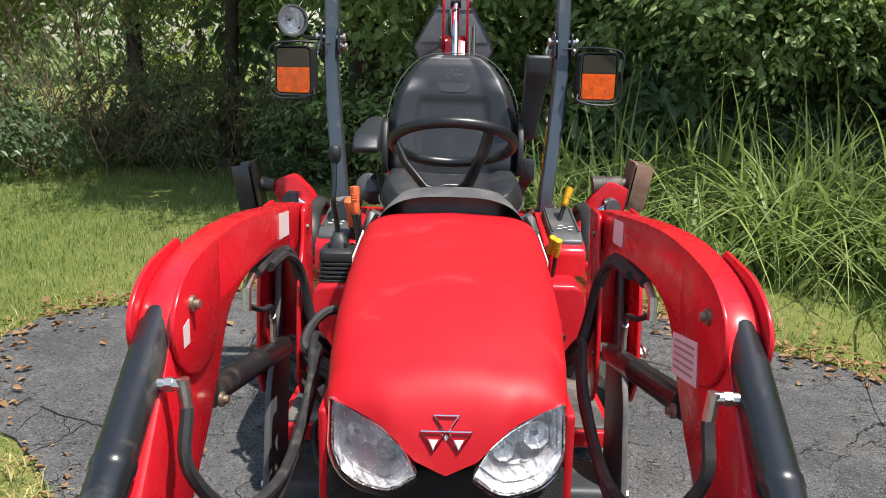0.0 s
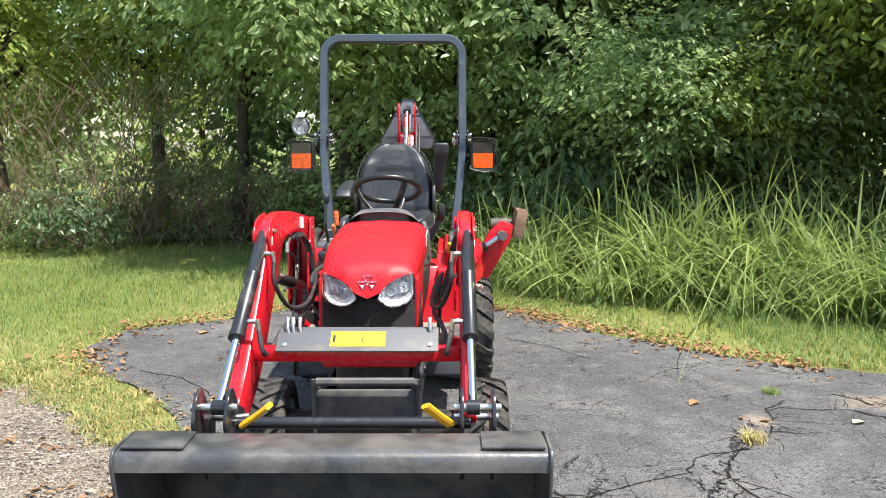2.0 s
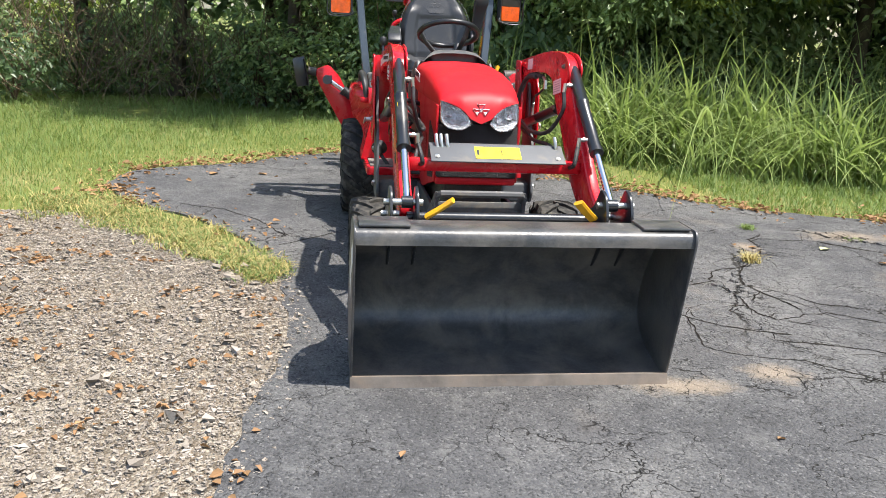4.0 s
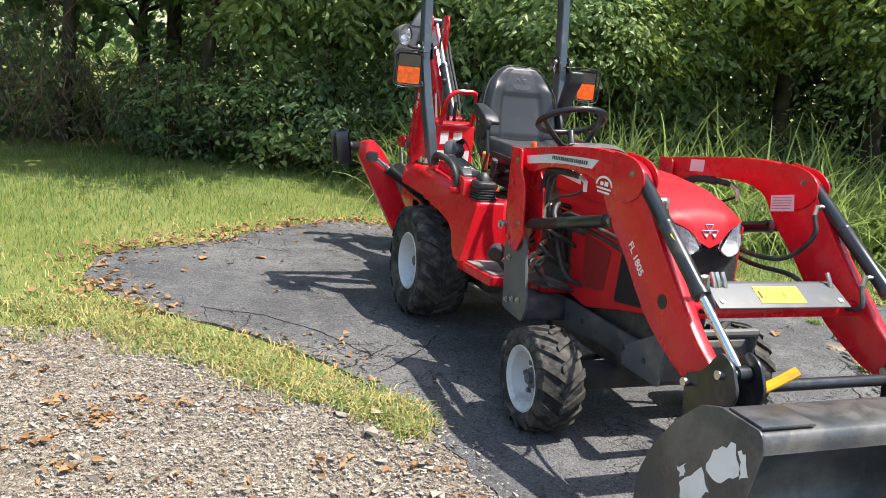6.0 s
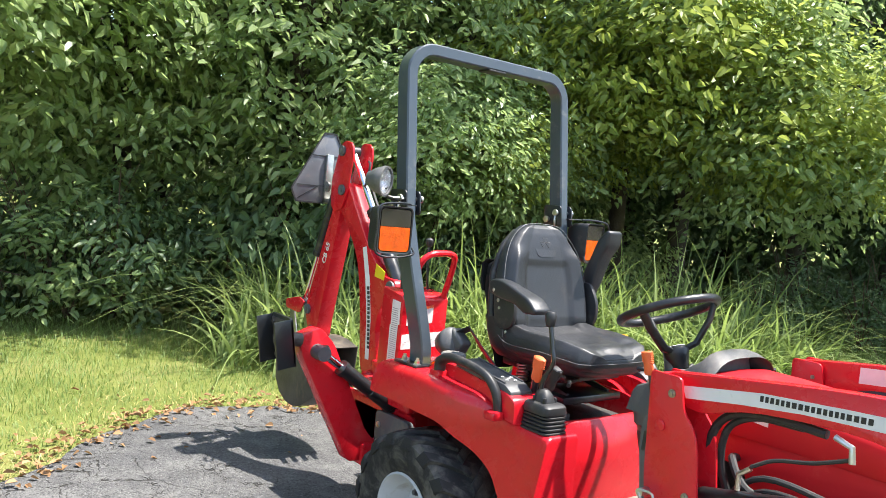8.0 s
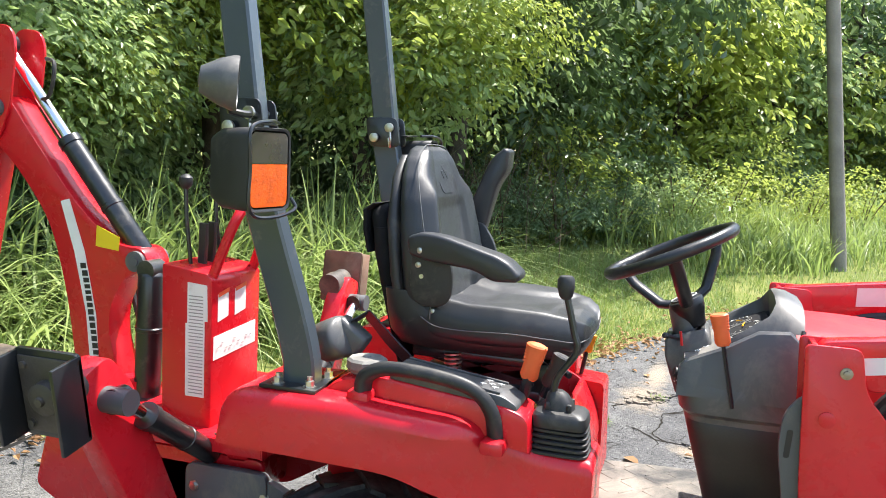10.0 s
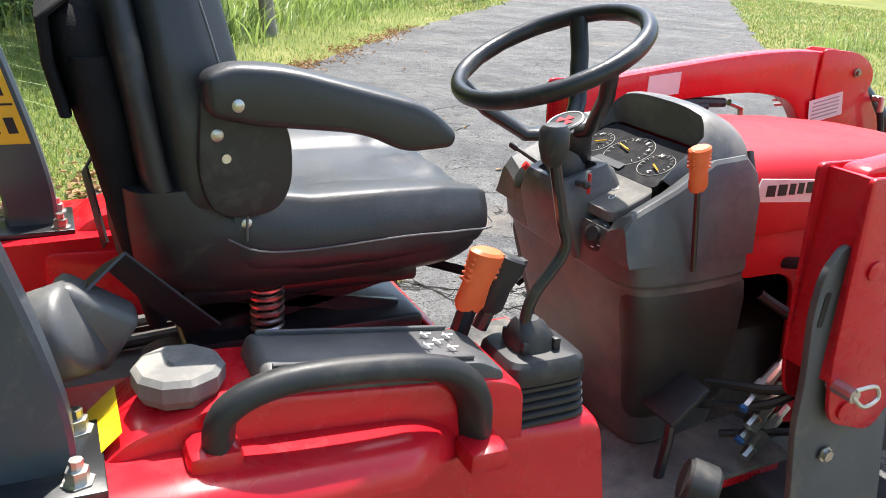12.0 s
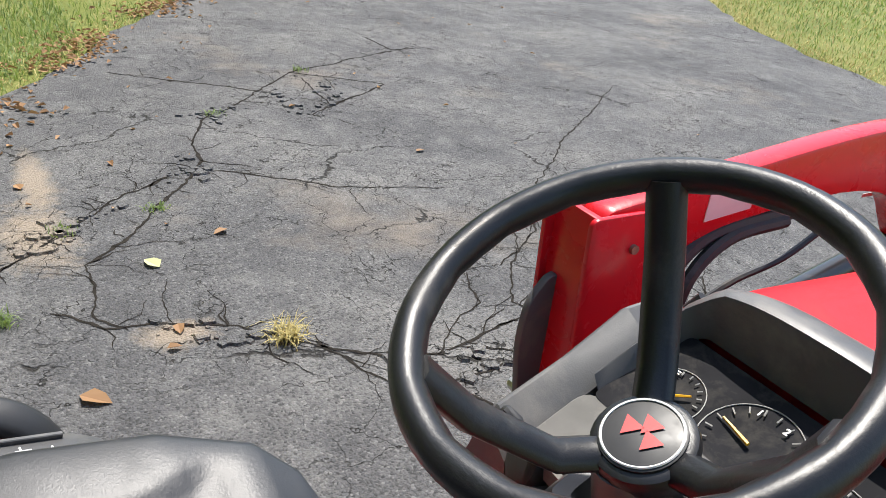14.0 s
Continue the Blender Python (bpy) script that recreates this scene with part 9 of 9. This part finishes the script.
for sg in (-1, 1):
    bm = B()
    x = HX + sg * 0.0555
    prism(bm, [(2.72, 1.30), (2.755, 1.29), (2.70, 1.12), (2.655, 0.92), (2.635, 0.70), (2.60, 0.70), (2.615, 0.92), (2.66, 1.13)], x, x + sg * 0.0015, 0)
    st = part("name_strip", bm, WHITE_STICKER, bo, "white strip with dark bars")
    bm = B()
    rr = random.Random(6)
    q = 0.0
    while q < 0.33:
        w = rr.uniform(0.012, 0.02)
        z = 1.09 - q
        y = 2.655 - 0.06 * max(0.0, 1 - (z - 0.72) / 0.37) ** 0.8 + 0.012
        prism(bm, [(y - 0.012, z), (y + 0.010, z - 0.002), (y + 0.008, z - w - 0.002), (y - 0.014, z - w)], x + sg * 0.0015, x + sg * 0.0025, 0)
        q += w + 0.006
    pieces("word_bar", bm, INK, st)
    bm = B()
    prism(bm, [(2.61, 1.22), (2.52, 1.185), (2.525, 1.14), (2.615, 1.15)], x, x + sg * 0.0015, 0)
    part("dealer_sticker", bm, YELLOW_STICKER, bo)
bm = B()
for sg in (-1, 1):
    x = HX + sg * 0.055
    for y, z in ((3.0, 1.59), (2.455, 1.112), (2.47, 0.62)):
        disc_rings(bm, [(0, 0.034), (0.014, 0.034), (0.015, 0.016), (0.019, 0.016)], (x, y, z), (sg, 0, 0), 18)
pieces("pivot_pin", bm, FRAME_GREY, bo)
bm = B()
for x in (HX - 0.070, HX + 0.058):
    prism(bm, rounded([(2.92, 1.80), (2.94, 1.86), (3.03, 1.87), (3.07, 1.82), (3.13, 1.64), (3.12, 1.50), (3.08, 1.46), (3.0, 1.48), (2.95, 1.60)], 0.035), x, x + 0.012, 0.003)
prism(bm, rounded([(3.10, 1.62), (3.115, 1.50), (3.325, 0.92), (3.33, 0.82), (3.27, 0.69), (3.19, 0.70), (3.185, 0.78), (3.04, 1.44), (3.06, 1.60)], 0.03), HX - 0.05, HX + 0.05, 0.005)
di = part("dipper", bm, RED, hoe, "red dipper arm hanging to the bucket", 30)
letter("CB 65", facing((HX - 0.0515, 3.150, 1.215), (0, -0.3, 0.95), (0, 0.95, 0.3)), 0.052, WHITE_STICKER, di)
bm = B()
for sg in (-1, 1):
    for y, z in ((3.0, 1.59), (3.03, 1.81), (3.16, 1.60), (3.30, 0.86), (3.24, 0.74)):
        disc_rings(bm, [(0, 0.030), (0.012, 0.030), (0.013, 0.014), (0.018, 0.014)], (HX + sg * (0.071 if z > 1.5 else 0.052), y, z), (sg, 0, 0), 18)
pieces("pivot_pin", bm, FRAME_GREY, di)
cylinder(hoe, (HX, 2.455, 1.112), (HX, 3.03, 1.81), 0.55, 0.036, 0.020)
cylinder(hoe, (HX, 3.17, 1.60), (HX, 3.45, 0.88), 0.58, 0.030, 0.016)
cylinder(hoe, (HX - 0.05, 2.40, 1.09), (HX - 0.05, 2.42, 0.60), 0.92, 0.043, 0.02)
bm = B()
for dx in (0.075, 0.10):
    tube(bm, smooth_path([(HX + dx, 2.50, 0.75), (HX + dx, 2.58, 1.0), (HX + dx, 2.64, 1.22), (HX + dx, 2.80, 1.42), (HX + dx, 2.92, 1.56), (HX + dx, 3.0, 1.68)], 6), 0.010, 8)
tube(bm, smooth_path([(HX, 2.86, 1.76), (HX - 0.03, 2.80, 1.74), (HX - 0.03, 2.82, 1.64), (HX, 2.90, 1.62)], 6), 0.007, 7)
pieces("hose", bm, HOSE, hoe)
bm = B()
for sg in (-1, 1):
    prism(bm, rounded([(3.33, 0.90), (3.40, 0.92), (3.56, 0.88), (3.55, 0.83), (3.38, 0.82)], 0.02), HX + sg * 0.058, HX + sg * 0.068, 0.003)
pieces("bucket_link", bm, RED, hoe)
bm = B()
for sg in (-1, 1):
    prism(bm, rounded([(3.53, 0.87), (3.50, 0.70), (3.44, 0.62), (3.40, 0.66), (3.48, 0.86)], 0.015), HX + sg * 0.045, HX + sg * 0.055, 0.003)
pieces("link_arm", bm, STEEL, hoe)
# hoe bucket
bm = B()
out = smooth_path([vec(0, y, z) for y, z in ((3.02, 0.68), (3.24, 0.715), (3.46, 0.675), (3.57, 0.58), (3.60, 0.45), (3.55, 0.32), (3.42, 0.245), (3.25, 0.25), (3.05, 0.36))], 3)
rings = []
for x in (-0.20, -0.1, 0.0, 0.1):
    rings.append([(x, p.y, p.z) for p in out] + [(x, p.y + (3.28 - p.y) * 0.04, p.z + (0.47 - p.z) * 0.04) for p in out[::-1]])
loft(bm, rings)
for x in (-0.208, 0.10):
    prism(bm, [(p.y, p.z) for p in out[::2]], x, x + 0.008, 0.001)


def shrink(bm):
    """The digging bucket's true size and place."""
    for v in bm.verts:
        v.co.x, v.co.y, v.co.z = -0.05 + (v.co.x + 0.05) * 0.82, 3.24 + (v.co.y - 3.30) * 0.88, 0.70 + (v.co.z - 0.70) * 0.90


shrink(bm)
hbk = part("hoe_bucket", bm, MUDDY, hoe, "mud-caked steel digging bucket", 40)
bm = B()
for x in (-0.19, -0.11, -0.03, 0.05):
    prism(bm, [(3.10, 0.335), (3.09, 0.355), (2.95, 0.43), (2.94, 0.42)], x, x + 0.035, 0.002)
shrink(bm)
pieces("tooth", bm, EDGE_STEEL, hbk)
# slow-vehicle triangle, seen from behind
bm = B()
o = rounded([(-0.02, 1.915), (-0.10, 1.915), (-0.29, 1.575), (-0.255, 1.50), (0.135, 1.50), (0.17, 1.575)], 0.008)
prism(bm, [(x + 0.005, z) for x, z in o], 3.30, 3.304, 0.001, "y")
GREY_SHEET = mat("grey_sheet_back", (0.13, 0.135, 0.15), 0.45, metal=0.3, vary=0.15, scale=8, dirt=(0.22, 0.21, 0.2), dirt_amount=0.3, dirt_scale=14)
tri = part("slow_vehicle_sign", bm, GREY_SHEET, hoe, "grey back of a triangular slow-vehicle sign")
bm = B()
for (a, b), (c, d) in zip(o, o[1:] + o[:1]):
    strip(bm, [(a + 0.005, 3.298, b), (c + 0.005, 3.298, d)], 0.008, 0.006, (0, 1, 0))
for z in (1.60, 1.78):
    strip(bm, [(-0.25 if z < 1.7 else -0.16, 3.298, z), (0.14 if z < 1.7 else 0.05, 3.298, z)], 0.004, 0.004, (0, 1, 0))
strip(bm, [(-0.24, 3.298, 1.52), (-0.11, 3.298, 1.60)], 0.004, 0.004, (0, 1, 0))
pieces("sign_rim", bm, BLACK_PLASTIC, tri)
bm = B()
box(bm, (-0.075, 3.275, 1.50), (-0.030, 3.298, 1.79), 0.004)
box(bm, (-0.075, 3.18, 1.50), (-0.005, 3.298, 1.53), 0.004)
part("sign_bracket", bm, STEEL, tri)
# stabilizers, swung up
LEG_CYLINDERS = []
for sg in (-1, 1):
    bm = B()
    prism(bm, rounded([(sg * 0.36, 0.44), (sg * 0.40, 0.36), (sg * 0.50, 0.36), (sg * 0.78, 0.86), (sg * 0.80, 0.94), (sg * 0.70, 0.98), (sg * 0.62, 0.90), (sg * 0.42, 0.50)], 0.03), 1.99, 2.06, 0.006, "y")
    sa = part("stabilizer", bm, RED, hoe, "red stabilizer leg folded upward")
    LEG_CYLINDERS.append(cylinder(hoe, (sg * 0.30, 1.965, 0.60), (sg * 0.70, 1.965, 0.875), 0.75, 0.032, 0.018))
    bm = B()
    disc_rings(bm, [(-0.08, 0.032), (0.08, 0.032)], (sg * 0.71, 2.0, 0.875), (0, 1, 0), 18)
    part("pad_pivot", bm, FRAME_GREY, sa)
    bm = B()
    m = Matrix.Translation((-0.86, 2.0, 0.93) if sg < 0 else (0.79, 2.07, 0.96)) @ Matrix.Rotation(radians(sg * 10), 4, "Y")
    prism(bm, rounded([(-0.085, -0.105), (0.085, -0.105), (0.085, 0.105), (-0.085, 0.105)], 0.015), -0.012, 0.0, 0.002)
    for y in (-0.085, 0.075):
        box(bm, (-0.085, y, -0.100), (0.0, y + 0.01, 0.100), 0.003)
    bmesh.ops.transform(bm, matrix=m @ Matrix.Rotation(0 if sg < 0 else math.pi, 4, "Z"), verts=bm.verts)
    pd = part("stabilizer_pad", bm, BLACK_PAINT if sg < 0 else RUSTY, sa, "scuffed steel stabilizer pad")
    if sg < 0:
        bm = B()
        box(bm, (-0.018, -0.073, -0.09), (-0.0125, 0.073, 0.09), 0.002)
        disc_rings(bm, [(0, 0.040), (0.022, 0.038), (0.026, 0.030), (0.028, 0.012), (0.036, 0.010)], (-0.016, 0, 0.0), (-1, 0, 0), 20)
        for y, z in ((-0.055, -0.07), (0.055, -0.07), (-0.055, 0.07), (0.055, 0.07)):
            bolt(bm, (-0.017, y, z), (-1, 0, 0), 0.009, 0.009)
        bmesh.ops.transform(bm, matrix=m, verts=bm.verts)
        part("pad_hub", bm, MUDDY, pd, "muddy hub inside the pad")
    bm = B()
    if sg < 0:
        disc_rings(bm, [(0, 0.030), (0.055, 0.030), (0.062, 0.024)], (-0.79, 2.0, 0.925), (sg, 0, 0.1), 18)
    else:
        disc_rings(bm, [(0, 0.045), (0.055, 0.045), (0.06, 0.040), (0.125, 0.040), (0.13, 0.028), (0.15, 0.026)], (0.635, 2.05, 0.945), (sg, 0, 0.1), 18)
    part("pad_boss", bm, MUDDY, sa)

# the boom stands swung slightly to one side
for ob in hoe.children:
    if ob.name.split(".")[0] in ("boom", "dipper", "hose", "bucket_link", "link_arm", "hoe_bucket", "slow_vehicle_sign") or (ob.name.startswith("cylinder") and ob not in LEG_CYLINDERS):
        ob.location = (0.05, -0.04, -0.02)
# dark side plates under the step
for x0, ys, zs in ((-0.345, (1.60, 1.80, 1.80, 1.60), (0.34, 0.34, 0.58, 0.50)), (-0.352, (1.76, 2.02, 2.02, 1.76), (0.30, 0.30, 0.585, 0.585))):
    bm = B()
    prism(bm, rounded(list(zip(ys, zs)), 0.03), x0, x0 + 0.03, 0.004)
    sp = part("side_plate", bm, FRAME_GREY, hoe, "dark grey side plate with faded stickers")
    bm = B()
    yc = sum(ys) / 4 - 0.01
    prism(bm, [(yc - 0.03, 0.40), (yc + 0.03, 0.40), (yc + 0.03, 0.49), (yc - 0.03, 0.49)], x0 - 0.0003, x0 - 0.0012, 0)
    part("part_sticker", bm, PINK_STICKER, sp)
    bm = B()
    for k in range(3):
        bolt(bm, (x0, ys[1] - 0.03, 0.36 + 0.08 * k), (-1, 0, 0), 0.011, 0.009)
    pieces("plate_bolt", bm, STEEL, sp)
